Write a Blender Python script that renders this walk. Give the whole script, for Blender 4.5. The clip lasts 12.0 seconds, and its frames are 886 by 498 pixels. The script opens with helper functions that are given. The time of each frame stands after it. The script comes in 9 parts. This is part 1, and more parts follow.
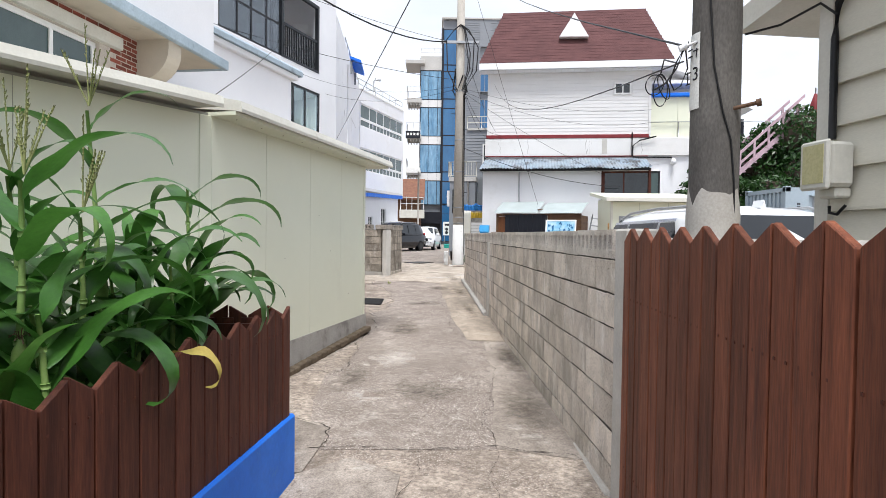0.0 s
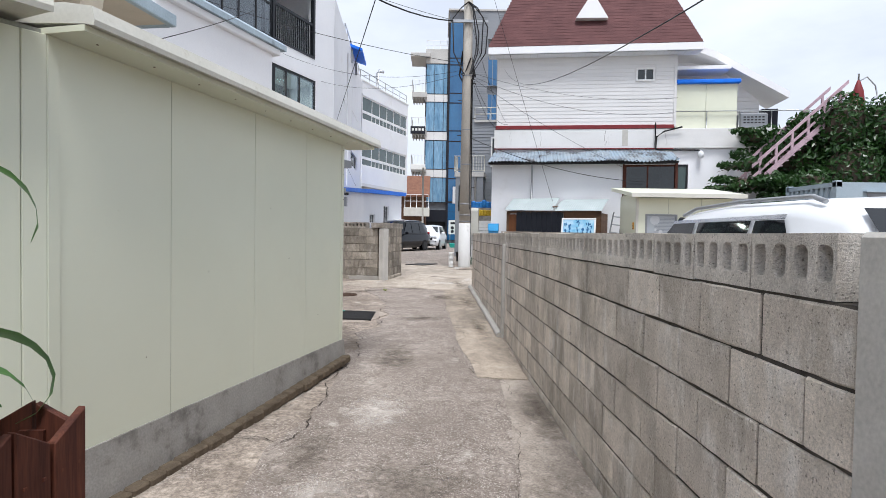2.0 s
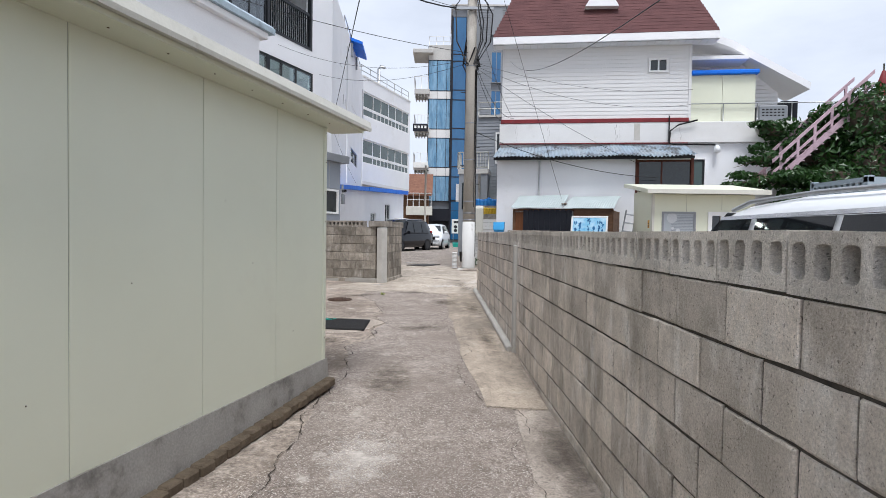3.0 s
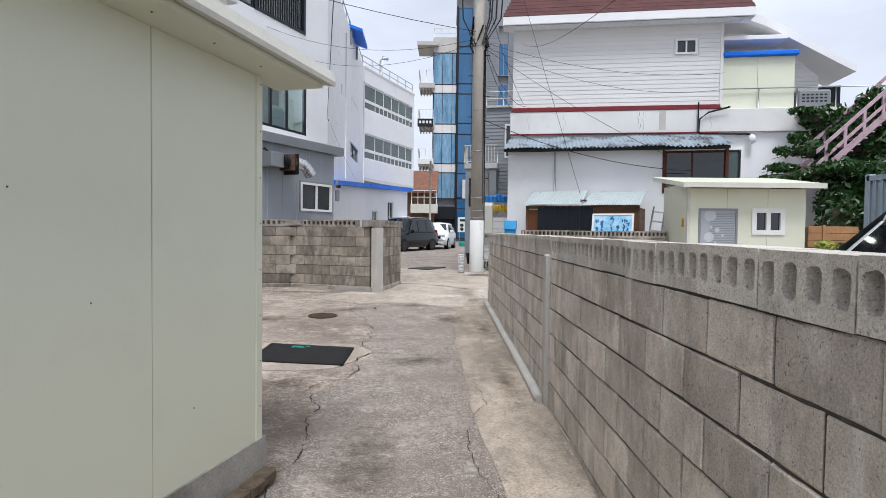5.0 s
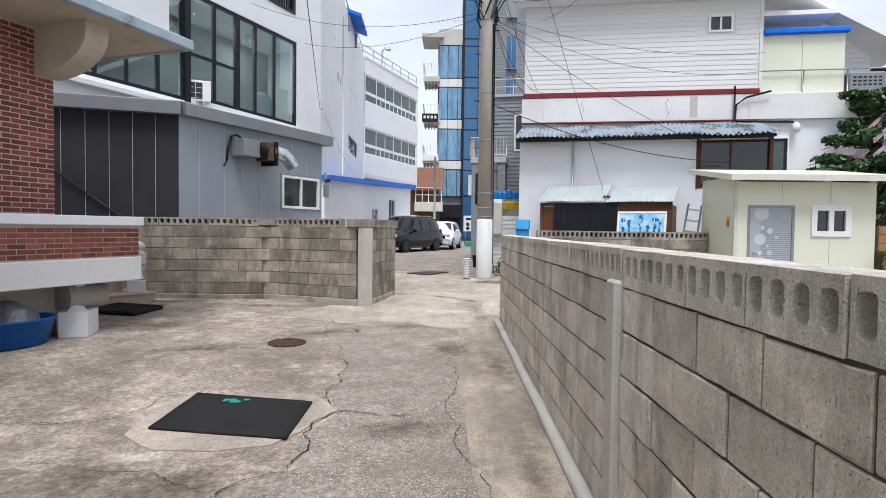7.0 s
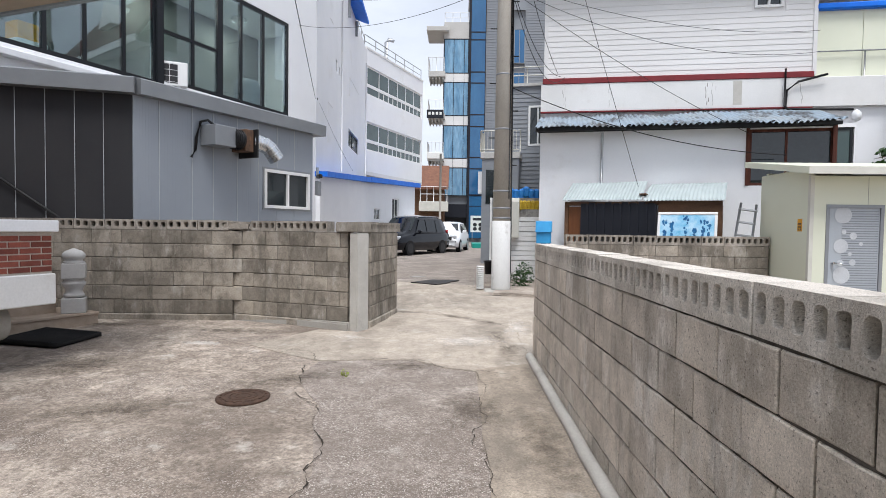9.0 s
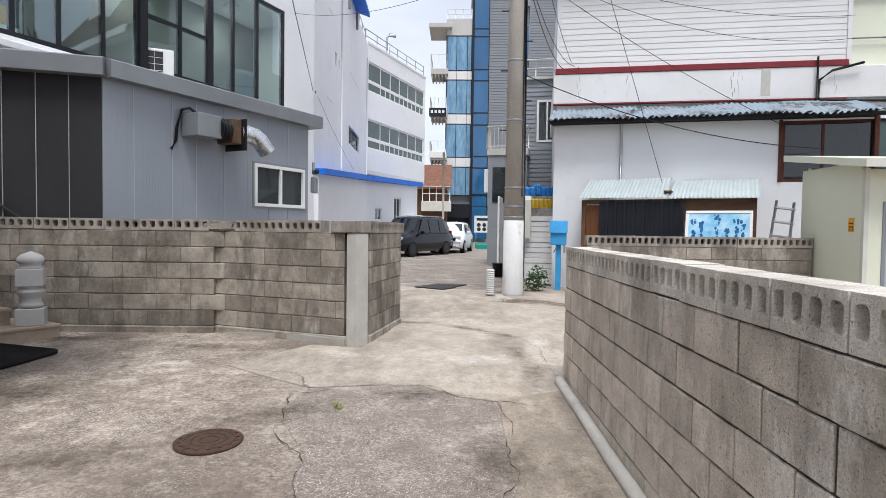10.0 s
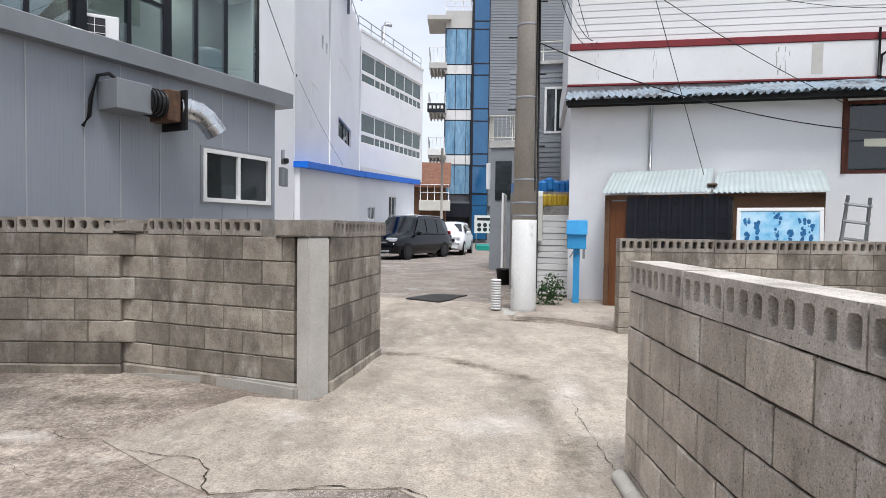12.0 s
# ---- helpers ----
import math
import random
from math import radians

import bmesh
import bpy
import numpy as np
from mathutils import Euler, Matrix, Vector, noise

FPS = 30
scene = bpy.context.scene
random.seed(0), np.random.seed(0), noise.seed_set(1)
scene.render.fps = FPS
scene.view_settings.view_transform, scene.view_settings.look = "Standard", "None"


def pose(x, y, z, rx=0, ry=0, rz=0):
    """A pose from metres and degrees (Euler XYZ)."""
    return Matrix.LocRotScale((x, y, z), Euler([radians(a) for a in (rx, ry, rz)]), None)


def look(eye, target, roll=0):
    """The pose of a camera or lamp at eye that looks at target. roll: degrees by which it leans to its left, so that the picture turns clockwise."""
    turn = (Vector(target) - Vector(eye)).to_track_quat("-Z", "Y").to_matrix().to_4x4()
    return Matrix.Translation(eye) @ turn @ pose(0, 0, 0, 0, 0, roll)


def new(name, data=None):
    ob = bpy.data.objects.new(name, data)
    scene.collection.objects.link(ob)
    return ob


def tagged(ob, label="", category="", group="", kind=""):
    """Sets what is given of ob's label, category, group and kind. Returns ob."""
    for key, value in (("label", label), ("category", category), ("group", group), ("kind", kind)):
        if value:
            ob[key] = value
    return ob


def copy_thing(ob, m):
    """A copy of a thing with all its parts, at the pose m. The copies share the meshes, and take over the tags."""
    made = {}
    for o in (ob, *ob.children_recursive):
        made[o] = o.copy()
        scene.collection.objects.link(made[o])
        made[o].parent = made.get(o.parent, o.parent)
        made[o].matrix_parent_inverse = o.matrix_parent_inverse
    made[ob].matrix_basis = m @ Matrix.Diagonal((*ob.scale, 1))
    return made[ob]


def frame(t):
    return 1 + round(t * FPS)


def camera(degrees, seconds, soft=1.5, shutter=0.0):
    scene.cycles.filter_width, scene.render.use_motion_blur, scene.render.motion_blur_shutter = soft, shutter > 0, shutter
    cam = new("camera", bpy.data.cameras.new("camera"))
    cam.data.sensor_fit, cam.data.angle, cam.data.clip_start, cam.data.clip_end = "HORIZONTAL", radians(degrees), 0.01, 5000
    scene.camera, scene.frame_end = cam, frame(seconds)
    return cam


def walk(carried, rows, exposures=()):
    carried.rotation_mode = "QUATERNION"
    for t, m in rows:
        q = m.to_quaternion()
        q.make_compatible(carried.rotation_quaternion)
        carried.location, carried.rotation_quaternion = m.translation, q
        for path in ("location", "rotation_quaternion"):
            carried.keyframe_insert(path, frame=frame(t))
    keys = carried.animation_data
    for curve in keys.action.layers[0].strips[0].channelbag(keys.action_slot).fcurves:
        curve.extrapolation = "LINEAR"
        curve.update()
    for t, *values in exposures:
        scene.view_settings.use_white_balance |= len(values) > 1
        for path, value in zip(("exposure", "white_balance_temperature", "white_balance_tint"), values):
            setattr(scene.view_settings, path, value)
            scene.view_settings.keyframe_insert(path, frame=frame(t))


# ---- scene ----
cam = camera(75.9, 12.0, soft=0.55)
METRES, EYE, TILT, LEAN, TURN = 11.2, 1.5, 0.0, 0.0, -0.9
ROWS = [
    (0.0, 0.0, 0.0, 0.0, 0.02, -1.42, -0.73),
    (0.5, 0.0025, 0.0418, -0.0004, 0.18, -1.45, -0.86),
    (1.0, 0.0036, 0.0803, 0.0004, 0.31, -1.47, -0.87),
    (1.5, 0.0058, 0.1225, 0.0022, 0.45, -1.51, -0.88),
    (2.0, 0.0027, 0.1649, 0.0024, 0.62, -1.58, -0.94),
    (2.5, 0.0037, 0.207, 0.0015, 0.78, -1.63, -0.82),
    (3.0, 0.0027, 0.2492, 0.002, 0.94, -1.66, -0.86),
    (5.0, 0.0022, 0.4074, 0.0071, 1.56, -1.88, -0.69),
    (5.5, 0.0039, 0.4495, 0.0081, 1.72, -1.91, -0.75),
    (6.0, 0.0031, 0.4922, 0.0098, 1.86, -1.95, -0.66),
    (6.5, 0.0069, 0.5354, 0.0103, 2.03, -2.0, -0.64),
    (7.0, 0.004, 0.5771, 0.0107, 2.17, -2.03, -0.74),
    (9.0, -0.0133, 0.743, 0.0172, 2.58, -2.08, -0.77),
    (9.5, -0.0212, 0.7854, 0.0163, 2.67, -2.07, -0.88),
    (10.0, -0.0264, 0.8274, 0.0168, 2.73, -2.04, -0.76),
    (10.5, -0.0282, 0.8699, 0.0185, 2.76, -2.0, -0.86),
    (11.0, -0.0328, 0.9129, 0.0179, 2.76, -2.0, -0.78),
    (11.5, -0.0294, 0.9553, 0.0183, 2.73, -2.0, -0.67),
    (12.0, -0.0292, 0.9963, 0.0183, 2.67, -2.04, -0.79),
]
walk(cam, [(t, pose(0, 0, EYE, TILT, LEAN, TURN) @ pose(METRES * x, METRES * y, METRES * z, 90 + pitch, roll, yaw)) for t, x, y, z, yaw, pitch, roll in ROWS],
     exposures=[(0.0, 0.66, 6500, 10), (1.0, 0.58, 6450, 10), (2.5, 0.36, 6300, 10), (5.0, 0.27, 6300, 10), (6.0, 0.25, 6300, 10), (7.0, 0.38, 6350, 10), (12.0, 0.38, 6400, 10)])

# ---- light ----
SUN_EL, SUN_AZ = 66.0, 175.0   # elevation; azimuth from north (+y) clockwise
world = bpy.data.worlds.new("sky")
scene.world = world
world.use_nodes = True
_n, _l = world.node_tree.nodes, world.node_tree.links
_bg = _n["Background"]
_sky = _n.new("ShaderNodeTexSky")
_sky.sky_type = "NISHITA"
_sky.sun_disc = False
_sky.sun_elevation = radians(SUN_EL)
_sky.sun_rotation = radians(SUN_AZ)
_sky.dust_density = 2.0
_co = _n.new("ShaderNodeTexCoord")
_mp = _n.new("ShaderNodeMapping")
_mp.inputs["Scale"].default_value = (1.6, 1.6, 4.5)
_ns = _n.new("ShaderNodeTexNoise")
_ns.inputs["Scale"].default_value = 1.7
_ns.inputs["Detail"].default_value = 6.0
_ns.inputs["Roughness"].default_value = 0.55
_rp = _n.new("ShaderNodeValToRGB")
_rp.color_ramp.elements[0].position, _rp.color_ramp.elements[0].color = 0.32, (0.72, 0.72, 0.72, 1)
_rp.color_ramp.elements[1].position, _rp.color_ramp.elements[1].color = 0.62, (0.97, 0.97, 0.97, 1)
_mx = _n.new("ShaderNodeMix")
_mx.data_type = "RGBA"
_mx.inputs["B"].default_value = (11.4, 12.1, 13.6, 1)   # bright cloud cover
_l.new(_co.outputs["Generated"], _mp.inputs["Vector"])
_l.new(_mp.outputs["Vector"], _ns.inputs["Vector"])
_l.new(_ns.outputs["Fac"], _rp.inputs["Fac"])
_l.new(_rp.outputs["Color"], _mx.inputs["Factor"])
_l.new(_sky.outputs["Color"], _mx.inputs["A"])
_l.new(_mx.outputs["Result"], _bg.inputs["Color"])
_bg.inputs["Strength"].default_value = 0.067

sun = new("sun", bpy.data.lights.new("sun", "SUN"))
sun.data.energy = 2.75
sun.data.angle = radians(22)
sun.data.color = (1.0, 0.985, 0.975)
_az, _el = radians(SUN_AZ), radians(SUN_EL)
sun.matrix_world = look((60 * math.sin(_az) * math.cos(_el), 60 * math.cos(_az) * math.cos(_el), 60 * math.sin(_el)), (0, 0, 0))


# ---- materials ----
def mat(name, a, b=None, rough=0.8, metal=0.0, scale=6.0, fine=90.0, bump=0.15, dist=0.004, spot=None, spot_scale=2.0,
        spot_lo=0.55, spot_hi=0.75, rand=0.0, stretch=(1, 1, 1), spec=0.28, grain=0.12, coat=0.0, rvar=0.12):
    """Two-scale procedural surface: colours a..b in broad patches, a fine grain, optional stains, per-object variation."""
    m = bpy.data.materials.new(name)
    m.use_nodes = True
    n, l = m.node_tree.nodes, m.node_tree.links
    p = n["Principled BSDF"]
    b = b or tuple(c * 0.82 for c in a)
    tc = n.new("ShaderNodeNewGeometry")
    mp = n.new("ShaderNodeMapping")
    mp.inputs["Scale"].default_value = stretch
    l.new(tc.outputs["Position"], mp.inputs["Vector"])
    n1 = n.new("ShaderNodeTexNoise")
    n1.inputs["Scale"].default_value = scale
    n1.inputs["Detail"].default_value = 5
    n1.inputs["Roughness"].default_value = 0.6
    l.new(mp.outputs["Vector"], n1.inputs["Vector"])
    r1 = n.new("ShaderNodeMapRange")
    r1.inputs["From Min"].default_value, r1.inputs["From Max"].default_value = 0.3, 0.7
    l.new(n1.outputs["Fac"], r1.inputs["Value"])
    m1 = n.new("ShaderNodeMix")
    m1.data_type = "RGBA"
    m1.inputs["A"].default_value, m1.inputs["B"].default_value = (*a, 1), (*b, 1)
    l.new(r1.outputs["Result"], m1.inputs["Factor"])
    col = m1.outputs["Result"]
    n2 = n.new("ShaderNodeTexNoise")
    n2.inputs["Scale"].default_value = fine
    n2.inputs["Detail"].default_value = 3
    l.new(mp.outputs["Vector"], n2.inputs["Vector"])
    g = n.new("ShaderNodeMapRange")
    g.inputs["From Min"].default_value, g.inputs["From Max"].default_value = 0.25, 0.75
    g.inputs["To Min"].default_value, g.inputs["To Max"].default_value = 1 - grain, 1 + grain
    l.new(n2.outputs["Fac"], g.inputs["Value"])
    val = g.outputs["Result"]
    if rand:
        oi = n.new("ShaderNodeObjectInfo")
        rr = n.new("ShaderNodeMapRange")
        rr.inputs["To Min"].default_value, rr.inputs["To Max"].default_value = 1 - rand, 1 + rand
        l.new(oi.outputs["Random"], rr.inputs["Value"])
        mu = n.new("ShaderNodeMath")
        mu.operation = "MULTIPLY"
        l.new(val, mu.inputs[0])
        l.new(rr.outputs["Result"], mu.inputs[1])
        val = mu.outputs["Value"]
    hs = n.new("ShaderNodeHueSaturation")
    l.new(col, hs.inputs["Color"])
    l.new(val, hs.inputs["Value"])
    col = hs.outputs["Color"]
    if spot:
        n3 = n.new("ShaderNodeTexNoise")
        n3.inputs["Scale"].default_value = spot_scale
        n3.inputs["Detail"].default_value = 8
        n3.inputs["Roughness"].default_value = 0.68
        l.new(mp.outputs["Vector"], n3.inputs["Vector"])
        r3 = n.new("ShaderNodeMapRange")
        r3.inputs["From Min"].default_value, r3.inputs["From Max"].default_value = spot_lo, spot_hi
        l.new(n3.outputs["Fac"], r3.inputs["Value"])
        m3 = n.new("ShaderNodeMix")
        m3.data_type = "RGBA"
        m3.inputs["B"].default_value = (*spot, 1)
        l.new(r3.outputs["Result"], m3.inputs["Factor"])
        l.new(col, m3.inputs["A"])
        col = m3.outputs["Result"]
    l.new(col, p.inputs["Base Color"])
    rv = n.new("ShaderNodeMapRange")
    rv.inputs["To Min"].default_value, rv.inputs["To Max"].default_value = max(0.02, rough - rvar), min(1, rough + rvar)
    l.new(n1.outputs["Fac"], rv.inputs["Value"])
    l.new(rv.outputs["Result"], p.inputs["Roughness"])
    p.inputs["Metallic"].default_value = metal
    p.inputs["Specular IOR Level"].default_value = spec
    p.inputs["Coat Weight"].default_value = coat
    p.inputs["Coat Roughness"].default_value = 0.06
    if bump:
        bp = n.new("ShaderNodeBump")
        bp.inputs["Strength"].default_value = bump
        bp.inputs["Distance"].default_value = dist
        l.new(n2.outputs["Fac"], bp.inputs["Height"])
        l.new(bp.outputs["Normal"], p.inputs["Normal"])
    return m


def glass(name, tint, rough=0.02, alpha=0.0):
    """A pane: mirror-like reflection over a tinted see-through sheet."""
    m = bpy.data.materials.new(name)
    m.use_nodes = True
    n, l = m.node_tree.nodes, m.node_tree.links
    out = n["Material Output"]
    n.remove(n["Principled BSDF"])
    tr = n.new("ShaderNodeBsdfTransparent")
    tr.inputs["Color"].default_value = (*tint, 1)
    gl = n.new("ShaderNodeBsdfGlossy")
    gl.inputs["Roughness"].default_value = rough
    gl.inputs["Color"].default_value = (0.9, 0.95, 1, 1)
    lw = n.new("ShaderNodeLayerWeight")
    lw.inputs["Blend"].default_value = 0.5
    fr = n.new("ShaderNodeMath")
    fr.operation = "POWER"
    fr.inputs[1].default_value = 4.5
    l.new(lw.outputs["Facing"], fr.inputs[0])
    ns = n.new("ShaderNodeTexNoise")
    ns.inputs["Scale"].default_value = 1.3
    bp = n.new("ShaderNodeBump")
    bp.inputs["Strength"].default_value = 0.02
    l.new(ns.outputs["Fac"], bp.inputs["Height"])
    l.new(bp.outputs["Normal"], gl.inputs["Normal"])
    ad = n.new("ShaderNodeMath")
    ad.operation = "ADD"
    ad.use_clamp = True
    ad.inputs[1].default_value = alpha
    mx = n.new("ShaderNodeMixShader")
    l.new(fr.outputs["Value"], ad.inputs[0])
    l.new(ad.outputs["Value"], mx.inputs["Fac"])
    l.new(tr.outputs["BSDF"], mx.inputs[1])
    l.new(gl.outputs["BSDF"], mx.inputs[2])
    l.new(mx.outputs["Shader"], out.inputs["Surface"])
    return m


def nodes_of(name, rough, spec):
    """An empty painted surface and small makers for its nodes."""
    m = bpy.data.materials.new(name)
    m.use_nodes = True
    n, l = m.node_tree.nodes, m.node_tree.links
    p = n["Principled BSDF"]
    p.inputs["Roughness"].default_value, p.inputs["Specular IOR Level"].default_value = rough, spec
    geo = n.new("ShaderNodeNewGeometry")

    def coords(stretch=(1, 1, 1), warp=0.0):
        mp = n.new("ShaderNodeMapping")
        mp.inputs["Scale"].default_value = stretch
        l.new(geo.outputs["Position"], mp.inputs["Vector"])
        if not warp:
            return mp.outputs["Vector"]
        w = n.new("ShaderNodeTexNoise")
        w.inputs["Scale"].default_value = 14
        l.new(mp.outputs["Vector"], w.inputs["Vector"])
        ad = n.new("ShaderNodeVectorMath")
        ad.operation = "MULTIPLY_ADD"
        ad.inputs[1].default_value = (warp, warp, warp)
        l.new(w.outputs["Color"], ad.inputs[0])
        l.new(mp.outputs["Vector"], ad.inputs[2])
        return ad.outputs["Vector"]

    def cloud(vec, scale, lo, hi, detail=6.0, rough=0.6, out=(0.0, 1.0)):
        t = n.new("ShaderNodeTexNoise")
        t.inputs["Scale"].default_value, t.inputs["Detail"].default_value, t.inputs["Roughness"].default_value = scale, detail, rough
        l.new(vec, t.inputs["Vector"])
        return span(t.outputs["Fac"], lo, hi, out)

    def span(sock, lo, hi, out=(0.0, 1.0)):
        r = n.new("ShaderNodeMapRange")
        r.inputs["From Min"].default_value, r.inputs["From Max"].default_value = lo, hi
        r.inputs["To Min"].default_value, r.inputs["To Max"].default_value = out
        l.new(sock, r.inputs["Value"])
        return r.outputs["Result"]

    def math_of(op, a, b):
        k = n.new("ShaderNodeMath")
        k.operation = op
        for i, v in enumerate((a, b)):
            if isinstance(v, (int, float)):
                k.inputs[i].default_value = v
            else:
                l.new(v, k.inputs[i])
        return k.outputs["Value"]

    def blend(fac, a, b, kind="MIX"):
        x = n.new("ShaderNodeMix")
        x.data_type, x.blend_type = "RGBA", kind
        for key, v in (("Factor", fac), ("A", a), ("B", b)):
            if isinstance(v, tuple):
                x.inputs[key].default_value = (*v, 1)
            elif isinstance(v, (int, float)):
                x.inputs[key].default_value = v
            else:
                l.new(v, x.inputs[key])
        return x.outputs["Result"]

    def value(col, val):
        h = n.new("ShaderNodeHueSaturation")
        l.new(col, h.inputs["Color"])
        l.new(val, h.inputs["Value"])
        return h.outputs["Color"]

    def relief(*layers):
        prev = None
        for sock, strength, depth in layers:
            b = n.new("ShaderNodeBump")
            b.inputs["Strength"].default_value, b.inputs["Distance"].default_value = strength, depth
            l.new(sock, b.inputs["Height"])
            if prev:
                l.new(prev, b.inputs["Normal"])
            prev = b.outputs["Normal"]
        l.new(prev, p.inputs["Normal"])

    def stones(vec, scale):
        v = n.new("ShaderNodeTexVoronoi")
        v.inputs["Scale"].default_value = scale
        l.new(vec, v.inputs["Vector"])
        c = n.new("ShaderNodeSeparateColor")
        l.new(v.outputs["Color"], c.inputs["Color"])
        return v.outputs["Distance"], c.outputs["Red"], c.outputs["Green"]

    def ramp(sock, stops):
        r = n.new("ShaderNodeValToRGB")
        e = r.color_ramp.elements
        while len(e) < len(stops):
            e.new(0.5)
        for k, (at, col) in zip(e, stops):
            k.position, k.color = at, (*col, 1)
        l.new(sock, r.inputs["Fac"])
        return r.outputs["Color"]

    def lot():
        return n.new("ShaderNodeObjectInfo").outputs["Random"]

    def paint(col):
        l.new(col, p.inputs["Base Color"])
        return m
    return coords, cloud, span, math_of, blend, value, relief, stones, ramp, lot, paint


def aggregate(name, mortar, mortar2, cover, dark, size=64.0, worn=(0.36, 0.6)):
    """Worn concrete: mixed gravel laid bare where the skin has gone, dirt lying in the hollows, stains in patches."""
    coords, cloud, span, math_of, blend, value, relief, stones, ramp, lot, paint = nodes_of(name, 0.93, 0.12)
    flat, bent = coords(), coords(warp=0.010)
    d, pick, tone = stones(bent, size)
    gravel = ramp(pick, ((0.0, (0.10, 0.078, 0.064)), (0.25, (0.23, 0.188, 0.162)), (0.55, (0.37, 0.318, 0.282)), (0.85, (0.47, 0.42, 0.38)), (1.0, (0.70, 0.66, 0.61))))
    skin = blend(cloud(flat, 1.1, 0.4, 0.6), mortar, mortar2)
    skin = value(skin, cloud(flat, 30, 0.36, 0.64, 8.0, 0.75, (0.5, 1.42)))
    skin = value(skin, cloud(flat, 7, 0.38, 0.62, 8.0, 0.7, (0.78, 1.2)))
    laid = cloud(flat, 1.7, *worn, 9.0, 0.68)
    bare = math_of("MULTIPLY", math_of("MULTIPLY", laid, span(d, 0.55, 0.3)), cover)
    col = blend(bare, skin, gravel)
    col = blend(math_of("MULTIPLY", math_of("MULTIPLY", span(d, 0.4, 0.66), laid), 0.7), col, (0.14, 0.112, 0.093))
    col = blend(cloud(flat, 0.8, 0.48, 0.62, 10.0, 0.74, (0.0, 0.55)), col, dark)
    col = blend(cloud(flat, 5.5, 0.53, 0.64, 9.0, 0.74, (0.0, 0.55)), col, dark)
    col = blend(cloud(flat, 3.1, 0.57, 0.68, 9.0, 0.74, (0.0, 0.5)), col, (0.62, 0.57, 0.51))
    relief((d, -0.5, 0.005), (cloud(flat, 30, 0.3, 0.7, 8.0, 0.75), 0.6, 0.009))
    return paint(col)


def poured(name, a, b, stain, fleck, dirt=(0.52, 0.74), amount=0.65):
    """Smoother poured concrete: broad tone, sandy grain, trodden dirt and small pits."""
    coords, cloud, span, math_of, blend, value, relief, stones, ramp, lot, paint = nodes_of(name, 0.9, 0.18)
    flat, along = coords(), coords((1.6, 0.7, 1))
    col = blend(cloud(flat, 1.3, 0.4, 0.6, 8.0, 0.68), a, b)
    col = value(col, cloud(flat, 75, 0.34, 0.66, 5.0, 0.72, (0.66, 1.3)))
    col = value(col, cloud(flat, 11, 0.36, 0.64, 9.0, 0.74, (0.88, 1.11)))
    col = blend(cloud(along, 0.75, *dirt, 11.0, 0.74, (0.0, amount)), col, stain)
    col = blend(cloud(flat, 5.0, 0.56, 0.68, 9.0, 0.74, (0.0, 0.3)), col, stain)
    col = blend(cloud(flat, 26, 0.6, 0.68, 3.0, 0.6, (0.0, 0.55)), col, stain)
    col = blend(cloud(flat, 3.6, 0.57, 0.68, 9.0, 0.72, (0.0, 0.55)), col, fleck)
    relief((cloud(flat, 75, 0.3, 0.7, 5.0, 0.7), 0.4, 0.004), (cloud(flat, 9, 0.3, 0.7, 6.0, 0.6), 0.2, 0.02))
    return paint(col)


def cement_block(name, a, b, pale, soot, bloom=(0.52, 0.76), rand=0.2, grime=0.45):
    """Pressed cement block: sandy face with open pits, its own tone, pale lime bloom and dark damp blotches."""
    coords, cloud, span, math_of, blend, value, relief, stones, ramp, lot, paint = nodes_of(name, 0.94, 0.15)
    flat, runs = coords(), coords((1, 1, 0.4))
    tone = span(lot(), 0, 1, (1 - rand, 1 + rand))
    col = blend(cloud(flat, 3.4, 0.4, 0.6, 9.0, 0.72), a, b)
    col = value(col, tone)
    col = blend(cloud(runs, 5.2, *bloom, 10.0, 0.72, (0.0, 0.75)), col, pale)
    col = blend(cloud(runs, 2.4, 0.5, 0.62, 10.0, 0.74, (0.0, grime)), col, soot)
    grit = cloud(flat, 130, 0.34, 0.66, 4.0, 0.72)
    col = value(col, span(grit, 0, 1, (0.78, 1.2)))
    pits = cloud(flat, 85, 0.62, 0.68, 3.0, 0.6)
    col = blend(math_of("MULTIPLY", pits, 0.6), col, (0.06, 0.052, 0.045))
    relief((grit, 0.7, 0.004), (pits, -0.6, 0.005))
    return paint(col)


def leaf_skin(name, a, b, rand=0.2):
    """A living leaf: waxy face, light through the blade, fine veins along it."""
    m = mat(name, a, b, rough=0.36, scale=5, fine=60, bump=0.15, grain=0.14, rand=rand, spec=0.55)
    n, l = m.node_tree.nodes, m.node_tree.links
    p = n["Principled BSDF"]
    tr = n.new("ShaderNodeBsdfTranslucent")
    l.new(p.inputs["Base Color"].links[0].from_socket, tr.inputs["Color"])
    mx = n.new("ShaderNodeMixShader")
    mx.inputs["Fac"].default_value = 0.28
    l.new(p.outputs["BSDF"], mx.inputs[1])
    l.new(tr.outputs["BSDF"], mx.inputs[2])
    l.new(mx.outputs["Shader"], n["Material Output"].inputs["Surface"])
    return m


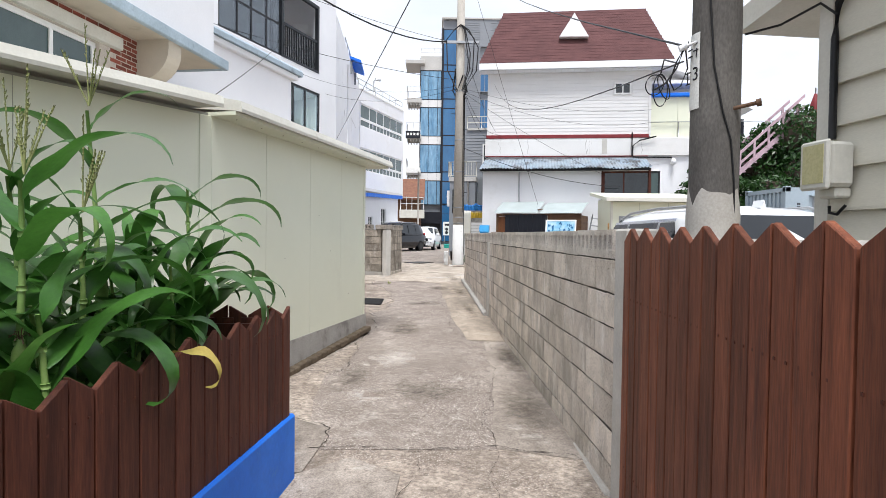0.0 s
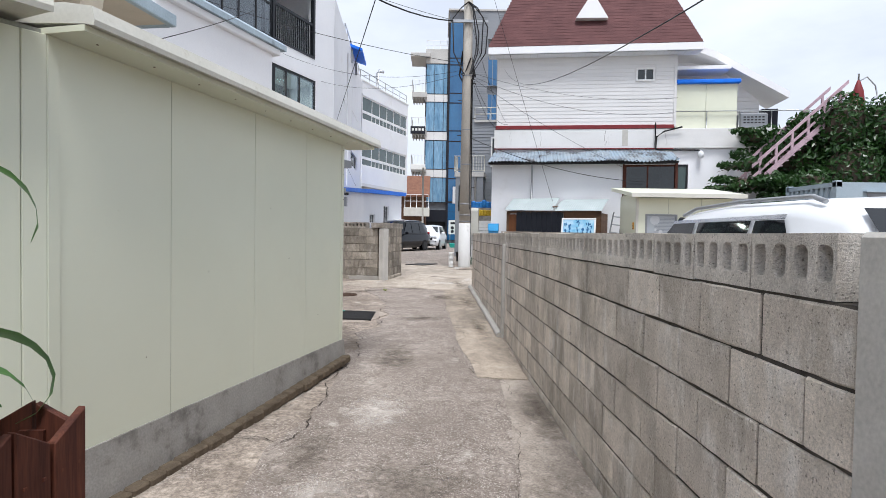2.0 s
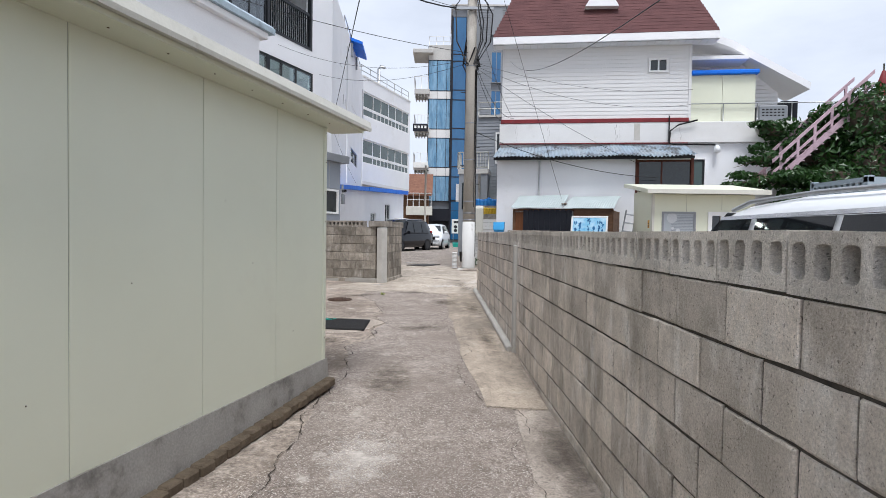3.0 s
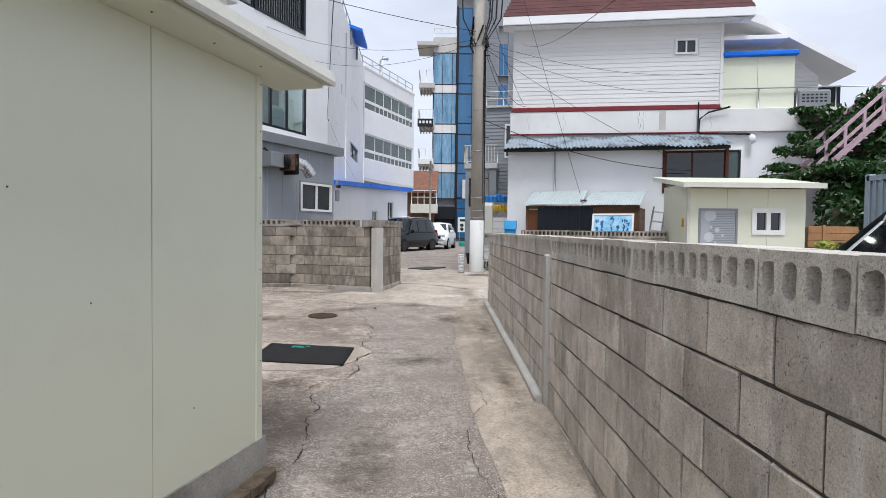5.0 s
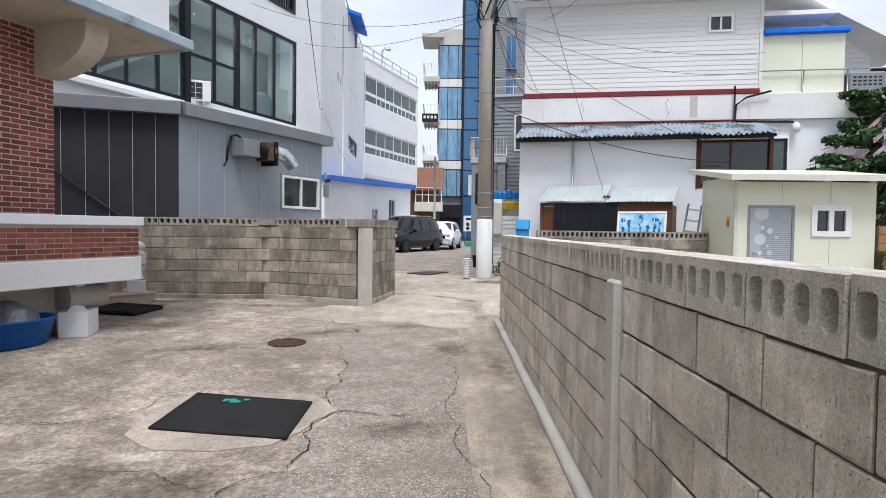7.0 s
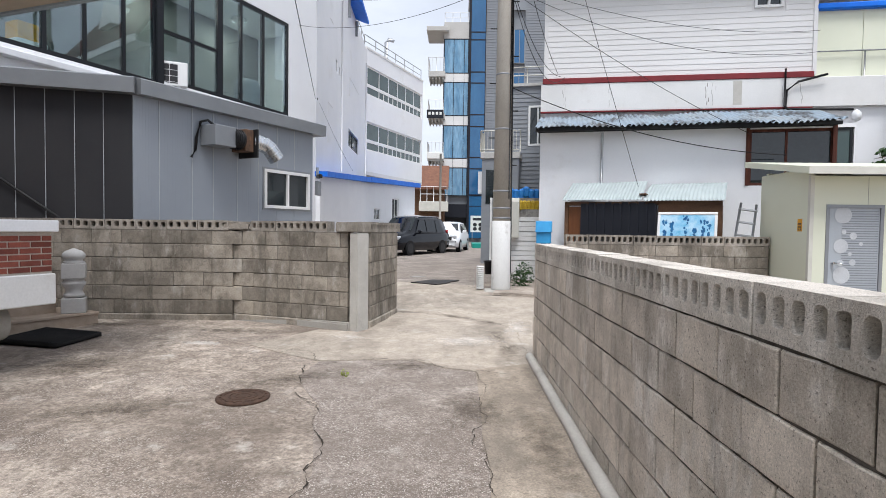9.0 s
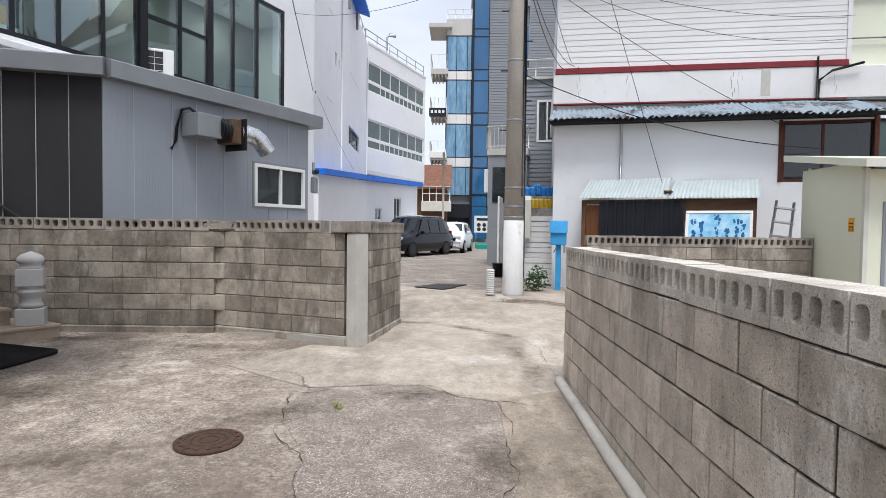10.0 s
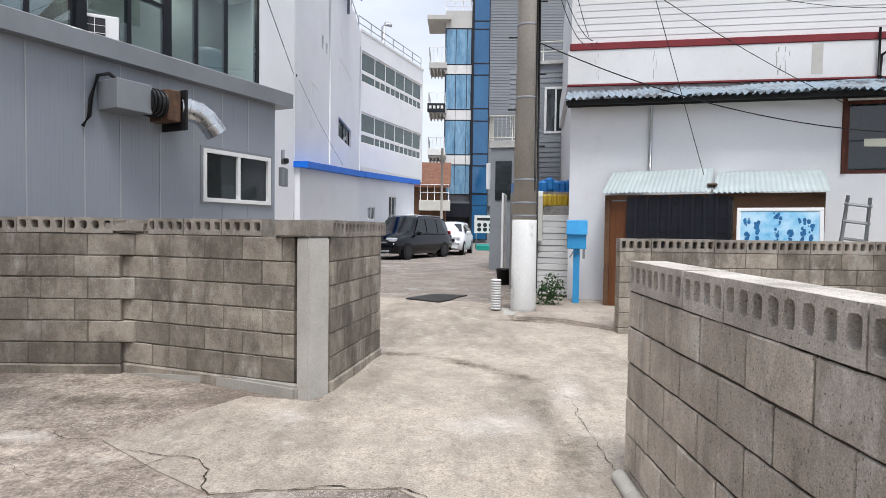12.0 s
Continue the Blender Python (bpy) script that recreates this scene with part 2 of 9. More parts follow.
def grime(name, col, strength):
    """Dirt lying on the ground in one soft, broken-edged blot; thins out from its middle."""
    m = bpy.data.materials.new(name)
    m.use_nodes = True
    n, l = m.node_tree.nodes, m.node_tree.links
    p = n["Principled BSDF"]
    p.inputs["Base Color"].default_value, p.inputs["Roughness"].default_value, p.inputs["Specular IOR Level"].default_value = (*col, 1), 0.95, 0.1
    tc, geo = n.new("ShaderNodeTexCoord"), n.new("ShaderNodeNewGeometry")
    ln = n.new("ShaderNodeVectorMath")
    ln.operation = "LENGTH"
    l.new(tc.outputs["Object"], ln.inputs[0])
    ns = n.new("ShaderNodeTexNoise")
    ns.inputs["Scale"].default_value, ns.inputs["Detail"].default_value, ns.inputs["Roughness"].default_value = 9.0, 9.0, 0.75
    l.new(geo.outputs["Position"], ns.inputs["Vector"])
    ad = n.new("ShaderNodeMath")
    ad.operation = "MULTIPLY_ADD"
    ad.inputs[1].default_value, ad.inputs[2].default_value = 2.2, -1.1
    l.new(ns.outputs["Fac"], ad.inputs[0])
    sb = n.new("ShaderNodeMath")
    sb.operation = "SUBTRACT"
    l.new(ad.outputs["Value"], sb.inputs[0])
    l.new(ln.outputs["Value"], sb.inputs[1])
    mr = n.new("ShaderNodeMapRange")
    mr.inputs["From Min"].default_value, mr.inputs["From Max"].default_value, mr.inputs["To Max"].default_value = -0.85, 0.1, strength
    l.new(sb.outputs["Value"], mr.inputs["Value"])
    l.new(mr.outputs["Result"], p.inputs["Alpha"])
    return m


M = {}
M["grime"] = grime("damp_dirt", (0.1, 0.083, 0.068), 0.7)
M["lime"] = grime("pale_cement_smear", (0.62, 0.58, 0.53), 0.65)
M["agg"] = aggregate("worn_aggregate_concrete", (0.46, 0.392, 0.33), (0.30, 0.25, 0.208), 0.75, (0.14, 0.113, 0.092), 85.0, (0.44, 0.6))
M["lane"] = aggregate("coarse_gravel_concrete", (0.43, 0.375, 0.33), (0.33, 0.285, 0.25), 1.0, (0.19, 0.158, 0.135), 100.0, (0.3, 0.48))
M["edge"] = poured("dirty_concrete_margin", (0.42, 0.365, 0.315), (0.29, 0.25, 0.215), (0.12, 0.102, 0.086), (0.56, 0.52, 0.47), (0.43, 0.58), 0.7)
M["skim"] = poured("mortar_skim", (0.44, 0.378, 0.32), (0.33, 0.282, 0.238), (0.16, 0.135, 0.112), (0.54, 0.49, 0.43), (0.46, 0.62), 0.6)
M["pave"] = poured("smooth_concrete", (0.47, 0.408, 0.34), (0.355, 0.308, 0.257), (0.17, 0.145, 0.118), (0.58, 0.54, 0.485), (0.47, 0.62), 0.6)
M["tan"] = poured("tan_concrete_strip", (0.43, 0.362, 0.292), (0.315, 0.266, 0.216), (0.135, 0.117, 0.098), (0.5, 0.45, 0.39), (0.45, 0.6), 0.65)
M["road"] = aggregate("old_road", (0.40, 0.352, 0.31), (0.29, 0.255, 0.225), 0.9, (0.16, 0.138, 0.12), 70.0, (0.34, 0.52))
M["crack"] = mat("crack_dirt", (0.05, 0.042, 0.035), rough=1.0, scale=20, spec=0.1)
M["dirt"] = mat("dirt", (0.16, 0.125, 0.09), (0.09, 0.07, 0.05), rough=1.0, scale=14, fine=120, bump=0.6, dist=0.01, spec=0.1)
M["block"] = cement_block("grey_cement_block", (0.68, 0.605, 0.525), (0.50, 0.443, 0.378), (0.78, 0.735, 0.68), (0.22, 0.193, 0.16), (0.53, 0.65), 0.2, 0.5)
M["coping"] = cement_block("pale_cement_coping", (0.68, 0.625, 0.56), (0.53, 0.487, 0.433), (0.78, 0.735, 0.68), (0.26, 0.232, 0.197), (0.52, 0.64), 0.1, 0.5)
M["block_old"] = cement_block("weathered_cement_block", (0.37, 0.327, 0.272), (0.235, 0.207, 0.172), (0.50, 0.465, 0.415), (0.085, 0.075, 0.062), (0.54, 0.68), 0.3, 0.6)
M["coping_old"] = cement_block("weathered_cement_coping", (0.40, 0.36, 0.31), (0.28, 0.25, 0.214), (0.52, 0.485, 0.44), (0.12, 0.105, 0.09), (0.54, 0.66), 0.12, 0.5)
M["mortar"] = mat("dark_mortar", (0.13, 0.115, 0.1), (0.05, 0.044, 0.038), rough=1, scale=14, fine=120, bump=0.4, spec=0.15)
M["mortar_old"] = mat("grey_mortar", (0.25, 0.222, 0.19), (0.1, 0.089, 0.076), rough=1, scale=12, fine=120, bump=0.4, spec=0.15)
M["cement"] = mat("cement_render", (0.43, 0.41, 0.375), (0.33, 0.31, 0.28), rough=0.92, scale=3, fine=90, bump=0.25, spot=(0.24, 0.22, 0.2), spot_scale=2.2, spot_lo=0.55, spot_hi=0.8, grain=0.12, spec=0.2)
M["cement_l"] = mat("pale_cement", (0.52, 0.50, 0.46), (0.42, 0.40, 0.365), rough=0.9, scale=4, fine=80, bump=0.25, spot=(0.3, 0.28, 0.25), spot_scale=3, spot_lo=0.58, spot_hi=0.8, grain=0.1, spec=0.2)
M["plinth"] = mat("stained_plinth", (0.34, 0.325, 0.30), (0.25, 0.235, 0.215), rough=0.93, scale=4, fine=80, bump=0.3, spot=(0.13, 0.12, 0.11), spot_scale=4, spot_lo=0.52, spot_hi=0.7, grain=0.14, spec=0.2)
M["panel"] = mat("cream_steel_panel", (0.68, 0.695, 0.565), (0.64, 0.655, 0.525), rough=0.42, scale=0.7, fine=260, bump=0.03, grain=0.02, spot=(0.60, 0.60, 0.49), spot_scale=1.2, spot_lo=0.62, spot_hi=0.9, spec=0.4)
M["seam"] = mat("panel_seam", (0.33, 0.34, 0.29), rough=0.6)
M["cream_trim"] = mat("cream_metal_trim", (0.62, 0.61, 0.55), (0.54, 0.53, 0.47), rough=0.5, scale=3, fine=60, bump=0.05, grain=0.05, spot=(0.33, 0.29, 0.22), spot_scale=5, spot_lo=0.62, spot_hi=0.85)
M["wood"] = mat("red_brown_stained_wood", (0.19, 0.06, 0.029), (0.08, 0.025, 0.014), rough=0.66, scale=3, fine=22, bump=0.4, dist=0.003, rand=0.3, stretch=(9, 9, 0.7), grain=0.28, spot=(0.05, 0.018, 0.014), spot_scale=1.2, spot_lo=0.58, spot_hi=0.75)
M["wood_d"] = mat("dark_brown_stained_wood", (0.115, 0.036, 0.02), (0.045, 0.014, 0.01), rough=0.7, scale=3, fine=22, bump=0.35, dist=0.002, rand=0.2, stretch=(9, 9, 0.7), grain=0.28)
M["wood_p"] = mat("wet_plywood", (0.16, 0.085, 0.045), (0.085, 0.045, 0.027), rough=0.7, scale=2.5, fine=40, stretch=(1, 1, 3), bump=0.2, grain=0.25)
M["blue"] = mat("bright_blue_paint", (0.008, 0.17, 0.74), (0.008, 0.13, 0.62), rough=0.5, scale=3, fine=35, bump=0.12, dist=0.006, grain=0.06, spot=(0.05, 0.2, 0.6), spot_scale=6, spot_lo=0.6, spot_hi=0.72)
M["blue_s"] = mat("sky_blue_paint", (0.05, 0.34, 0.66), (0.04, 0.26, 0.55), rough=0.45, scale=4, fine=60, bump=0.1, grain=0.08, spot=(0.3, 0.3, 0.28), spot_scale=7, spot_lo=0.66, spot_hi=0.75)
M["white"] = mat("white_painted_render", (0.80, 0.805, 0.82), (0.75, 0.755, 0.775), rough=0.75, scale=0.8, fine=50, bump=0.12, grain=0.035, spot=(0.62, 0.61, 0.585), spot_scale=0.9, spot_lo=0.6, spot_hi=0.9, spec=0.3)
M["white_old"] = mat("weathered_white_render", (0.70, 0.695, 0.685), (0.63, 0.625, 0.61), rough=0.8, scale=0.9, fine=45, bump=0.18, grain=0.05, spot=(0.5, 0.47, 0.42), spot_scale=1.6, spot_lo=0.62, spot_hi=0.82, spec=0.3)
M["foot_w"] = mat("dirty_white_paint", (0.60, 0.595, 0.58), (0.54, 0.535, 0.52), rough=0.7, scale=3, fine=60, bump=0.2, grain=0.08, spot=(0.3, 0.28, 0.25), spot_scale=3.5, spot_lo=0.56, spot_hi=0.7, stretch=(1, 1, 0.5))
M["siding"] = mat("white_vinyl_siding", (0.68, 0.675, 0.67), (0.63, 0.625, 0.62), rough=0.5, scale=0.6, fine=40, bump=0.05, grain=0.03, rand=0.03)
M["siding_c"] = mat("cream_siding", (0.60, 0.575, 0.485), (0.54, 0.515, 0.43), rough=0.5, scale=1.2, fine=50, stretch=(1, 1, 5), bump=0.08, grain=0.05, rand=0.04)
M["roof"] = mat("maroon_asphalt_shingle", (0.12, 0.055, 0.054), (0.085, 0.041, 0.041), rough=0.9, scale=1.6, fine=38, stretch=(1, 1, 2.5), bump=0.5, dist=0.01, grain=0.25, spec=0.2)
M["red"] = mat("dark_red_paint", (0.21, 0.025, 0.03), (0.15, 0.02, 0.024), rough=0.6, scale=3)
M["gpanel"] = mat("grey_ribbed_panel", (0.30, 0.325, 0.36), (0.27, 0.295, 0.33), rough=0.45, scale=0.8, fine=120, bump=0.05, grain=0.03, metal=0.1)
M["gpanel_d"] = mat("charcoal_panel", (0.036, 0.036, 0.038), (0.027, 0.027, 0.03), rough=0.42, scale=1, fine=100, bump=0.04, grain=0.05)
M["gtrim"] = mat("grey_metal_flashing", (0.27, 0.285, 0.30), (0.23, 0.24, 0.255), rough=0.4, scale=2, metal=0.35, grain=0.04)
M["seam_l"] = mat("pale_seam", (0.42, 0.44, 0.46), rough=0.5)
M["galv"] = mat("galvanised_steel", (0.45, 0.46, 0.47), (0.36, 0.37, 0.38), rough=0.38, metal=0.75, scale=9, fine=60, bump=0.06, grain=0.08)
M["alu"] = mat("bright_duct", (0.62, 0.64, 0.66), (0.5, 0.52, 0.54), rough=0.25, metal=0.9, scale=12, grain=0.05)
M["rust"] = mat("rusty_steel", (0.15, 0.085, 0.05), (0.07, 0.045, 0.034), rough=0.9, scale=9, fine=60, bump=0.4, grain=0.25)
M["black"] = mat("black_plastic", (0.012, 0.012, 0.013), (0.018, 0.018, 0.019), rough=0.45, scale=5, grain=0.1)
M["rubber"] = mat("black_rubber_mat", (0.016, 0.016, 0.017), (0.028, 0.027, 0.026), rough=0.75, scale=4, fine=160, bump=0.4, grain=0.2, spec=0.1)
M["frame_b"] = mat("black_window_frame", (0.012, 0.014, 0.017), rough=0.35, scale=3)
M["frame_w"] = mat("white_upvc", (0.78, 0.78, 0.77), (0.72, 0.72, 0.71), rough=0.35, scale=3, grain=0.03)
# Near-black standing in for shade: unlit rooms, the entrance, under the tin.
M["dark"] = mat("shade_black", (0.03, 0.032, 0.034), (0.02, 0.02, 0.022), rough=0.9, scale=1.0)
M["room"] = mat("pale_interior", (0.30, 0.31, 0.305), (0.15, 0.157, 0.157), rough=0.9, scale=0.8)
M["brick"] = mat("red_brick", (0.27, 0.075, 0.05), (0.17, 0.05, 0.036), rough=0.75, scale=6, fine=90, bump=0.4, rand=0.35, grain=0.18)
M["joint"] = mat("pale_joint", (0.52, 0.47, 0.41), rough=0.95, scale=8, fine=90, bump=0.3)
M["granite"] = mat("pale_granite", (0.50, 0.49, 0.47), (0.44, 0.43, 0.42), rough=0.7, scale=30, fine=190, bump=0.2, grain=0.25)
M["step"] = mat("tan_stone_step", (0.42, 0.34, 0.27), (0.31, 0.245, 0.19), rough=0.8, scale=6, fine=120, bump=0.2, grain=0.15)
M["pole"] = mat("concrete_pole", (0.46, 0.43, 0.385), (0.36, 0.335, 0.295), rough=0.9, scale=3, fine=110, stretch=(1, 1, 0.3), bump=0.3, grain=0.15, spot=(0.14, 0.13, 0.115), spot_scale=2.5, spot_lo=0.55, spot_hi=0.8)
M["pole_d"] = mat("dark_concrete_pole", (0.13, 0.122, 0.112), (0.065, 0.06, 0.056), rough=0.9, scale=5, fine=120, stretch=(1, 1, 0.4), bump=0.4, grain=0.25, spot=(0.27, 0.26, 0.245), spot_scale=9, spot_lo=0.62, spot_hi=0.75)
M["wire"] = mat("black_cable", (0.014, 0.014, 0.015), rough=0.55)
M["tin"] = mat("blue_grey_corrugated_tin", (0.25, 0.34, 0.43), (0.30, 0.33, 0.35), rough=0.5, metal=0.15, scale=1.6, fine=50, bump=0.2, grain=0.15, spot=(0.06, 0.062, 0.065), spot_scale=2.4, spot_lo=0.5, spot_hi=0.62, stretch=(1, 0.5, 1))
M["tin_g"] = mat("mint_corrugated_sheet", (0.42, 0.475, 0.475), (0.35, 0.40, 0.40), rough=0.5, scale=2, fine=50, bump=0.1, grain=0.06)
M["tile_b"] = mat("black_roof_sheet", (0.010, 0.012, 0.018), (0.014, 0.016, 0.023), rough=0.5, scale=4)
M["carp_b"] = mat("black_car_paint", (0.004, 0.005, 0.008), rough=0.1, scale=2, bump=0, grain=0.02, spec=0.3, rvar=0.02)
M["carp_w"] = mat("white_car_paint", (0.74, 0.76, 0.78), (0.73, 0.75, 0.77), rough=0.2, scale=2, bump=0, grain=0.01, coat=0.3, rvar=0.03)
M["cglass"] = mat("tinted_car_glass", (0.008, 0.01, 0.012), rough=0.03, scale=2, bump=0, grain=0, spec=0.45, rvar=0.01)
M["tyre"] = mat("tyre_rubber", (0.014, 0.014, 0.015), rough=0.8, scale=9)
M["chrome"] = mat("chrome", (0.7, 0.71, 0.72), rough=0.12, metal=1.0, scale=3, bump=0, rvar=0.04)
M["lens_r"] = mat("red_lamp_lens", (0.30, 0.01, 0.012), rough=0.15, scale=4, bump=0)
M["lens_w"] = mat("clear_lamp_lens", (0.55, 0.57, 0.6), rough=0.1, scale=4, bump=0, rvar=0.03)
M["glass_d"] = mat("dark_window_glass", (0.012, 0.018, 0.02), (0.018, 0.024, 0.026), rough=0.05, scale=1.2, bump=0, spec=0.7, rvar=0.03)
M["glass_g"] = mat("green_tinted_window_glass", (0.05, 0.085, 0.078), (0.03, 0.055, 0.05), rough=0.06, scale=1.2, bump=0, spec=0.7, rvar=0.03)
M["glass_t"] = mat("blue_curtain_wall_glass", (0.20, 0.36, 0.50), (0.05, 0.17, 0.30), rough=0.08, scale=0.9, fine=4, stretch=(1.6, 1, 0.35), bump=0, spec=0.9, rvar=0.03, grain=0.25)
M["glass_td"] = mat("deep_blue_curtain_glass", (0.012, 0.075, 0.19), (0.03, 0.14, 0.29), rough=0.06, scale=0.35, stretch=(1, 1, 0.4), bump=0, spec=0.8, rvar=0.03)
M["pane"] = glass("clear_pane", (0.70, 0.80, 0.80), alpha=0.12)
M["pane_d"] = glass("smoked_pane", (0.5, 0.55, 0.57), alpha=0.1)
M["tower"] = mat("grey_tower_cladding", (0.25, 0.265, 0.285), (0.21, 0.225, 0.245), rough=0.6, scale=0.3, fine=8, stretch=(1, 1, 5), bump=0.1, grain=0.06)
M["tower_l"] = mat("pale_tower_concrete", (0.50, 0.49, 0.465), (0.43, 0.42, 0.40), rough=0.8, scale=0.5, fine=12)
M["tile"] = mat("orange_roof_tile", (0.22, 0.105, 0.065), (0.14, 0.066, 0.045), rough=0.8, scale=3, fine=20, grain=0.2)
M["leaf_c"] = leaf_skin("corn_leaf", (0.03, 0.105, 0.016), (0.065, 0.18, 0.03), 0.3)
M["stalk"] = mat("corn_stalk", (0.14, 0.24, 0.07), (0.20, 0.29, 0.09), rough=0.5, scale=8, rand=0.1)
M["tassel"] = mat("corn_tassel", (0.19, 0.2, 0.075), (0.13, 0.15, 0.055), rough=0.8, scale=20)
M["dry"] = mat("dry_leaf", (0.40, 0.29, 0.08), (0.3, 0.25, 0.06), rough=0.7, scale=9)
M["leaf_v"] = leaf_skin("vine_leaf", (0.012, 0.045, 0.008), (0.035, 0.095, 0.016), 0.0)
M["leaf_y"] = mat("yellow_green_leaf", (0.30, 0.34, 0.06), (0.2, 0.27, 0.05), rough=0.6, scale=8)
M["bark"] = mat("bark", (0.08, 0.06, 0.045), rough=0.9, scale=12)
M["pink"] = mat("faded_pink_paint", (0.50, 0.36, 0.41), (0.38, 0.27, 0.31), rough=0.7, scale=4, fine=40, grain=0.15, spot=(0.18, 0.13, 0.13), spot_scale=4, spot_lo=0.58, spot_hi=0.75)
M["cont"] = mat("pale_blue_container_paint", (0.33, 0.40, 0.45), (0.28, 0.34, 0.39), rough=0.5, scale=1.5, fine=40, grain=0.06)
M["plank"] = mat("orange_wood_plank", (0.40, 0.22, 0.10), (0.28, 0.15, 0.07), rough=0.7, scale=4, fine=30, grain=0.15)
M["tarp_b"] = mat("blue_tarpaulin", (0.03, 0.20, 0.52), (0.02, 0.14, 0.42), rough=0.45, scale=5, fine=20, bump=0.4, dist=0.02)
M["tarp_y"] = mat("yellow_tarpaulin", (0.55, 0.38, 0.04), (0.42, 0.28, 0.03), rough=0.5, scale=5, fine=20, bump=0.4, dist=0.02)
M["bottle"] = mat("blue_plastic_basin", (0.008, 0.10, 0.36), (0.006, 0.08, 0.30), rough=0.35, scale=4)
M["foam"] = mat("white_foam", (0.72, 0.73, 0.74), (0.66, 0.67, 0.68), rough=0.9, scale=6, fine=150)
M["eave"] = mat("blue_grey_eave_paint", (0.40, 0.49, 0.55), (0.30, 0.37, 0.42), rough=0.6, scale=2, fine=40, spot=(0.15, 0.17, 0.18), spot_scale=3, spot_lo=0.56, spot_hi=0.75, grain=0.1)
M["soffit"] = mat("cream_soffit", (0.55, 0.49, 0.40), (0.47, 0.42, 0.34), rough=0.8, scale=2, grain=0.06, spot=(0.35, 0.3, 0.23), spot_scale=2, spot_lo=0.6, spot_hi=0.85)
M["yellow"] = mat("yellow_sticker", (0.75, 0.36, 0.02), rough=0.5, scale=8)
M["paper"] = mat("white_paper", (0.74, 0.74, 0.71), (0.66, 0.66, 0.63), rough=0.8, scale=5)
M["ink"] = mat("black_ink", (0.03, 0.03, 0.035), rough=0.7, scale=9)
M["sea"] = mat("pale_blue_print", (0.08, 0.40, 0.66), (0.60, 0.76, 0.85), rough=0.3, scale=3.5)
M["palm"] = mat("blue_print_shapes", (0.012, 0.07, 0.2), (0.02, 0.16, 0.36), rough=0.3, scale=8)
M["teal"] = mat("teal_print", (0.02, 0.30, 0.24), rough=0.5, scale=8)
M["lens_y"] = mat("yellowed_lens", (0.50, 0.47, 0.27), (0.42, 0.39, 0.2), rough=0.3, scale=9)
M["iron"] = mat("rusty_cast_iron", (0.10, 0.06, 0.042), (0.065, 0.042, 0.032), rough=0.8, metal=0.3, scale=14, fine=80, bump=0.3, grain=0.2)
M["iron_d"] = mat("black_steel_plate", (0.035, 0.033, 0.032), (0.06, 0.055, 0.05), rough=0.6, metal=0.3, scale=7, fine=80, bump=0.3, grain=0.2)
M["turf"] = mat("green_turf", (0.009, 0.05, 0.011), (0.006, 0.032, 0.009), rough=0.95, scale=20, fine=200, bump=0.8, dist=0.01, grain=0.4)
M["door_br"] = mat("orange_brown_door", (0.17, 0.066, 0.026), (0.11, 0.042, 0.018), rough=0.45, scale=2, fine=25, stretch=(6, 6, 0.6), grain=0.2)
M["door_g"] = mat("grey_printed_door", (0.40, 0.43, 0.46), (0.37, 0.40, 0.43), rough=0.4, scale=2, grain=0.03)
M["door_c"] = mat("pale_door_print", (0.56, 0.58, 0.60), rough=0.4, scale=3)


# ---- mesh helpers ----
def box(bm, x0, x1, y0, y1, z0, z1, bevel=0.0):
    v = [bm.verts.new(p) for p in ((x0, y0, z0), (x1, y0, z0), (x1, y1, z0), (x0, y1, z0), (x0, y0, z1), (x1, y0, z1), (x1, y1, z1), (x0, y1, z1))]
    f = [bm.faces.new([v[i] for i in q]) for q in ((3, 2, 1, 0), (4, 5, 6, 7), (0, 1, 5, 4), (1, 2, 6, 5), (2, 3, 7, 6), (3, 0, 4, 7))]
    if bevel:
        edges = {e for q in f for e in q.edges}
        bmesh.ops.bevel(bm, geom=list(edges), offset=bevel, segments=1, affect="EDGES", profile=0.5)
    return bm


def boxes(*specs, bevel=0.0):
    bm = bmesh.new()
    for s in specs:
        box(bm, *s, bevel=bevel)
    return bm


def prism(bm, outline, z0, z1):
    """A slab with a polygon plan."""
    lo = [bm.verts.new((x, y, z0)) for x, y in outline]
    hi = [bm.verts.new((x, y, z1)) for x, y in outline]
    n = len(outline)
    bm.faces.new(hi)
    bm.faces.new(lo[::-1])
    for i in range(n):
        bm.faces.new((lo[i], lo[(i + 1) % n], hi[(i + 1) % n], hi[i]))
    bmesh.ops.recalc_face_normals(bm, faces=bm.faces)
    return bm


def profile(bm, outline, x0, x1):
    """A bar along x with a polygon section in (y, z)."""
    lo = [bm.verts.new((x0, y, z)) for y, z in outline]
    hi = [bm.verts.new((x1, y, z)) for y, z in outline]
    n = len(outline)
    bm.faces.new(hi)
    bm.faces.new(lo[::-1])
    for i in range(n):
        bm.faces.new((lo[i], lo[(i + 1) % n], hi[(i + 1) % n], hi[i]))
    bmesh.ops.recalc_face_normals(bm, faces=bm.faces)
    return bm


def front(bm, outline, y0, y1):
    """A plate whose outline is in (x, z), from y0 to y1."""
    lo = [bm.verts.new((x, y0, z)) for x, z in outline]
    hi = [bm.verts.new((x, y1, z)) for x, z in outline]
    n = len(outline)
    bm.faces.new(hi)
    bm.faces.new(lo[::-1])
    for i in range(n):
        bm.faces.new((lo[i], lo[(i + 1) % n], hi[(i + 1) % n], hi[i]))
    bmesh.ops.recalc_face_normals(bm, faces=bm.faces)
    return bm


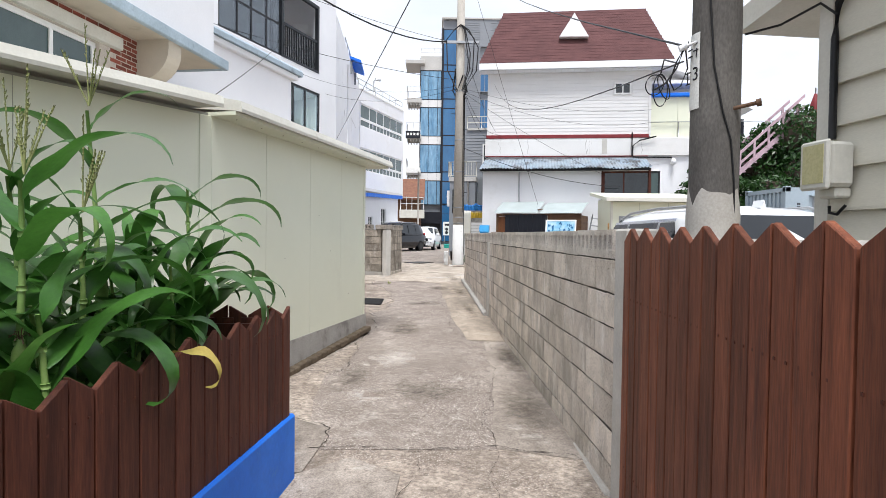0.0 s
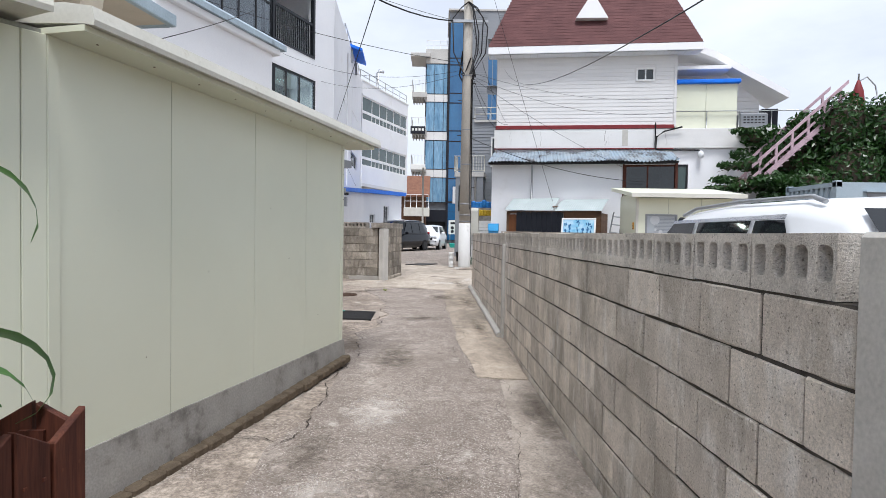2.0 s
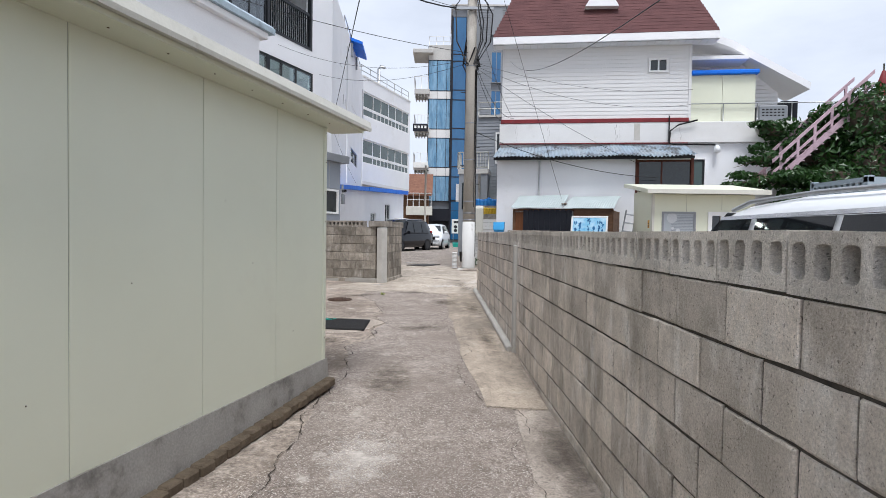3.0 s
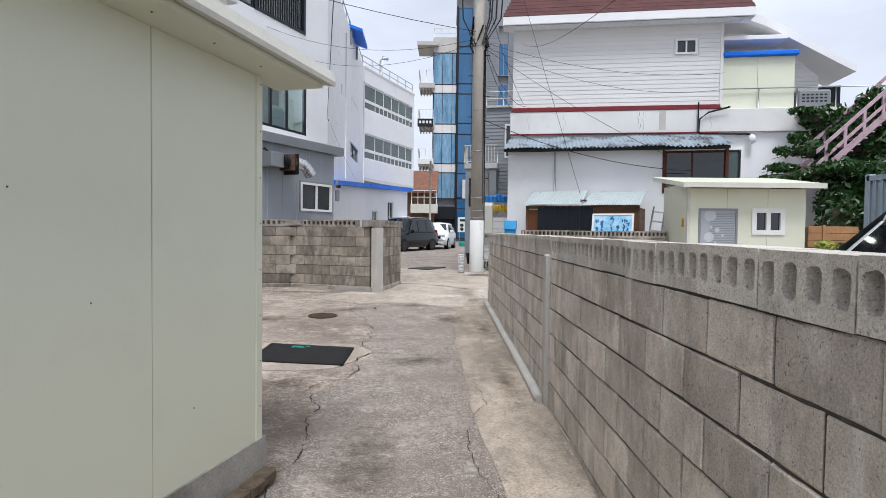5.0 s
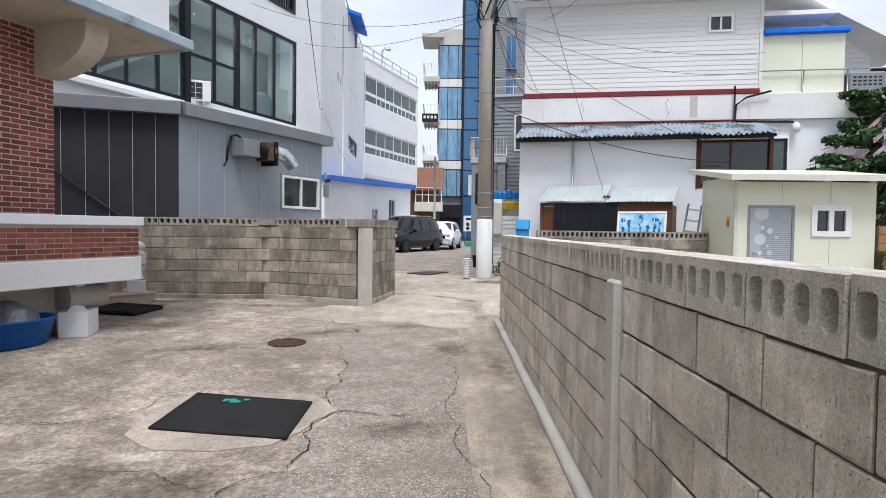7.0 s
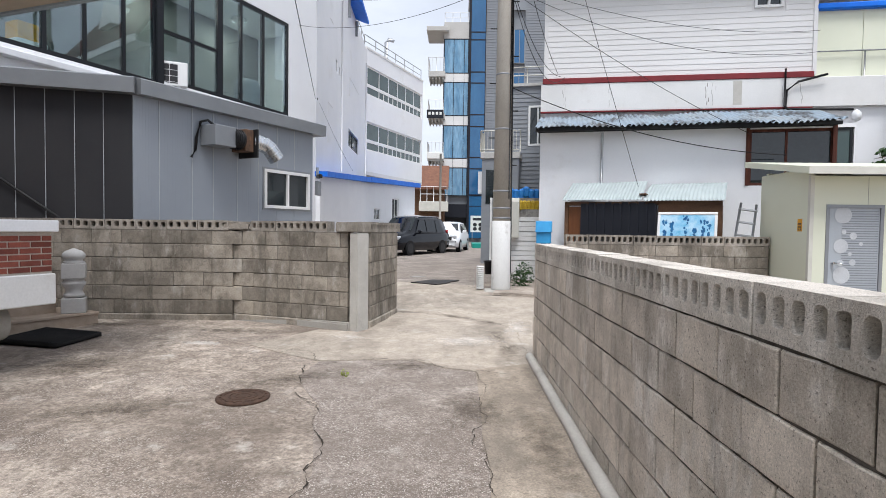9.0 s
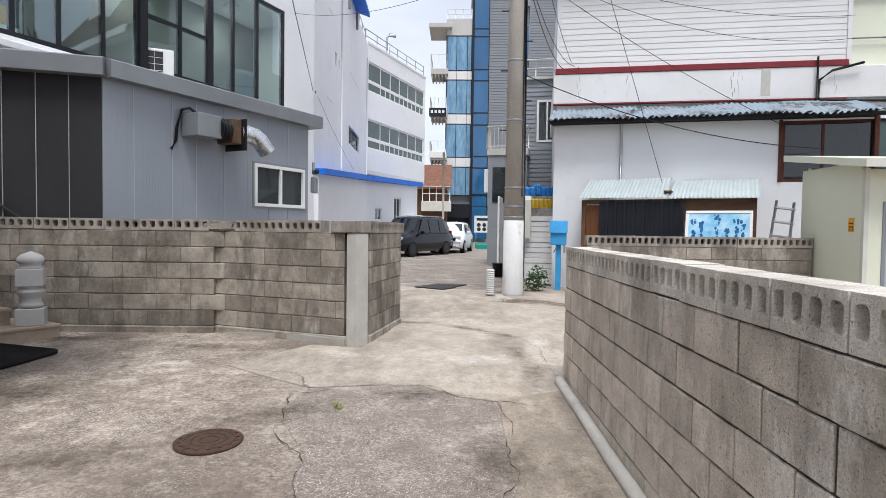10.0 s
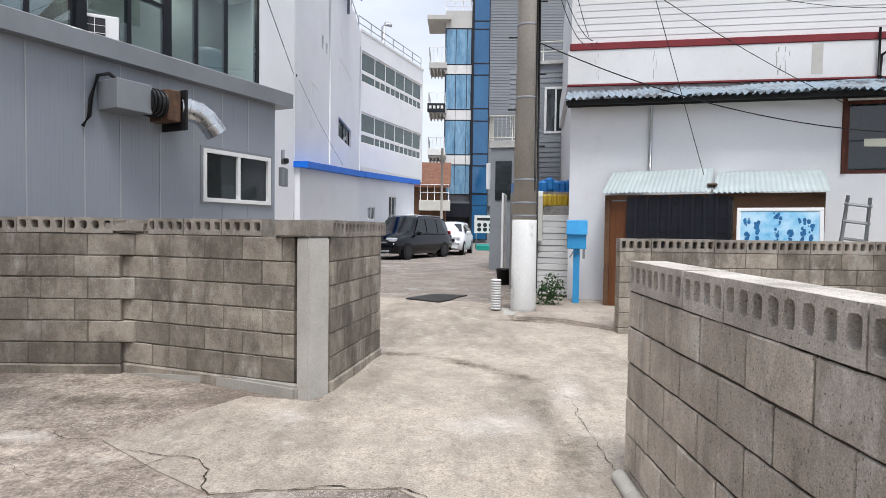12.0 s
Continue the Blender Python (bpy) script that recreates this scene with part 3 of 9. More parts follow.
def tube(bm, pts, r, n=8, r2=None, cap=True):
    """A round bar along a line of points."""
    pts = [Vector(p) for p in pts]
    rings = []
    k = len(pts)
    for i, p in enumerate(pts):
        d = (pts[min(i + 1, k - 1)] - pts[max(i - 1, 0)]).normalized()
        up = Vector((0, 0, 1)) if abs(d.z) < 0.9 else Vector((1, 0, 0))
        a = d.cross(up).normalized()
        b = d.cross(a).normalized()
        rr = r if r2 is None else r + (r2 - r) * i / (k - 1)
        rings.append([bm.verts.new(p + (a * math.cos(2 * math.pi * j / n) + b * math.sin(2 * math.pi * j / n)) * rr) for j in range(n)])
    for q, s in zip(rings, rings[1:]):
        for j in range(n):
            f = bm.faces.new((q[j], q[(j + 1) % n], s[(j + 1) % n], s[j]))
            f.smooth = True
    if cap:
        bm.faces.new(rings[0])
        bm.faces.new(rings[-1][::-1])
    return bm


def lathe(bm, prof, n=20, cx=0, cy=0):
    rings = [[bm.verts.new((cx + r * math.cos(2 * math.pi * j / n), cy + r * math.sin(2 * math.pi * j / n), z)) for j in range(n)] for r, z in prof]
    for q, s in zip(rings, rings[1:]):
        for j in range(n):
            f = bm.faces.new((q[j], q[(j + 1) % n], s[(j + 1) % n], s[j]))
            f.smooth = True
    bm.faces.new(rings[0][::-1])
    bm.faces.new(rings[-1])
    return bm


def corrugated(bm, x0, x1, pitch, amp, y0, z0, y1, z1, thick=0.004, jag=0.0, steps=4, rows=1, curve=0.0):
    """A wavy sheet, waves across x, sloping from (y0, z0) to (y1, z1)."""
    n = int((x1 - x0) / pitch * steps)
    rnd = random.Random(5)
    for side in (0, -thick):
        grid = []
        for r in range(rows + 1):
            t = r / rows
            row = []
            for i in range(n + 1):
                x = x0 + (x1 - x0) * i / n
                w = amp * math.sin(2 * math.pi * (i / steps))
                j = rnd.uniform(-jag, jag) if r == 0 else 0
                row.append(bm.verts.new((x, y0 + (y1 - y0) * t - j, z0 + (z1 - z0) * t + w + side + curve * math.sin(math.pi * t) + noise.noise((x * 0.9, r, 3)) * jag * 1.2)))
            grid.append(row)
        for a, b in zip(grid, grid[1:]):
            for i in range(n):
                f = bm.faces.new((a[i], a[i + 1], b[i + 1], b[i]))
                f.smooth = True
    return bm


def mesh_of(name, bm, material):
    me = bpy.data.meshes.new(name)
    bm.to_mesh(me)
    bm.free()
    for m in (material if isinstance(material, (list, tuple)) else [material]):
        me.materials.append(m)
    return me


def part(name, bm, material, parent=None, label="", at=None):
    """Links a bmesh (or a mesh) as one mesh object under a thing or part."""
    me = bm if isinstance(bm, bpy.types.Mesh) else mesh_of(name, bm, material)
    ob = new(name, me)
    if parent is not None:
        ob.parent = parent
    if at is not None:
        ob.matrix_basis = at
    if label:
        ob["label"] = label
    return ob


def thing(name, at, label, category, group="", kind=""):
    ob = new(name)
    ob.matrix_basis = at
    ob.empty_display_size = 0.1
    return tagged(ob, label, category, group, kind)


def solid(name, bm, material, label, category, group="", kind="", at=None):
    return tagged(part(name, bm, material, None, at=at), label, category, group, kind)


def line_pose(a, b, z=0.0):
    """Local x runs from plan point a to b; local -y is on the right-hand side of that walk."""
    return pose(a[0], a[1], z, 0, 0, math.degrees(math.atan2(b[1] - a[1], b[0] - a[0])))


def dist(a, b):
    return math.hypot(b[0] - a[0], b[1] - a[1])


GY, GZ = (-60, -2, 0, 3, 8, 14, 16, 20, 30, 60, 400), (0, 0, 0, 0.05, 0.18, 0.34, 0.38, 0.42, 0.45, 0.5, 0.6)


def ground_z(x, y):
    return float(np.interp(y, GY, GZ))


# ---- ground ----
def ground_sheet():
    xs = [-1500, -300, -80, -30, -15, -8] + [-6 + 0.5 * i for i in range(25)] + [8, 15, 30, 80, 300, 1500]
    ys = [-1500, -300, -60, -20, -6, -2] + [-1 + 0.5 * i for i in range(50)] + [26, 30, 36, 45, 60, 100, 400, 1500]
    bm = bmesh.new()
    g = [[bm.verts.new((x, y, ground_z(x, y))) for x in xs] for y in ys]
    for a, b in zip(g, g[1:]):
        for i in range(len(xs) - 1):
            bm.faces.new((a[i], a[i + 1], b[i + 1], b[i])).smooth = True
    return solid("ground", bm, M["agg"], "worn grey concrete ground with exposed pale gravel", "ground", kind="structure")


ground_sheet()


def drape(name, outline, material, lift, label, category="pavement", cell=0.35):
    """A thin slab that follows the ground, with a wobbly edge."""
    pts = []
    for i, (x, y) in enumerate(outline):
        x2, y2 = outline[(i + 1) % len(outline)]
        k = max(1, int(math.hypot(x2 - x, y2 - y) / cell))
        for j in range(k):
            px, py = x + (x2 - x) * j / k, y + (y2 - y) * j / k
            pts.append((px + 0.05 * noise.noise((px * 2, py * 2, 1)), py + 0.05 * noise.noise((px * 2, py * 2, 9))))
    bm = bmesh.new()
    hi = [bm.verts.new((x, y, 0)) for x, y in pts]
    f = bm.faces.new(hi)
    bmesh.ops.triangulate(bm, faces=[f], quad_method="BEAUTY", ngon_method="BEAUTY")
    ymin, ymax = min(p[1] for p in pts), max(p[1] for p in pts)
    for yy in GY:
        if ymin < yy < ymax:
            bmesh.ops.bisect_plane(bm, geom=bm.verts[:] + bm.edges[:] + bm.faces[:], plane_co=(0, yy, 0), plane_no=(0, 1, 0))
    r = bmesh.ops.extrude_face_region(bm, geom=bm.faces[:])
    top = {v for v in r["geom"] if isinstance(v, bmesh.types.BMVert)}
    for v in bm.verts:
        v.co.z = ground_z(v.co.x, v.co.y) + (lift if v in top else -0.03)
    bmesh.ops.recalc_face_normals(bm, faces=bm.faces)
    return solid(name, bm, material, label, category, kind="structure")


drape("pavement_lane", [(-0.82, 3.73), (0.43, 3.74), (0.51, 4.63), (0.58, 5.68), (0.66, 7.12), (0.43, 7.22), (0.28, 9.0), (0.19, 11.6), (0.14, 13.69), (-0.12, 13.79), (-0.45, 14.06), (-1.0, 14.01), (-1.41, 13.94), (-1.46, 13.43), (-1.1, 12.64), (-0.84, 11.5), (-0.86, 11.0), (-0.72, 10.6), (-0.85, 10.1), (-0.76, 9.7), (-1.0, 9.2), (-0.86, 8.4), (-0.9, 7.3), (-0.88, 6.04), (-1.05, 5.5), (-0.95, 4.4)], M["lane"], 0.005, "coarse gravelly concrete down the middle of the lane")
drape("pavement_margin", [(0.43, 3.76), (0.98, 3.6), (0.93, 7.12), (0.66, 7.1), (0.58, 5.68), (0.51, 4.63)], M["edge"], 0.007, "stained darker concrete margin beside the block wall")
drape("pavement_strip", [(0.43, 7.22), (0.91, 7.14), (0.77, 14.05), (0.14, 13.75), (0.16, 12.6), (0.19, 11.6), (0.28, 9.0)], M["tan"], 0.009, "tan smooth concrete drain strip beside the block wall")
drape("pavement_apron", [(-2.37, 14.6), (-1.81, 14.2), (-1.41, 13.96), (-1.0, 14.03), (-0.45, 14.08), (-0.12, 13.82), (0.14, 13.71), (0.75, 14.05), (0.9, 14.6), (2.4, 16.6), (2.2, 18.5), (0.6, 19.2), (0.4, 21.0), (-4.2, 22.5), (-4.5, 18.0), (-0.95, 17.0), (-1.2, 15.4), (-1.8, 15.5)], M["pave"], 0.007, "pale poured concrete apron at the lane crossing")
drape("road", [(-4.3, 22.3), (0.4, 21.0), (2.0, 26.0), (2.6, 60.0), (-16.0, 60.0), (-16.0, 46.0), (-3.2, 46.0), (-5.2, 32.0)], M["road"], 0.008, "old worn grey road beyond the crossing", cell=2.0)
drape("pavement_patch", [(-0.95, 2.2), (-0.25, 2.25), (-0.2, 3.35), (-0.52, 3.6), (-0.85, 3.3)], M["edge"], 0.012, "dark patched concrete by the planter")
drape("pavement_patch", [(-1.1, 4.33), (-0.74, 4.1), (-0.74, 3.78), (-0.75, 3.4), (-0.95, 3.35), (-1.2, 3.6)], M["edge"], 0.011, "sunken dark concrete corner beside the planter")
drape("pavement_ring", [(-2.02, 10.1), (-2.05, 10.6), (-1.94, 10.98), (-0.98, 11.0), (-0.74, 10.62), (-0.86, 10.22), (-1.02, 9.98), (-1.35, 9.86), (-1.7, 9.9)], M["skim"], 0.007, "smooth mortar patch round the rubber mat", cell=0.12)


BLOT = {"grime": None, "lime": None}


def blot(x, y, rx, ry, turn=0.0, kind="grime"):
    """One stain on the ground: half axes rx, ry, turned in plan."""
    if BLOT[kind] is None:
        bm = bmesh.new()
        bm.faces.new([bm.verts.new((a, b, 0)) for a, b in ((-1, -1), (1, -1), (1, 1), (-1, 1))])
        BLOT[kind] = mesh_of("ground_stain", bm, M[kind])
    slope = math.degrees(math.atan2(ground_z(x, y + 0.3) - ground_z(x, y - 0.3), 0.6))
    ob = new("ground_stain", BLOT[kind])
    ob.matrix_basis = pose(x, y, ground_z(x, y) + 0.0118, slope) @ pose(0, 0, 0, 0, 0, turn) @ Matrix.Diagonal((rx, ry, 1, 1))
    ob.visible_shadow = False
    return tagged(ob, "dark damp dirt stain on the concrete" if kind == "grime" else "pale cement smear on the concrete", "stain", kind="structure")


for q in ((-0.8, 17.0, 0.5, 0.14, -6), (-0.1, 16.66, 0.5, 0.16, -38), (0.4, 16.2, 0.35, 0.16, -45), (0.46, 15.2, 0.16, 0.6, 4), (0.55, 14.6, 0.2, 0.5, -10),
          (0.85, 6.3, 0.18, 0.9, 2), (0.72, 4.6, 0.25, 0.8, 4), (0.62, 9.6, 0.14, 1.0, 2), (0.55, 12.0, 0.2, 0.9, 2), (-0.2, 10.3, 0.5, 0.3, 10), (-1.35, 9.45, 0.4, 0.28, 15),
          (-1.9, 9.5, 0.5, 0.4, 0), (-2.6, 12.4, 0.6, 0.35, 20), (-1.5, 13.3, 0.7, 0.25, 30), (-3.6, 13.6, 0.8, 0.5, 0), (-2.8, 15.3, 0.8, 0.22, -8), (-4.6, 15.6, 0.9, 0.22, 0), (-0.5, 13.8, 0.45, 0.22, 0),
          (-0.1, 5.0, 0.5, 0.4, 0), (-0.75, 5.4, 0.25, 0.6, 5), (-0.4, 7.9, 0.3, 0.8, 0), (-0.9, 2.9, 0.2, 0.5, 0), (0.1, 12.6, 0.35, 0.5, 0), (0.7, 19.2, 0.4, 0.2, 0)):
    blot(*q)
for q in ((-0.55, 4.9, 0.25, 0.3, 0), (-1.35, 15.1, 0.3, 0.15, -20), (-2.9, 14.6, 0.35, 0.15, -10), (-1.75, 9.75, 0.22, 0.1, 10), (0.75, 15.8, 0.2, 0.7, -8), (0.1, 15.0, 0.6, 0.35, 10), (-0.4, 6.2, 0.3, 0.5, 0)):
    blot(*q, kind="lime")


def crack(points, w=0.012, seed=0):
    """A ragged crack: each stretch broken in half again and again, with a width that comes and goes."""
    rnd = random.Random(seed)
    pts = list(points)
    for k in range(7):
        out = []
        for (x, y), (x2, y2) in zip(pts, pts[1:]):
            out.append((x, y))
            d = math.hypot(x2 - x, y2 - y)
            if d > 0.035:
                out.append(((x + x2) / 2 + rnd.uniform(-0.13, 0.13) * d, (y + y2) / 2 + rnd.uniform(-0.13, 0.13) * d))
        pts = out + [pts[-1]]
    bm = bmesh.new()
    prev = None
    for i, (x, y) in enumerate(pts):
        a, b = pts[max(i - 1, 0)], pts[min(i + 1, len(pts) - 1)]
        d = Vector((b[0] - a[0], b[1] - a[1])).normalized()
        h = w * max(0.12, 0.55 + 0.9 * noise.noise((i * 0.21, seed * 3.3, 0))) * rnd.uniform(0.6, 1.3) * 0.5
        z = ground_z(x, y) + 0.0135
        cur = (bm.verts.new((x - d.y * h, y + d.x * h, z)), bm.verts.new((x + d.y * h, y - d.x * h, z)))
        if prev:
            bm.faces.new((prev[0], prev[1], cur[1], cur[0]))
        prev = cur
    return solid("pavement_crack", bm, M["crack"], "dark jagged crack in the concrete", "crack", kind="structure")


for k, (w, pts) in enumerate((
        (0.012, [(-0.82, 3.73), (-0.28, 3.74), (0.14, 3.74), (0.4, 3.79), (0.69, 3.7), (0.94, 3.64)]),
        (0.012, [(-1.08, 4.33), (-0.74, 4.1), (-0.74, 3.79)]),
        (0.006, [(-0.14, 3.71), (-0.18, 3.1), (-0.2, 1.5)]), (0.005, [(0.43, 3.72), (0.38, 3.11), (0.3, 1.0)]),
        (0.005, [(0.66, 7.12), (0.61, 5.66), (0.51, 4.63), (0.43, 3.74)]),
        (0.010, [(-1.01, 5.54), (-0.91, 5.65), (-0.88, 6.04), (-0.9, 6.72), (-0.91, 7.15), (-0.88, 7.69)]),
        (0.009, [(-1.36, 5.6), (-1.11, 5.65), (-1.02, 5.57)]),
        (0.013, [(-0.99, 7.3), (-0.88, 7.73), (-0.8, 7.94), (-0.86, 8.37), (-0.88, 8.87), (-1.01, 9.15)]),
        (0.013, [(-1.08, 9.33), (-0.95, 9.53), (-0.78, 9.6), (-0.75, 9.91), (-0.85, 10.17), (-0.82, 10.43), (-0.7, 10.61), (-0.53, 10.59), (-0.2, 10.55)]),
        (0.010, [(-0.7, 10.61), (-0.88, 10.93), (-0.84, 11.31), (-0.85, 11.75), (-1.03, 12.23), (-1.1, 12.64), (-1.39, 13.13), (-1.46, 13.43), (-1.5, 13.75), (-1.2, 13.9)]),
        (0.013, [(-3.3, 10.2), (-2.7, 10.25), (-2.27, 10.41), (-2.15, 10.55), (-2.14, 10.85)]),
        (0.007, [(-2.3, 9.65), (-1.75, 9.56), (-1.6, 9.58), (-1.39, 9.47), (-1.2, 9.39)]),
        (0.009, [(0.43, 7.2), (0.67, 7.11), (0.9, 7.12)]),
        (0.007, [(0.41, 7.3), (0.28, 8.68), (0.19, 10.41), (0.19, 11.55), (0.16, 12.61), (0.14, 13.69)]),
        (0.011, [(-2.2, 14.44), (-1.77, 14.39), (-1.52, 14.22), (-1.41, 13.95), (-1.0, 14.02), (-0.45, 14.07), (-0.12, 13.8), (0.14, 13.7), (0.45, 13.6)]),
        (0.008, [(-4.2, 14.2), (-3.0, 14.75), (-2.37, 14.6)]), (0.006, [(-2.9, 14.3), (-2.2, 14.0), (-1.77, 14.39)]),
        (0.014, [(0.05, 22.2), (0.4, 21.6), (0.15, 20.6), (0.45, 20.2)]),
        (0.006, [(0.72, 15.1), (0.76, 14.8), (0.74, 14.32)]), (0.006, [(0.5, 16.1), (0.75, 15.6), (0.71, 15.1)]))):
    crack(pts, w, k)

# rounded mortar gutter at the foot of the block wall
_bm = bmesh.new()
_pts = []
for i in range(60):
    y = 9.05 + i * 0.088
    _pts.append((1.073 - 0.0212 * y - 0.04 + 0.008 * noise.noise((y * 2, 0, 0)), y, ground_z(0, y) + 0.022 + 0.006 * noise.noise((y * 4, 3, 0))))
tube(_bm, _pts, 0.044, 10)
solid("kerb_gutter", _bm, M["cement_l"], "rounded pale mortar fillet along the foot of the wall", "kerb", kind="structure")


# ---- block walls ----
BH, BD, BJ = 0.193, 0.19, 0.010
rnd = random.Random(11)
MESH = {}


def block_mesh(length, height, depth, seed):
    """One block with slightly ragged, rounded arrises."""
    r = random.Random(seed)
    b, hx, hz, hy = 0.005, length - 0.0045, height - BJ / 2, depth / 2
    ring = [(-hy, BJ / 2 + b), (-hy + b, BJ / 2), (hy - b, BJ / 2), (hy, BJ / 2 + b), (hy, hz - b), (hy - b, hz), (-hy + b, hz), (-hy, hz - b)]
    n = max(2, round(length / 0.075))
    xs = [0.0045, 0.0045 + b] + [length * i / n for i in range(1, n)] + [hx - b, hx]
    bm = bmesh.new()
    rows = []
    for i, x in enumerate(xs):
        k = 0.96 if i in (0, len(xs) - 1) else 1.0
        jx = r.uniform(-0.0015, 0.0015)
        rows.append([bm.verts.new((x + jx, y * k + r.uniform(-0.0012, 0.0012), z + r.uniform(-0.0028, 0.0022))) for y, z in ring])
    for a, c in zip(rows, rows[1:]):
        for i in range(8):
            bm.faces.new((a[i], a[(i + 1) % 8], c[(i + 1) % 8], c[i]))
    bm.faces.new(rows[0][::-1])
    bm.faces.new(rows[-1])
    bmesh.ops.recalc_face_normals(bm, faces=bm.faces)
    return bm


def vent_mesh(length, height, depth, holes, seed):
    """A pierced coping block: a row of upright rounded slots right through, ragged at the rims."""
    r = random.Random(seed)
    bm = bmesh.new()
    pitch, z0, z1 = length / holes, height * 0.25, height * 0.82
    hw = pitch * 0.31
    for h in range(holes):
        cx, xa, xb = (h + 0.5) * pitch, h * pitch + (0.003 if h == 0 else 0), (h + 1) * pitch - (0.003 if h == holes - 1 else 0)
        ring, rim = [], []
        c = hw * 0.62
        for sx, sz, a0 in ((-1, -1, 180), (1, -1, 270), (1, 1, 0), (-1, 1, 90)):
            ox, oz = cx + sx * (hw - c), (z0 + c if sz < 0 else z1 - c)
            for q in (0, 45, 90):
                a = radians(a0 + q)
                ring.append((ox + c * math.cos(a), oz + c * math.sin(a)))
            ex, ez = (xa if sx < 0 else xb), (0.0 if sz < 0 else height)
            side, end = (ex, oz), (ox, ez)
            rim += [side, (ex, ez), end] if sx * sz > 0 else [end, (ex, ez), side]
        jit = [(r.uniform(-0.0022, 0.0022), r.uniform(-0.0022, 0.0022)) for _ in ring]
        loops = {}
        for y in (-depth / 2, depth / 2):
            f = 1.0 if y < 0 else -1.0
            inner = [bm.verts.new((x + jx * f, y, z + jz)) for (x, z), (jx, jz) in zip(ring, jit)]
            outer = [bm.verts.new((x, y, z)) for x, z in rim]
            loops[y] = (inner, outer)
            for i in range(12):
                bm.faces.new((inner[i], inner[(i + 1) % 12], outer[(i + 1) % 12], outer[i]))
        (a, ra), (b, rb) = loops[-depth / 2], loops[depth / 2]
        for i in range(12):
            bm.faces.new((a[i], b[i], b[(i + 1) % 12], a[(i + 1) % 12])).smooth = True
            (p, q) = rim[i], rim[(i + 1) % 12]
            flat = p[1] == q[1] and p[1] in (0.0, height)
            end = p[0] == q[0] and ((h == 0 and p[0] == xa) or (h == holes - 1 and p[0] == xb))
            if flat or end:
                bm.faces.new((ra[i], ra[(i + 1) % 12], rb[(i + 1) % 12], rb[i]))
    bmesh.ops.recalc_face_normals(bm, faces=bm.faces)
    return bm


def block_of(key, length, height):
    v = rnd.randrange(3)
    k = (key, round(length, 3), round(height, 3), v)
    if k not in MESH:
        MESH[k] = mesh_of("block", block_mesh(length, height, BD, v * 31 + int(length * 1000)), M[key])
    return MESH[k]


def vent_of(key, length, height):
    v = rnd.randrange(3)
    k = (key, "vent", length, height, v)
    if k not in MESH:
        MESH[k] = mesh_of("vent_block", vent_mesh(length, height, BD, 4, v), M[key])
    return MESH[k]


def block_wall(name, a, b, joint_z, courses, key, label, bl=0.39, first=(0.39, 0.195), bh=BH, vent=(0.39, 0.16), vent_x=(0.0, 0.0), tooth=0.0, back=0.02):
    """A wall of single blocks from plan point a to b; joint_z is the joint under the pierced coping, first the length
    of the first block in the top course and in the next, tooth how far every other course runs past the end."""
    L = dist(a, b)
    w = thing(name, line_pose(a, b) @ pose(0, back, 0), label, "wall", kind="structure")
    zb = joint_z - courses * bh
    gz = min(ground_z(*a), ground_z(*b))
    part("mortar_core", boxes((0.014, L - 0.014, -BD / 2 + 0.009, BD / 2 - 0.009, gz - 0.15, joint_z + 0.004)), M["mortar"] if key == "block" else M["mortar_old"], w)
    if zb > gz - 0.1:
        part("footing", boxes((0.0, L, -BD / 2 - (0.035 if key == "block" else 0.012), BD / 2 + 0.035, gz - 0.2, max(zb, gz + 0.02)), bevel=0.015), M["cement"] if key == "block" else M["block_old"], w, "rough cement footing")
    for c in range(courses):
        z = joint_z - (c + 1) * bh
        end = L + (tooth if c % 2 == 0 else 0.0)
        x, n = 0.0, first[c % 2]
        while x < end - 0.03:
            n = min(n, end - x)
            if end - x - n < 0.05:
                n = end - x
            part("block", block_of(key, n, bh), None, w, at=pose(x, rnd.uniform(-0.003, 0.003), z + rnd.uniform(-0.0015, 0.0015), 0, 0, rnd.uniform(-0.3, 0.3)))
            x += n
            n = bl
    x = vent_x[0]
    while x < L - vent_x[1] - 0.2:
        part("vent_block", vent_of("coping" if key == "block" else "coping_old", *vent), None, w, at=pose(x, rnd.uniform(-0.005, 0.003), joint_z + 0.004 + rnd.uniform(-0.002, 0.003), 0, rnd.uniform(-0.4, 0.4), 0))
        x += vent[0] + 0.002
    return w


def rx(y):
    return 1.073 - 0.0212 * y + BD / 2


def rpost(name, y0, y1, top, extra=0.012):
    xm = rx((y0 + y1) / 2)
    g0 = ground_z(0, y0)
    bm = boxes((xm - BD / 2 - extra, xm + BD / 2 + extra, y0, y1, g0 - 0.1, top), bevel=0.012)
    return solid(name, bm, M["cement_l"], "pale rendered cement post in the block wall", "post", kind="structure")


EAST = "grey cement block wall with a pierced coping of vent blocks"
block_wall("wall_east_1", (rx(8.98), 8.98), (rx(3.12), 3.12), 1.372, 7, "block", EAST, 0.3645, (0.38, 0.2155), vent=(0.364, 0.165), vent_x=(-0.068, 0.0), back=0.0)
block_wall("wall_east_2", (rx(14.28), 14.28), (rx(9.12), 9.12), 1.38, 6, "block", EAST, 0.351, (0.17, 0.335), vent=(0.351, 0.16), back=0.0)
rpost("wall_post_1", 2.92, 3.12, 1.545)
rpost("wall_post_2", 8.98, 9.12, 1.40, 0.03)
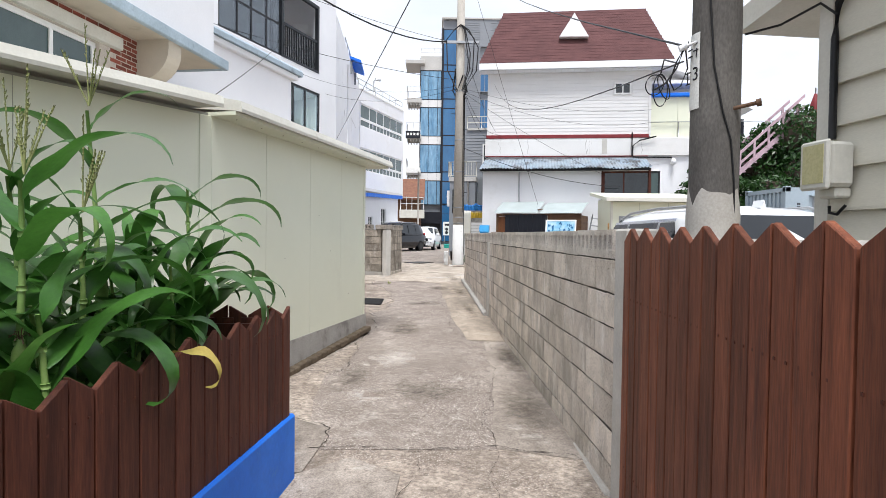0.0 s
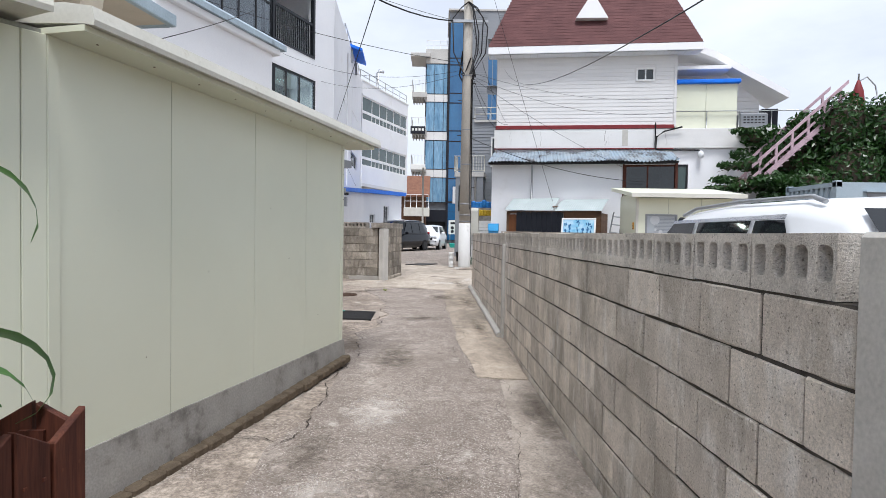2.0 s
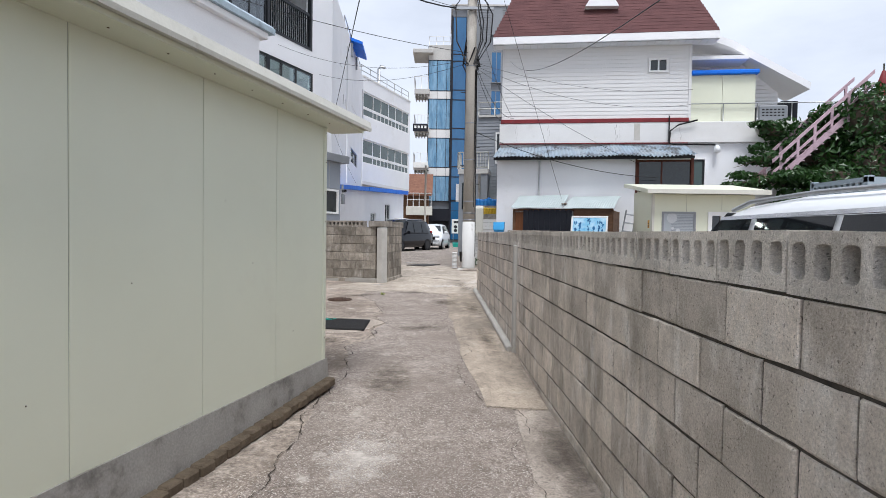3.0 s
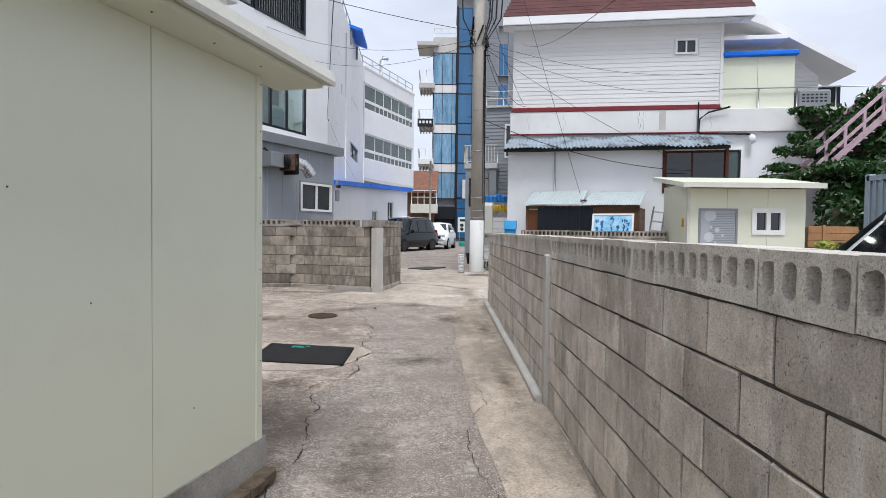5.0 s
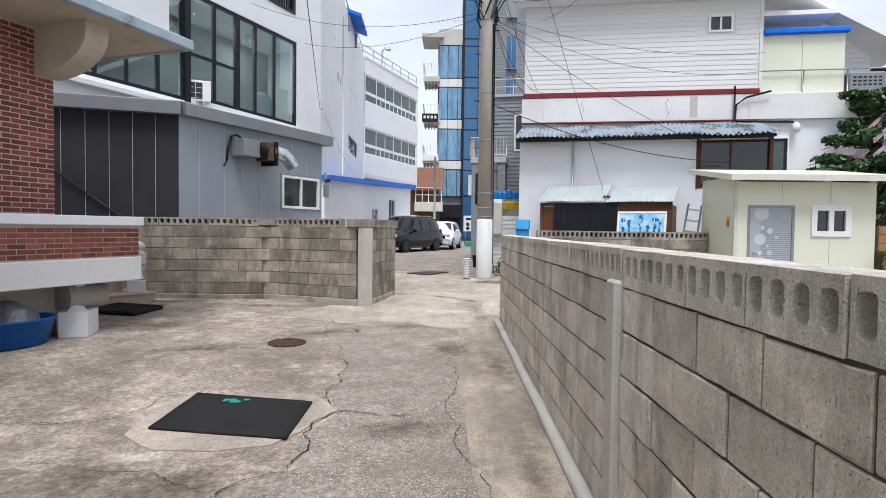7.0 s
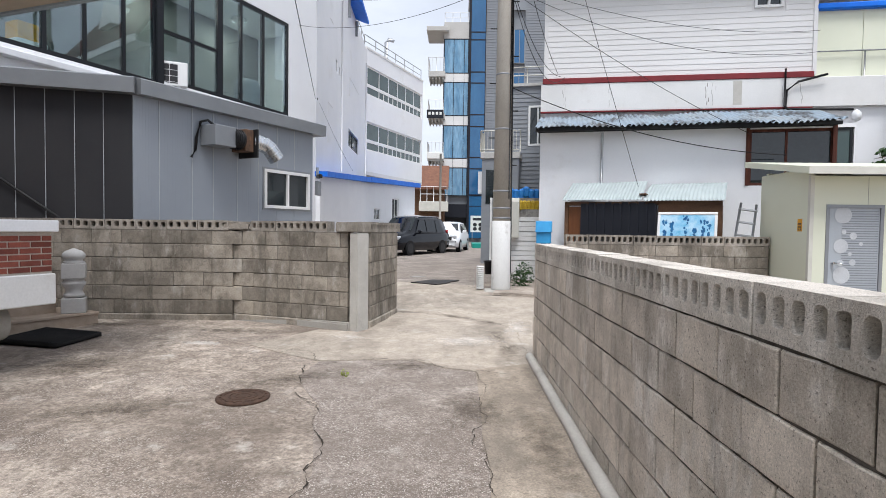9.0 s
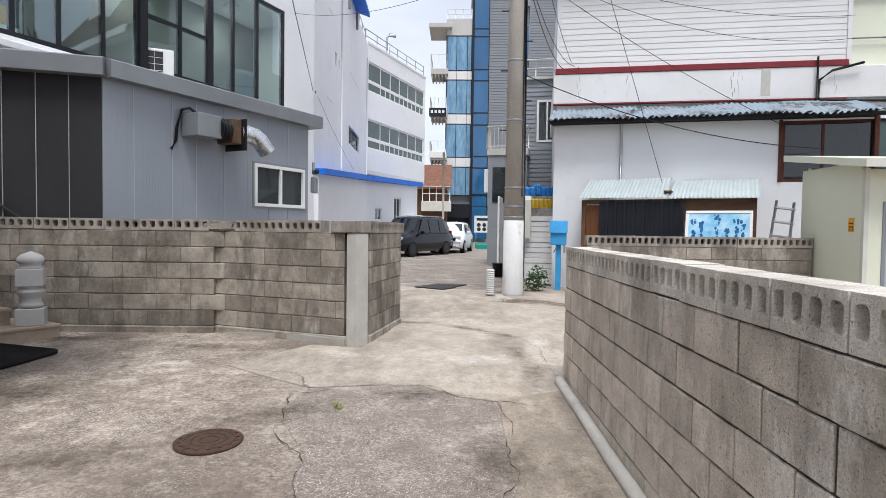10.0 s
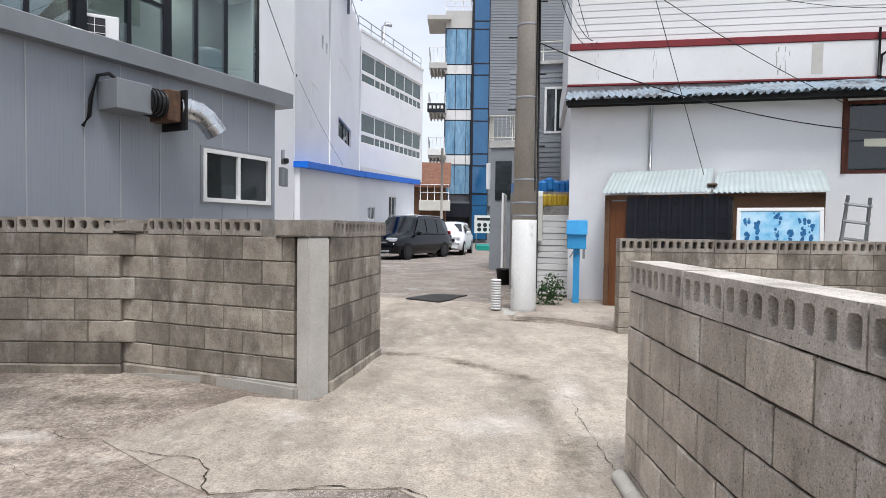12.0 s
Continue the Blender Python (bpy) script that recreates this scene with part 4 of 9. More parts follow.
# west walls at the yard corner
WEST = "weathered brown-grey block wall with pierced coping"
block_wall("wall_west_1", (-3.2, 16.22), (-1.42, 15.63), 1.622, 6, "block_old", WEST, 0.385, (0.217, 0.41), 0.192, (0.40, 0.135), (0.36, 0.15))
block_wall("wall_west_2", (-7.0, 15.97), (-3.15, 16.147), 1.622, 6, "block_old", WEST, 0.41, (0.285, 0.17), 0.193, (0.42, 0.135), tooth=0.12)
block_wall("wall_west_3", (-1.25, 15.68), (-1.04, 17.0), 1.622, 6, "block_old", WEST, 0.37, (0.3, 0.12), 0.192, (0.37, 0.135))
_bm = bmesh.new()
prism(_bm, [(-1.41, 15.50), (-1.3, 15.44), (-1.19, 15.62), (-1.22, 15.76), (-1.40, 15.7)], 0.2, 1.622)
bmesh.ops.bevel(_bm, geom=_bm.edges[:], offset=0.01, segments=2, affect="EDGES")
solid("wall_post_3", _bm, M["cement_l"], "grey rendered cement corner pillar with a stained foot", "pillar", kind="structure")
_bm = bmesh.new()
prism(_bm, [(-1.62, 15.6), (-1.55, 15.55), (-1.3, 15.43), (-1.16, 15.68), (-1.3, 15.78), (-1.58, 15.74)], 1.626, 1.757)
bmesh.ops.bevel(_bm, geom=_bm.edges[:], offset=0.012, segments=2, affect="EDGES")
solid("wall_cap", _bm, M["coping_old"], "broken cement coping lump on the corner pillar", "coping", kind="structure")
_bm = bmesh.new()
prism(_bm, [(-3.3, 16.07), (-3.1, 16.06), (-2.9, 16.04), (-2.86, 16.12), (-3.0, 16.24), (-3.25, 16.22)], 1.622, 1.75)
bmesh.ops.bevel(_bm, geom=_bm.edges[:], offset=0.03, segments=2, affect="EDGES")
for v in _bm.verts:
    v.co += Vector((noise.noise(v.co * 9), noise.noise(v.co * 9 + Vector((5, 0, 0))), noise.noise(v.co * 9 + Vector((0, 5, 0))))) * 0.02
solid("mortar_lump", _bm, M["coping_old"], "rough mortar lump filling the bend of the coping", "coping", kind="structure")
_bm = bmesh.new()
prism(_bm, [(-3.05, 16.06), (-2.2, 15.8), (-1.41, 15.46), (-1.36, 15.56), (-3.0, 16.12)], 0.2, 0.47)
for v in _bm.verts:
    if v.co.z > 0.3 and v.co.x < -2.9:
        v.co.z -= 0.06
bmesh.ops.bevel(_bm, geom=_bm.edges[:], offset=0.02, segments=2, affect="EDGES")
solid("wall_footing", _bm, M["cement"], "sloping grey cement haunch at the foot of the wall", "footing", kind="structure")
block_wall("wall_yard", (1.85, 18.43), (5.36, 18.43), 1.45, 6, "block_old", "grey block wall with pierced coping round the yard")


# ---- building helpers ----
def wall_open(L0, L1, z0, z1, y0, y1, holes=()):
    """A wall slab along x with real openings (x0, x1, z0, z1)."""
    bm = bmesh.new()
    xs = sorted({L0, L1, *[h[0] for h in holes], *[h[1] for h in holes]})
    for a, b in zip(xs, xs[1:]):
        zz = [(z0, z1)]
        for h in holes:
            if h[0] <= a + 1e-6 and h[1] >= b - 1e-6:
                zz = [q for s, e in zz for q in ((s, min(e, h[2])), (max(s, h[3]), e)) if q[1] - q[0] > 1e-5]
        for s, e in zz:
            box(bm, a, b, y0, y1, s, e)
    bmesh.ops.remove_doubles(bm, verts=bm.verts, dist=1e-5)
    return bm


def window(parent, x0, x1, z0, z1, y, cols=(0.5,), rows=(), fw=0.05, fd=0.06, frame_m="frame_w", glass_m="glass_d", name="window", label="", inset=0.02, mull=None):
    """A window: one frame mesh with its mullions, each pane a sub-part. y: the face of the frame."""
    mull = mull or fw * 0.8
    bm = boxes((x0, x0 + fw, y, y + fd, z0, z1), (x1 - fw, x1, y, y + fd, z0, z1), (x0 + fw, x1 - fw, y, y + fd, z0, z0 + fw), (x0 + fw, x1 - fw, y, y + fd, z1 - fw, z1))
    xs = [x0 + fw] + [x0 + (x1 - x0) * c for c in cols] + [x1 - fw]
    zs = [z0 + fw] + [z0 + (z1 - z0) * c for c in rows] + [z1 - fw]
    for x in xs[1:-1]:
        box(bm, x - mull / 2, x + mull / 2, y + 0.003, y + fd, z0 + fw, z1 - fw)
    for z in zs[1:-1]:
        box(bm, x0 + fw, x1 - fw, y + 0.006, y + fd - 0.004, z - mull / 2, z + mull / 2)
    w = part(name, bm, M[frame_m], parent, label)
    for a, b in zip(xs, xs[1:]):
        for c, d in zip(zs, zs[1:]):
            p = part("pane", boxes((a, b, y + inset, y + inset + 0.006, c, d)), M[glass_m], w)
            if glass_m.startswith("pane"):
                p.visible_shadow = False
    return w


def rail(parent, pts, h, posts=0.9, r=0.018, bars=(1.0,), material="galv", name="railing", balusters=0.0, label=""):
    bm = bmesh.new()
    for a, b in zip(pts, pts[1:]):
        a, b = Vector(a), Vector(b)
        for k in bars:
            tube(bm, [a + Vector((0, 0, h * k)), b + Vector((0, 0, h * k))], r, 6)
        n = max(1, round((b - a).length / posts))
        for i in range(n + 1):
            p = a.lerp(b, i / n)
            tube(bm, [p, p + Vector((0, 0, h))], r, 6)
        if balusters:
            n = int((b - a).length / balusters)
            for i in range(1, n):
                p = a.lerp(b, i / n)
                tube(bm, [p + Vector((0, 0, h * 0.1)), p + Vector((0, 0, h))], r * 0.5, 4, cap=False)
    return part(name, bm, M[material], parent, label)


# ---- cream panel shed by the lane ----
SA, SB, SC = (-1.74, 4.47), (-0.94, 7.66), (-3.55, 1.75)
SL = dist(SA, SB)
shed = thing("shed", line_pose(SA, SB), "cream insulated-panel shed with stained cement plinth", "shed")
PZ0, PZ1 = 0.41, 2.40


def shed_panels(parent, breaks, lift=0.0):
    for a, b in zip(breaks, breaks[1:]):
        part("wall_panel", boxes((a + 0.002, b - 0.002, 0.0, 0.07, PZ0, PZ1), bevel=0.002), M["panel"], parent)
    part("panel_core", boxes((breaks[0] + 0.01, breaks[-1] - 0.01, 0.004, 0.066, PZ0 - 0.02, PZ1 + 0.02)), M["seam"], parent)


shed_panels(shed, [0.05, 0.80, 1.69, 2.50, SL - 0.04])
part("corner_trim", boxes((SL - 0.045, SL + 0.012, -0.008, 0.1, PZ0 - 0.02, PZ1), bevel=0.004), M["panel"], shed)
part("corner_trim", boxes((-0.012, 0.052, -0.008, 0.05, PZ0 - 0.02, PZ1), bevel=0.004), M["panel"], shed)
part("gable_panel", boxes((SL - 0.05, SL, 0.1, 2.6, PZ0, PZ1)), M["panel"], shed)
_bm = bmesh.new()
profile(_bm, [(-0.045, -0.05), (-0.03, 0.2), (-0.012, PZ0 + 0.01), (0.2, PZ0 + 0.01), (0.2, -0.05)], -0.03, SL + 0.04)
part("plinth", _bm, M["plinth"], shed, "stained grey cement plinth")
part("plinth_return", boxes((SL - 0.1, SL + 0.03, 0.2, 2.6, -0.05, PZ0)), M["plinth"], shed)
# dirt channel at the foot
_bm = bmesh.new()
for i in range(26):
    x = SL * i / 26 + 0.02
    s = 0.05 + 0.04 * abs(noise.noise((i * 1.3, 0, 0)))
    box(_bm, x, x + SL / 26 - 0.004, -0.05 - s, -0.015, 0.05 + 0.045 * x, 0.12 + 0.045 * x + 0.03 * noise.noise((i, 4, 0)), bevel=0.012)
part("rubble", _bm, M["dirt"], shed, "broken mortar and dirt along the foot")["kind"] = "stuff"
# eaves: sloped fascia, soffit, roof sheet
_bm = bmesh.new()
profile(_bm, [(-0.27, 2.42), (-0.275, 2.445), (-0.26, 2.505), (-0.1, 2.535), (0.6, 2.56), (0.6, 2.50), (-0.22, 2.43)], -0.02, SL + 0.36)
part("fascia", _bm, M["cream_trim"], shed, "weathered cream roof edge")
part("soffit", boxes((-0.02, SL + 0.3, -0.22, 0.08, 2.40, 2.428)), M["panel"], shed)
part("roof_sheet", boxes((-0.3, SL + 0.33, 0.6, 3.2, 2.47, 2.55)), M["cream_trim"], shed)
_bm = bmesh.new()
for x, z in ((0.4, 1.62), (1.15, 1.25), (1.9, 1.7), (2.2, 1.3), (2.75, 0.75), (0.6, 0.8)):
    box(_bm, x - 0.002, x + 0.002, -0.003, 0.004, z - 0.004, z + 0.002)
for i in range(9):
    box(_bm, 0.15 + i * 0.37, 0.158 + i * 0.37, -0.12, -0.112, 2.397, 2.401)
for i in range(8):
    box(_bm, SL - 0.015, SL - 0.009, -0.012, -0.006, 0.6 + 0.25 * i, 0.606 + 0.25 * i)
part("screw_heads", _bm, M["rust"], shed, "rust-stained screw heads")["kind"] = "stuff"
wing = part("shed_wing", boxes((0, dist(SC, SA) - 0.03, 0.004, 0.066, PZ0 - 0.02, PZ1 + 0.02)), M["seam"], None)
wing.matrix_basis = line_pose(SC, SA)
tagged(wing, "cream insulated-panel shed wing behind the corn", "shed")
WL = dist(SC, SA)
for a, b in ((0.1, 1.0), (1.0, 1.95), (1.95, WL - 0.11)):
    part("wall_panel", boxes((a + 0.002, b - 0.002, 0.0, 0.07, PZ0, PZ1), bevel=0.002), M["panel"], wing)
part("corner_trim", boxes((WL - 0.11, WL - 0.01, -0.008, 0.06, PZ0 - 0.02, PZ1), bevel=0.004), M["panel"], wing)
part("plinth", boxes((0.1, WL + 0.02, -0.03, 0.2, -0.05, PZ0)), M["plinth"], wing)
_bm = bmesh.new()
profile(_bm, [(-0.27, 2.42), (-0.275, 2.445), (-0.26, 2.505), (-0.1, 2.535), (0.6, 2.56), (0.6, 2.50), (-0.22, 2.43)], -0.5, WL - 0.09)
part("fascia", _bm, M["cream_trim"], wing)
part("roof_sheet", boxes((-0.3, WL, 0.55, 3.2, 2.46, 2.54)), M["cream_trim"], wing)


# ---- brick houses behind the shed ----
BRICK = mesh_of("brick", boxes((0.007, 0.188, -0.004, 0.04, 0.006, 0.0515), bevel=0.002), M["brick"])
HALF = mesh_of("half_brick", boxes((0.007, 0.0905, -0.004, 0.04, 0.006, 0.0515), bevel=0.002), M["brick"])


def bricks(parent, x0, x1, z0, z1, y, skip=lambda x, z: False, limit=300):
    """Brick courses laid one by one; beyond the limit they join one mesh."""
    n, c, z = 0, 0, z0
    far = bmesh.new()
    while z < z1 - 0.03:
        x = x1 - (0.195 if c % 2 == 0 else 0.0975)
        if c % 2 == 1:
            part("brick", HALF, None, parent, at=pose(x1 - 0.095, y, z))
            n += 1
            x = x1 - 0.0975 - 0.195
        while x > x0 - 0.001:
            if not skip(x + 0.1, z + 0.03):
                if n < limit:
                    part("brick", BRICK, None, parent, at=pose(x, y + rnd.uniform(-0.002, 0.002), z))
                    n += 1
                else:
                    box(far, x + 0.005, x + 0.19, y - 0.008, y + 0.03, z + 0.005, z + 0.052)
            x -= 0.195
        z += 0.0575
        c += 1
    if far.verts:
        s = part("brickwork", far, M["brick"], parent)
        s["kind"] = "stuff"
    else:
        far.free()


def corbel(parent, x, y0, y1, z):
    """A big rounded plaster bracket under the slab."""
    bm = bmesh.new()
    prof = [(y0, z), (y1, z)] + [(y1 + (y0 - y1) * (1 - math.cos(math.pi / 2 * k / 8)), z - 0.12 - 0.42 * math.sin(math.pi / 2 * k / 8)) for k in range(9)]
    profile(bm, prof, x - 0.28, x)
    return part("bracket", bm, M["soffit"], parent, "rounded cream plaster bracket")


# house A
HA = thing("brick_house", line_pose((-3.63, 6.2), (-3.23, 8.86)), "red brick house with white rendered upper storey", "house")
AL = dist((-3.63, 6.2), (-3.23, 8.86))
part("slab", boxes((-4.0, AL, 0.0, 3.2, 4.0, 4.04), bevel=0.01), M["soffit"], HA, "cream concrete overhang")
part("slab_edge", boxes((-4.0, AL + 0.02, -0.03, 0.05, 3.985, 4.13), (AL - 0.06, AL + 0.022, 0.05, 3.2, 3.985, 4.13), bevel=0.012), M["eave"], HA, "worn blue-grey painted slab edge")
part("upper_wall", boxes((-4.0, AL - 0.16, 0.12, 3.2, 4.1, 7.4)), M["white"], HA)
ax1 = AL - 1.0
_h = [(ax1 - 3.2, ax1 - 1.05, 2.9, 3.74)]
part("brick_wall", wall_open(-4.0, ax1, 0.1, 4.0, 0.5, 0.7, _h), M["joint"], HA)
window(HA, *_h[0], 0.55, cols=(0.35, 0.7), fw=0.06, glass_m="glass_g")
part("lintel", boxes((-4.0, ax1 - 0.72, 0.43, 0.51, 3.75, 3.9), (-4.0, ax1 - 0.8, 0.41, 0.53, 2.78, 2.88), bevel=0.006), M["cream_trim"], HA, "cream painted lintel and sill")
bricks(HA, ax1 - 3.4, ax1 + 0.005, 2.6, 3.99, 0.5, skip=lambda x, z: (x < ax1 - 0.85 and 2.76 < z < 3.92), limit=250)
corbel(HA, ax1 - 0.1, 0.52, 0.05, 4.0)

# house B with its raised terrace
HB = thing("brick_house", line_pose((-4.62, 9.4), (-3.22, 13.64)), "red brick house with white upper wall and capped parapet", "house")
BLn = dist((-4.62, 9.4), (-3.22, 13.64))
part("slab", boxes((-0.2, BLn, 0.0, 3.6, 3.84, 3.88), bevel=0.01), M["soffit"], HB)
part("slab_edge", boxes((-0.2, BLn + 0.02, -0.03, 0.05, 3.825, 3.95), (BLn - 0.06, BLn + 0.022, 0.05, 3.6, 3.825, 3.95), bevel=0.012), M["eave"], HB, "worn blue-grey painted slab edge")
part("upper_wall", boxes((-0.2, BLn - 0.25, 0.1, 3.4, 3.94, 5.22)), M["white"], HB)
_bm = bmesh.new()
profile(_bm, [(-0.06, 5.2), (-0.06, 5.3), (0.0, 5.36), (0.5, 5.42), (0.5, 5.2)], -0.2, BLn + 0.02)
part("cap", _bm, M["eave"], HB, "blue-grey metal parapet cap")
part("cap_moulding", boxes((-0.2, BLn - 0.1, 0.0, 0.2, 5.08, 5.2), bevel=0.015), M["white"], HB)
bx1 = BLn - 0.98
part("brick_wall", boxes((-0.2, bx1, 1.1, 1.3, 0.3, 3.84)), M["joint"], HB)
bricks(HB, bx1 - 1.35, bx1 + 0.005, 1.74, 3.83, 1.1, limit=290)
part("gable_wall", boxes((bx1 - 0.2, bx1, 1.3, 3.4, 0.3, 3.84)), M["brick"], HB)
corbel(HB, bx1 + 0.06, 1.1, 0.3, 3.84)

# terrace: slab on a post, brick front, white beam and coping
DA, DB = (-5.15, 9.9), (-3.83, 13.58)
DL = dist(DA, DB)
deck = thing("terrace", line_pose(DA, DB), "raised terrace with brick front and white beam and coping", "terrace")
part("beam", boxes((0, DL, 0, 0.2, 0.93, 1.22), (DL - 0.2, DL, 0.2, 2.4, 0.93, 1.22), bevel=0.01), M["white_old"], deck, "white painted concrete edge beam")
part("brick_front", boxes((0, DL - 0.02, 0.035, 0.2, 1.22, 1.61), (DL - 0.2, DL - 0.035, 0.2, 2.4, 1.22, 1.61)), M["joint"], deck)
part("coping", boxes((0, DL + 0.02, -0.02, 0.24, 1.61, 1.72), (DL - 0.24, DL + 0.02, 0.24, 2.4, 1.61, 1.72), bevel=0.008), M["white"], deck, "white painted coping")
bricks(deck, DL - 2.6, DL - 0.018, 1.235, 1.60, 0.03, limit=120)
for j in range(10):
    for c in range(6):
        if j * 0.195 + (c % 2) * 0.0975 < 2.1:
            part("brick", BRICK, None, deck, at=pose(DL - 0.028, 0.04 + j * 0.195 + (c % 2) * 0.0975, 1.235 + c * 0.0625, 0, 0, 90))
part("deck_slab", boxes((0, DL - 0.2, 0.2, 2.4, 0.98, 1.15)), M["cement"], deck)
part("post", boxes((DL - 0.66, DL - 0.54, 0.3, 0.44, 0.2, 0.95), bevel=0.01), M["white_old"], deck, "stained white post")
# Second box is an unseen end wall, added to keep light out underneath.
part("back_wall", boxes((0, DL, 1.5, 1.6, 0.1, 0.98), (0, 0.1, 0.0, 1.5, 0.1, 0.93)), M["plinth"], deck)
_bm = bmesh.new()
tube(_bm, [(DL - 0.75, 0.42, 0.76), (DL - 0.25, 0.42, 0.76)], 0.17, 14)
part("pipe", _bm, M["cement"], deck, "stub of fat grey pipe under the slab")

# entrance steps and granite newel
stp = thing("entrance_steps", line_pose((-5.55, 14.25), (-4.78, 15.66)), "tan stone entrance steps with a stained riser", "steps")
SLn = dist((-5.55, 14.25), (-4.78, 15.66))
part("step", boxes((-0.4, SLn, 0, 1.6, 0.3, 0.50)), M["step"], stp)
part("tread", boxes((-0.42, SLn + 0.01, -0.02, 1.6, 0.50, 0.535), bevel=0.006), M["step"], stp)
part("step", boxes((-0.4, SLn - 0.35, 0.33, 1.6, 0.535, 0.69)), M["step"], stp)
part("tread", boxes((-0.42, SLn - 0.34, 0.31, 1.6, 0.69, 0.725), bevel=0.006), M["step"], stp)
newel = thing("newel_post", pose(-5.03, 15.56, 0.536, 0, 0, 30) @ Matrix.Diagonal((1.05, 1.05, 0.8, 1)), "carved pale granite newel with an onion finial", "post")
part("base", boxes((-0.13, 0.13, -0.13, 0.13, 0, 0.24), bevel=0.008), M["granite"], newel)
_bm = bmesh.new()
lathe(_bm, [(0.09, 0.24), (0.12, 0.27), (0.11, 0.30), (0.09, 0.34), (0.10, 0.40), (0.13, 0.46), (0.13, 0.49), (0.1, 0.52), (0.12, 0.54), (0.12, 0.555)], 24)
part("baluster", _bm, M["granite"], newel)
part("die", boxes((-0.125, 0.125, -0.125, 0.125, 0.555, 0.80), bevel=0.008), M["granite"], newel)
_bm = bmesh.new()
lathe(_bm, [(0.11, 0.80), (0.115, 0.83), (0.09, 0.845), (0.12, 0.88), (0.128, 0.92), (0.12, 0.96), (0.09, 1.0), (0.04, 1.025), (0.005, 1.045)], 24)
part("finial", _bm, M["granite"], newel)
nw2 = copy_thing(newel, pose(-6.1, 13.9, 0.9, 0, 0, 20))


# ---- grey panel annex ----
GA, GB = (-4.76, 16.45), (-3.05, 19.95)
GL = dist(GA, GB)
ann = thing("grey_annex", line_pose(GA, GB), "grey ribbed metal panel annex with charcoal side", "building")
gw = (2.55, 3.78, 2.03, 2.75)
part("wall_shell", wall_open(0.0, GL, 0.3, 3.6, 0.02, 0.12, [gw]), M["gpanel"], ann)
_br = [0.0, 0.42, 1.0, 1.41, 1.92, 2.41, 2.88, 3.35, GL]
for a, b in zip(_br, _br[1:]):
    hs = [(max(a + 0.006, gw[0]), min(b - 0.006, gw[1]), gw[2], gw[3])] if b > gw[0] and a < gw[1] else []
    part("wall_panel", wall_open(a + 0.006, b - 0.006, 0.3, 3.58, 0.0, 0.02, [h for h in hs if h[1] > h[0]]), M["gpanel"], ann)
_bm = bmesh.new()
for i in range(int(GL / 0.045)):
    x = 0.02 + i * 0.045
    if gw[0] - 0.06 < x < gw[1] + 0.06:
        box(_bm, x, x + 0.005, -0.0008, 0.004, gw[3] + 0.06, 3.58)
    else:
        box(_bm, x, x + 0.005, -0.0008, 0.004, 0.4, 3.58)
part("ribs", _bm, M["gpanel"], ann)
_bm = bmesh.new()
for x in _br[1:-1]:
    z0 = gw[3] + 0.05 if gw[0] < x < gw[1] else 0.4
    box(_bm, x - 0.007, x + 0.007, -0.008, 0.004, z0, 3.58)
part("seams", _bm, M["seam_l"], ann)
window(ann, gw[0], gw[1], gw[2], gw[3], -0.03, cols=(0.5,), fw=0.055, fd=0.1, inset=0.05, label="white sliding window")
part("window_surround", boxes((gw[0] - 0.035, gw[1] + 0.035, -0.012, 0.01, gw[2] - 0.035, gw[2]), (gw[0] - 0.035, gw[1] + 0.035, -0.012, 0.01, gw[3], gw[3] + 0.035), (gw[0] - 0.035, gw[0], -0.012, 0.01, gw[2], gw[3]), (gw[1], gw[1] + 0.035, -0.012, 0.01, gw[2], gw[3])), M["gtrim"], ann)
# Near-black sheet behind the window stands in for the unlit room.
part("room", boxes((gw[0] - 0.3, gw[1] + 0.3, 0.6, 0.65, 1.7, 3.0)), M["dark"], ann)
_bm = bmesh.new()
profile(_bm, [(-0.16, 3.56), (-0.17, 3.77), (-0.1, 3.80), (1.6, 3.95), (1.6, 3.56)], 0.02, GL + 0.22)
part("eave", _bm, M["gtrim"], ann, "grey metal eave flashing")
GC = (-8.6, 15.2)
side = thing("charcoal_annex_side", line_pose(GC, GA), "charcoal vertical panel wall with pale joints", "building")
GS = dist(GC, GA)
part("wall_shell", boxes((0, GS - 0.01, 0.01, 0.12, 0.3, 3.6)), M["gpanel_d"], side)
_bm = bmesh.new()
for i in range(11):
    box(_bm, GS - 0.38 - i * 0.36, GS - 0.373 - i * 0.36, -0.003, 0.01, 0.35, 3.58)
part("seams", _bm, M["seam_l"], side)
_bm = bmesh.new()
profile(_bm, [(-0.16, 3.56), (-0.17, 3.77), (-0.1, 3.80), (1.6, 3.95), (1.6, 3.56)], 0, GS + 0.05)
part("eave", _bm, M["gtrim"], side, "grey metal eave flashing")
_bm = bmesh.new()
tube(_bm, [(GS - 2.6, -0.04, 3.0), (GS - 2.2, -0.04, 2.75), (GS - 1.5, -0.03, 2.2), (GS - 0.9, -0.03, 1.75)], 0.018, 6)
tube(_bm, [(GS - 2.9, -0.04, 3.0), (GS - 2.6, -0.04, 3.0)], 0.025, 6)
part("cable", _bm, M["wire"], side, "black cable along the wall")

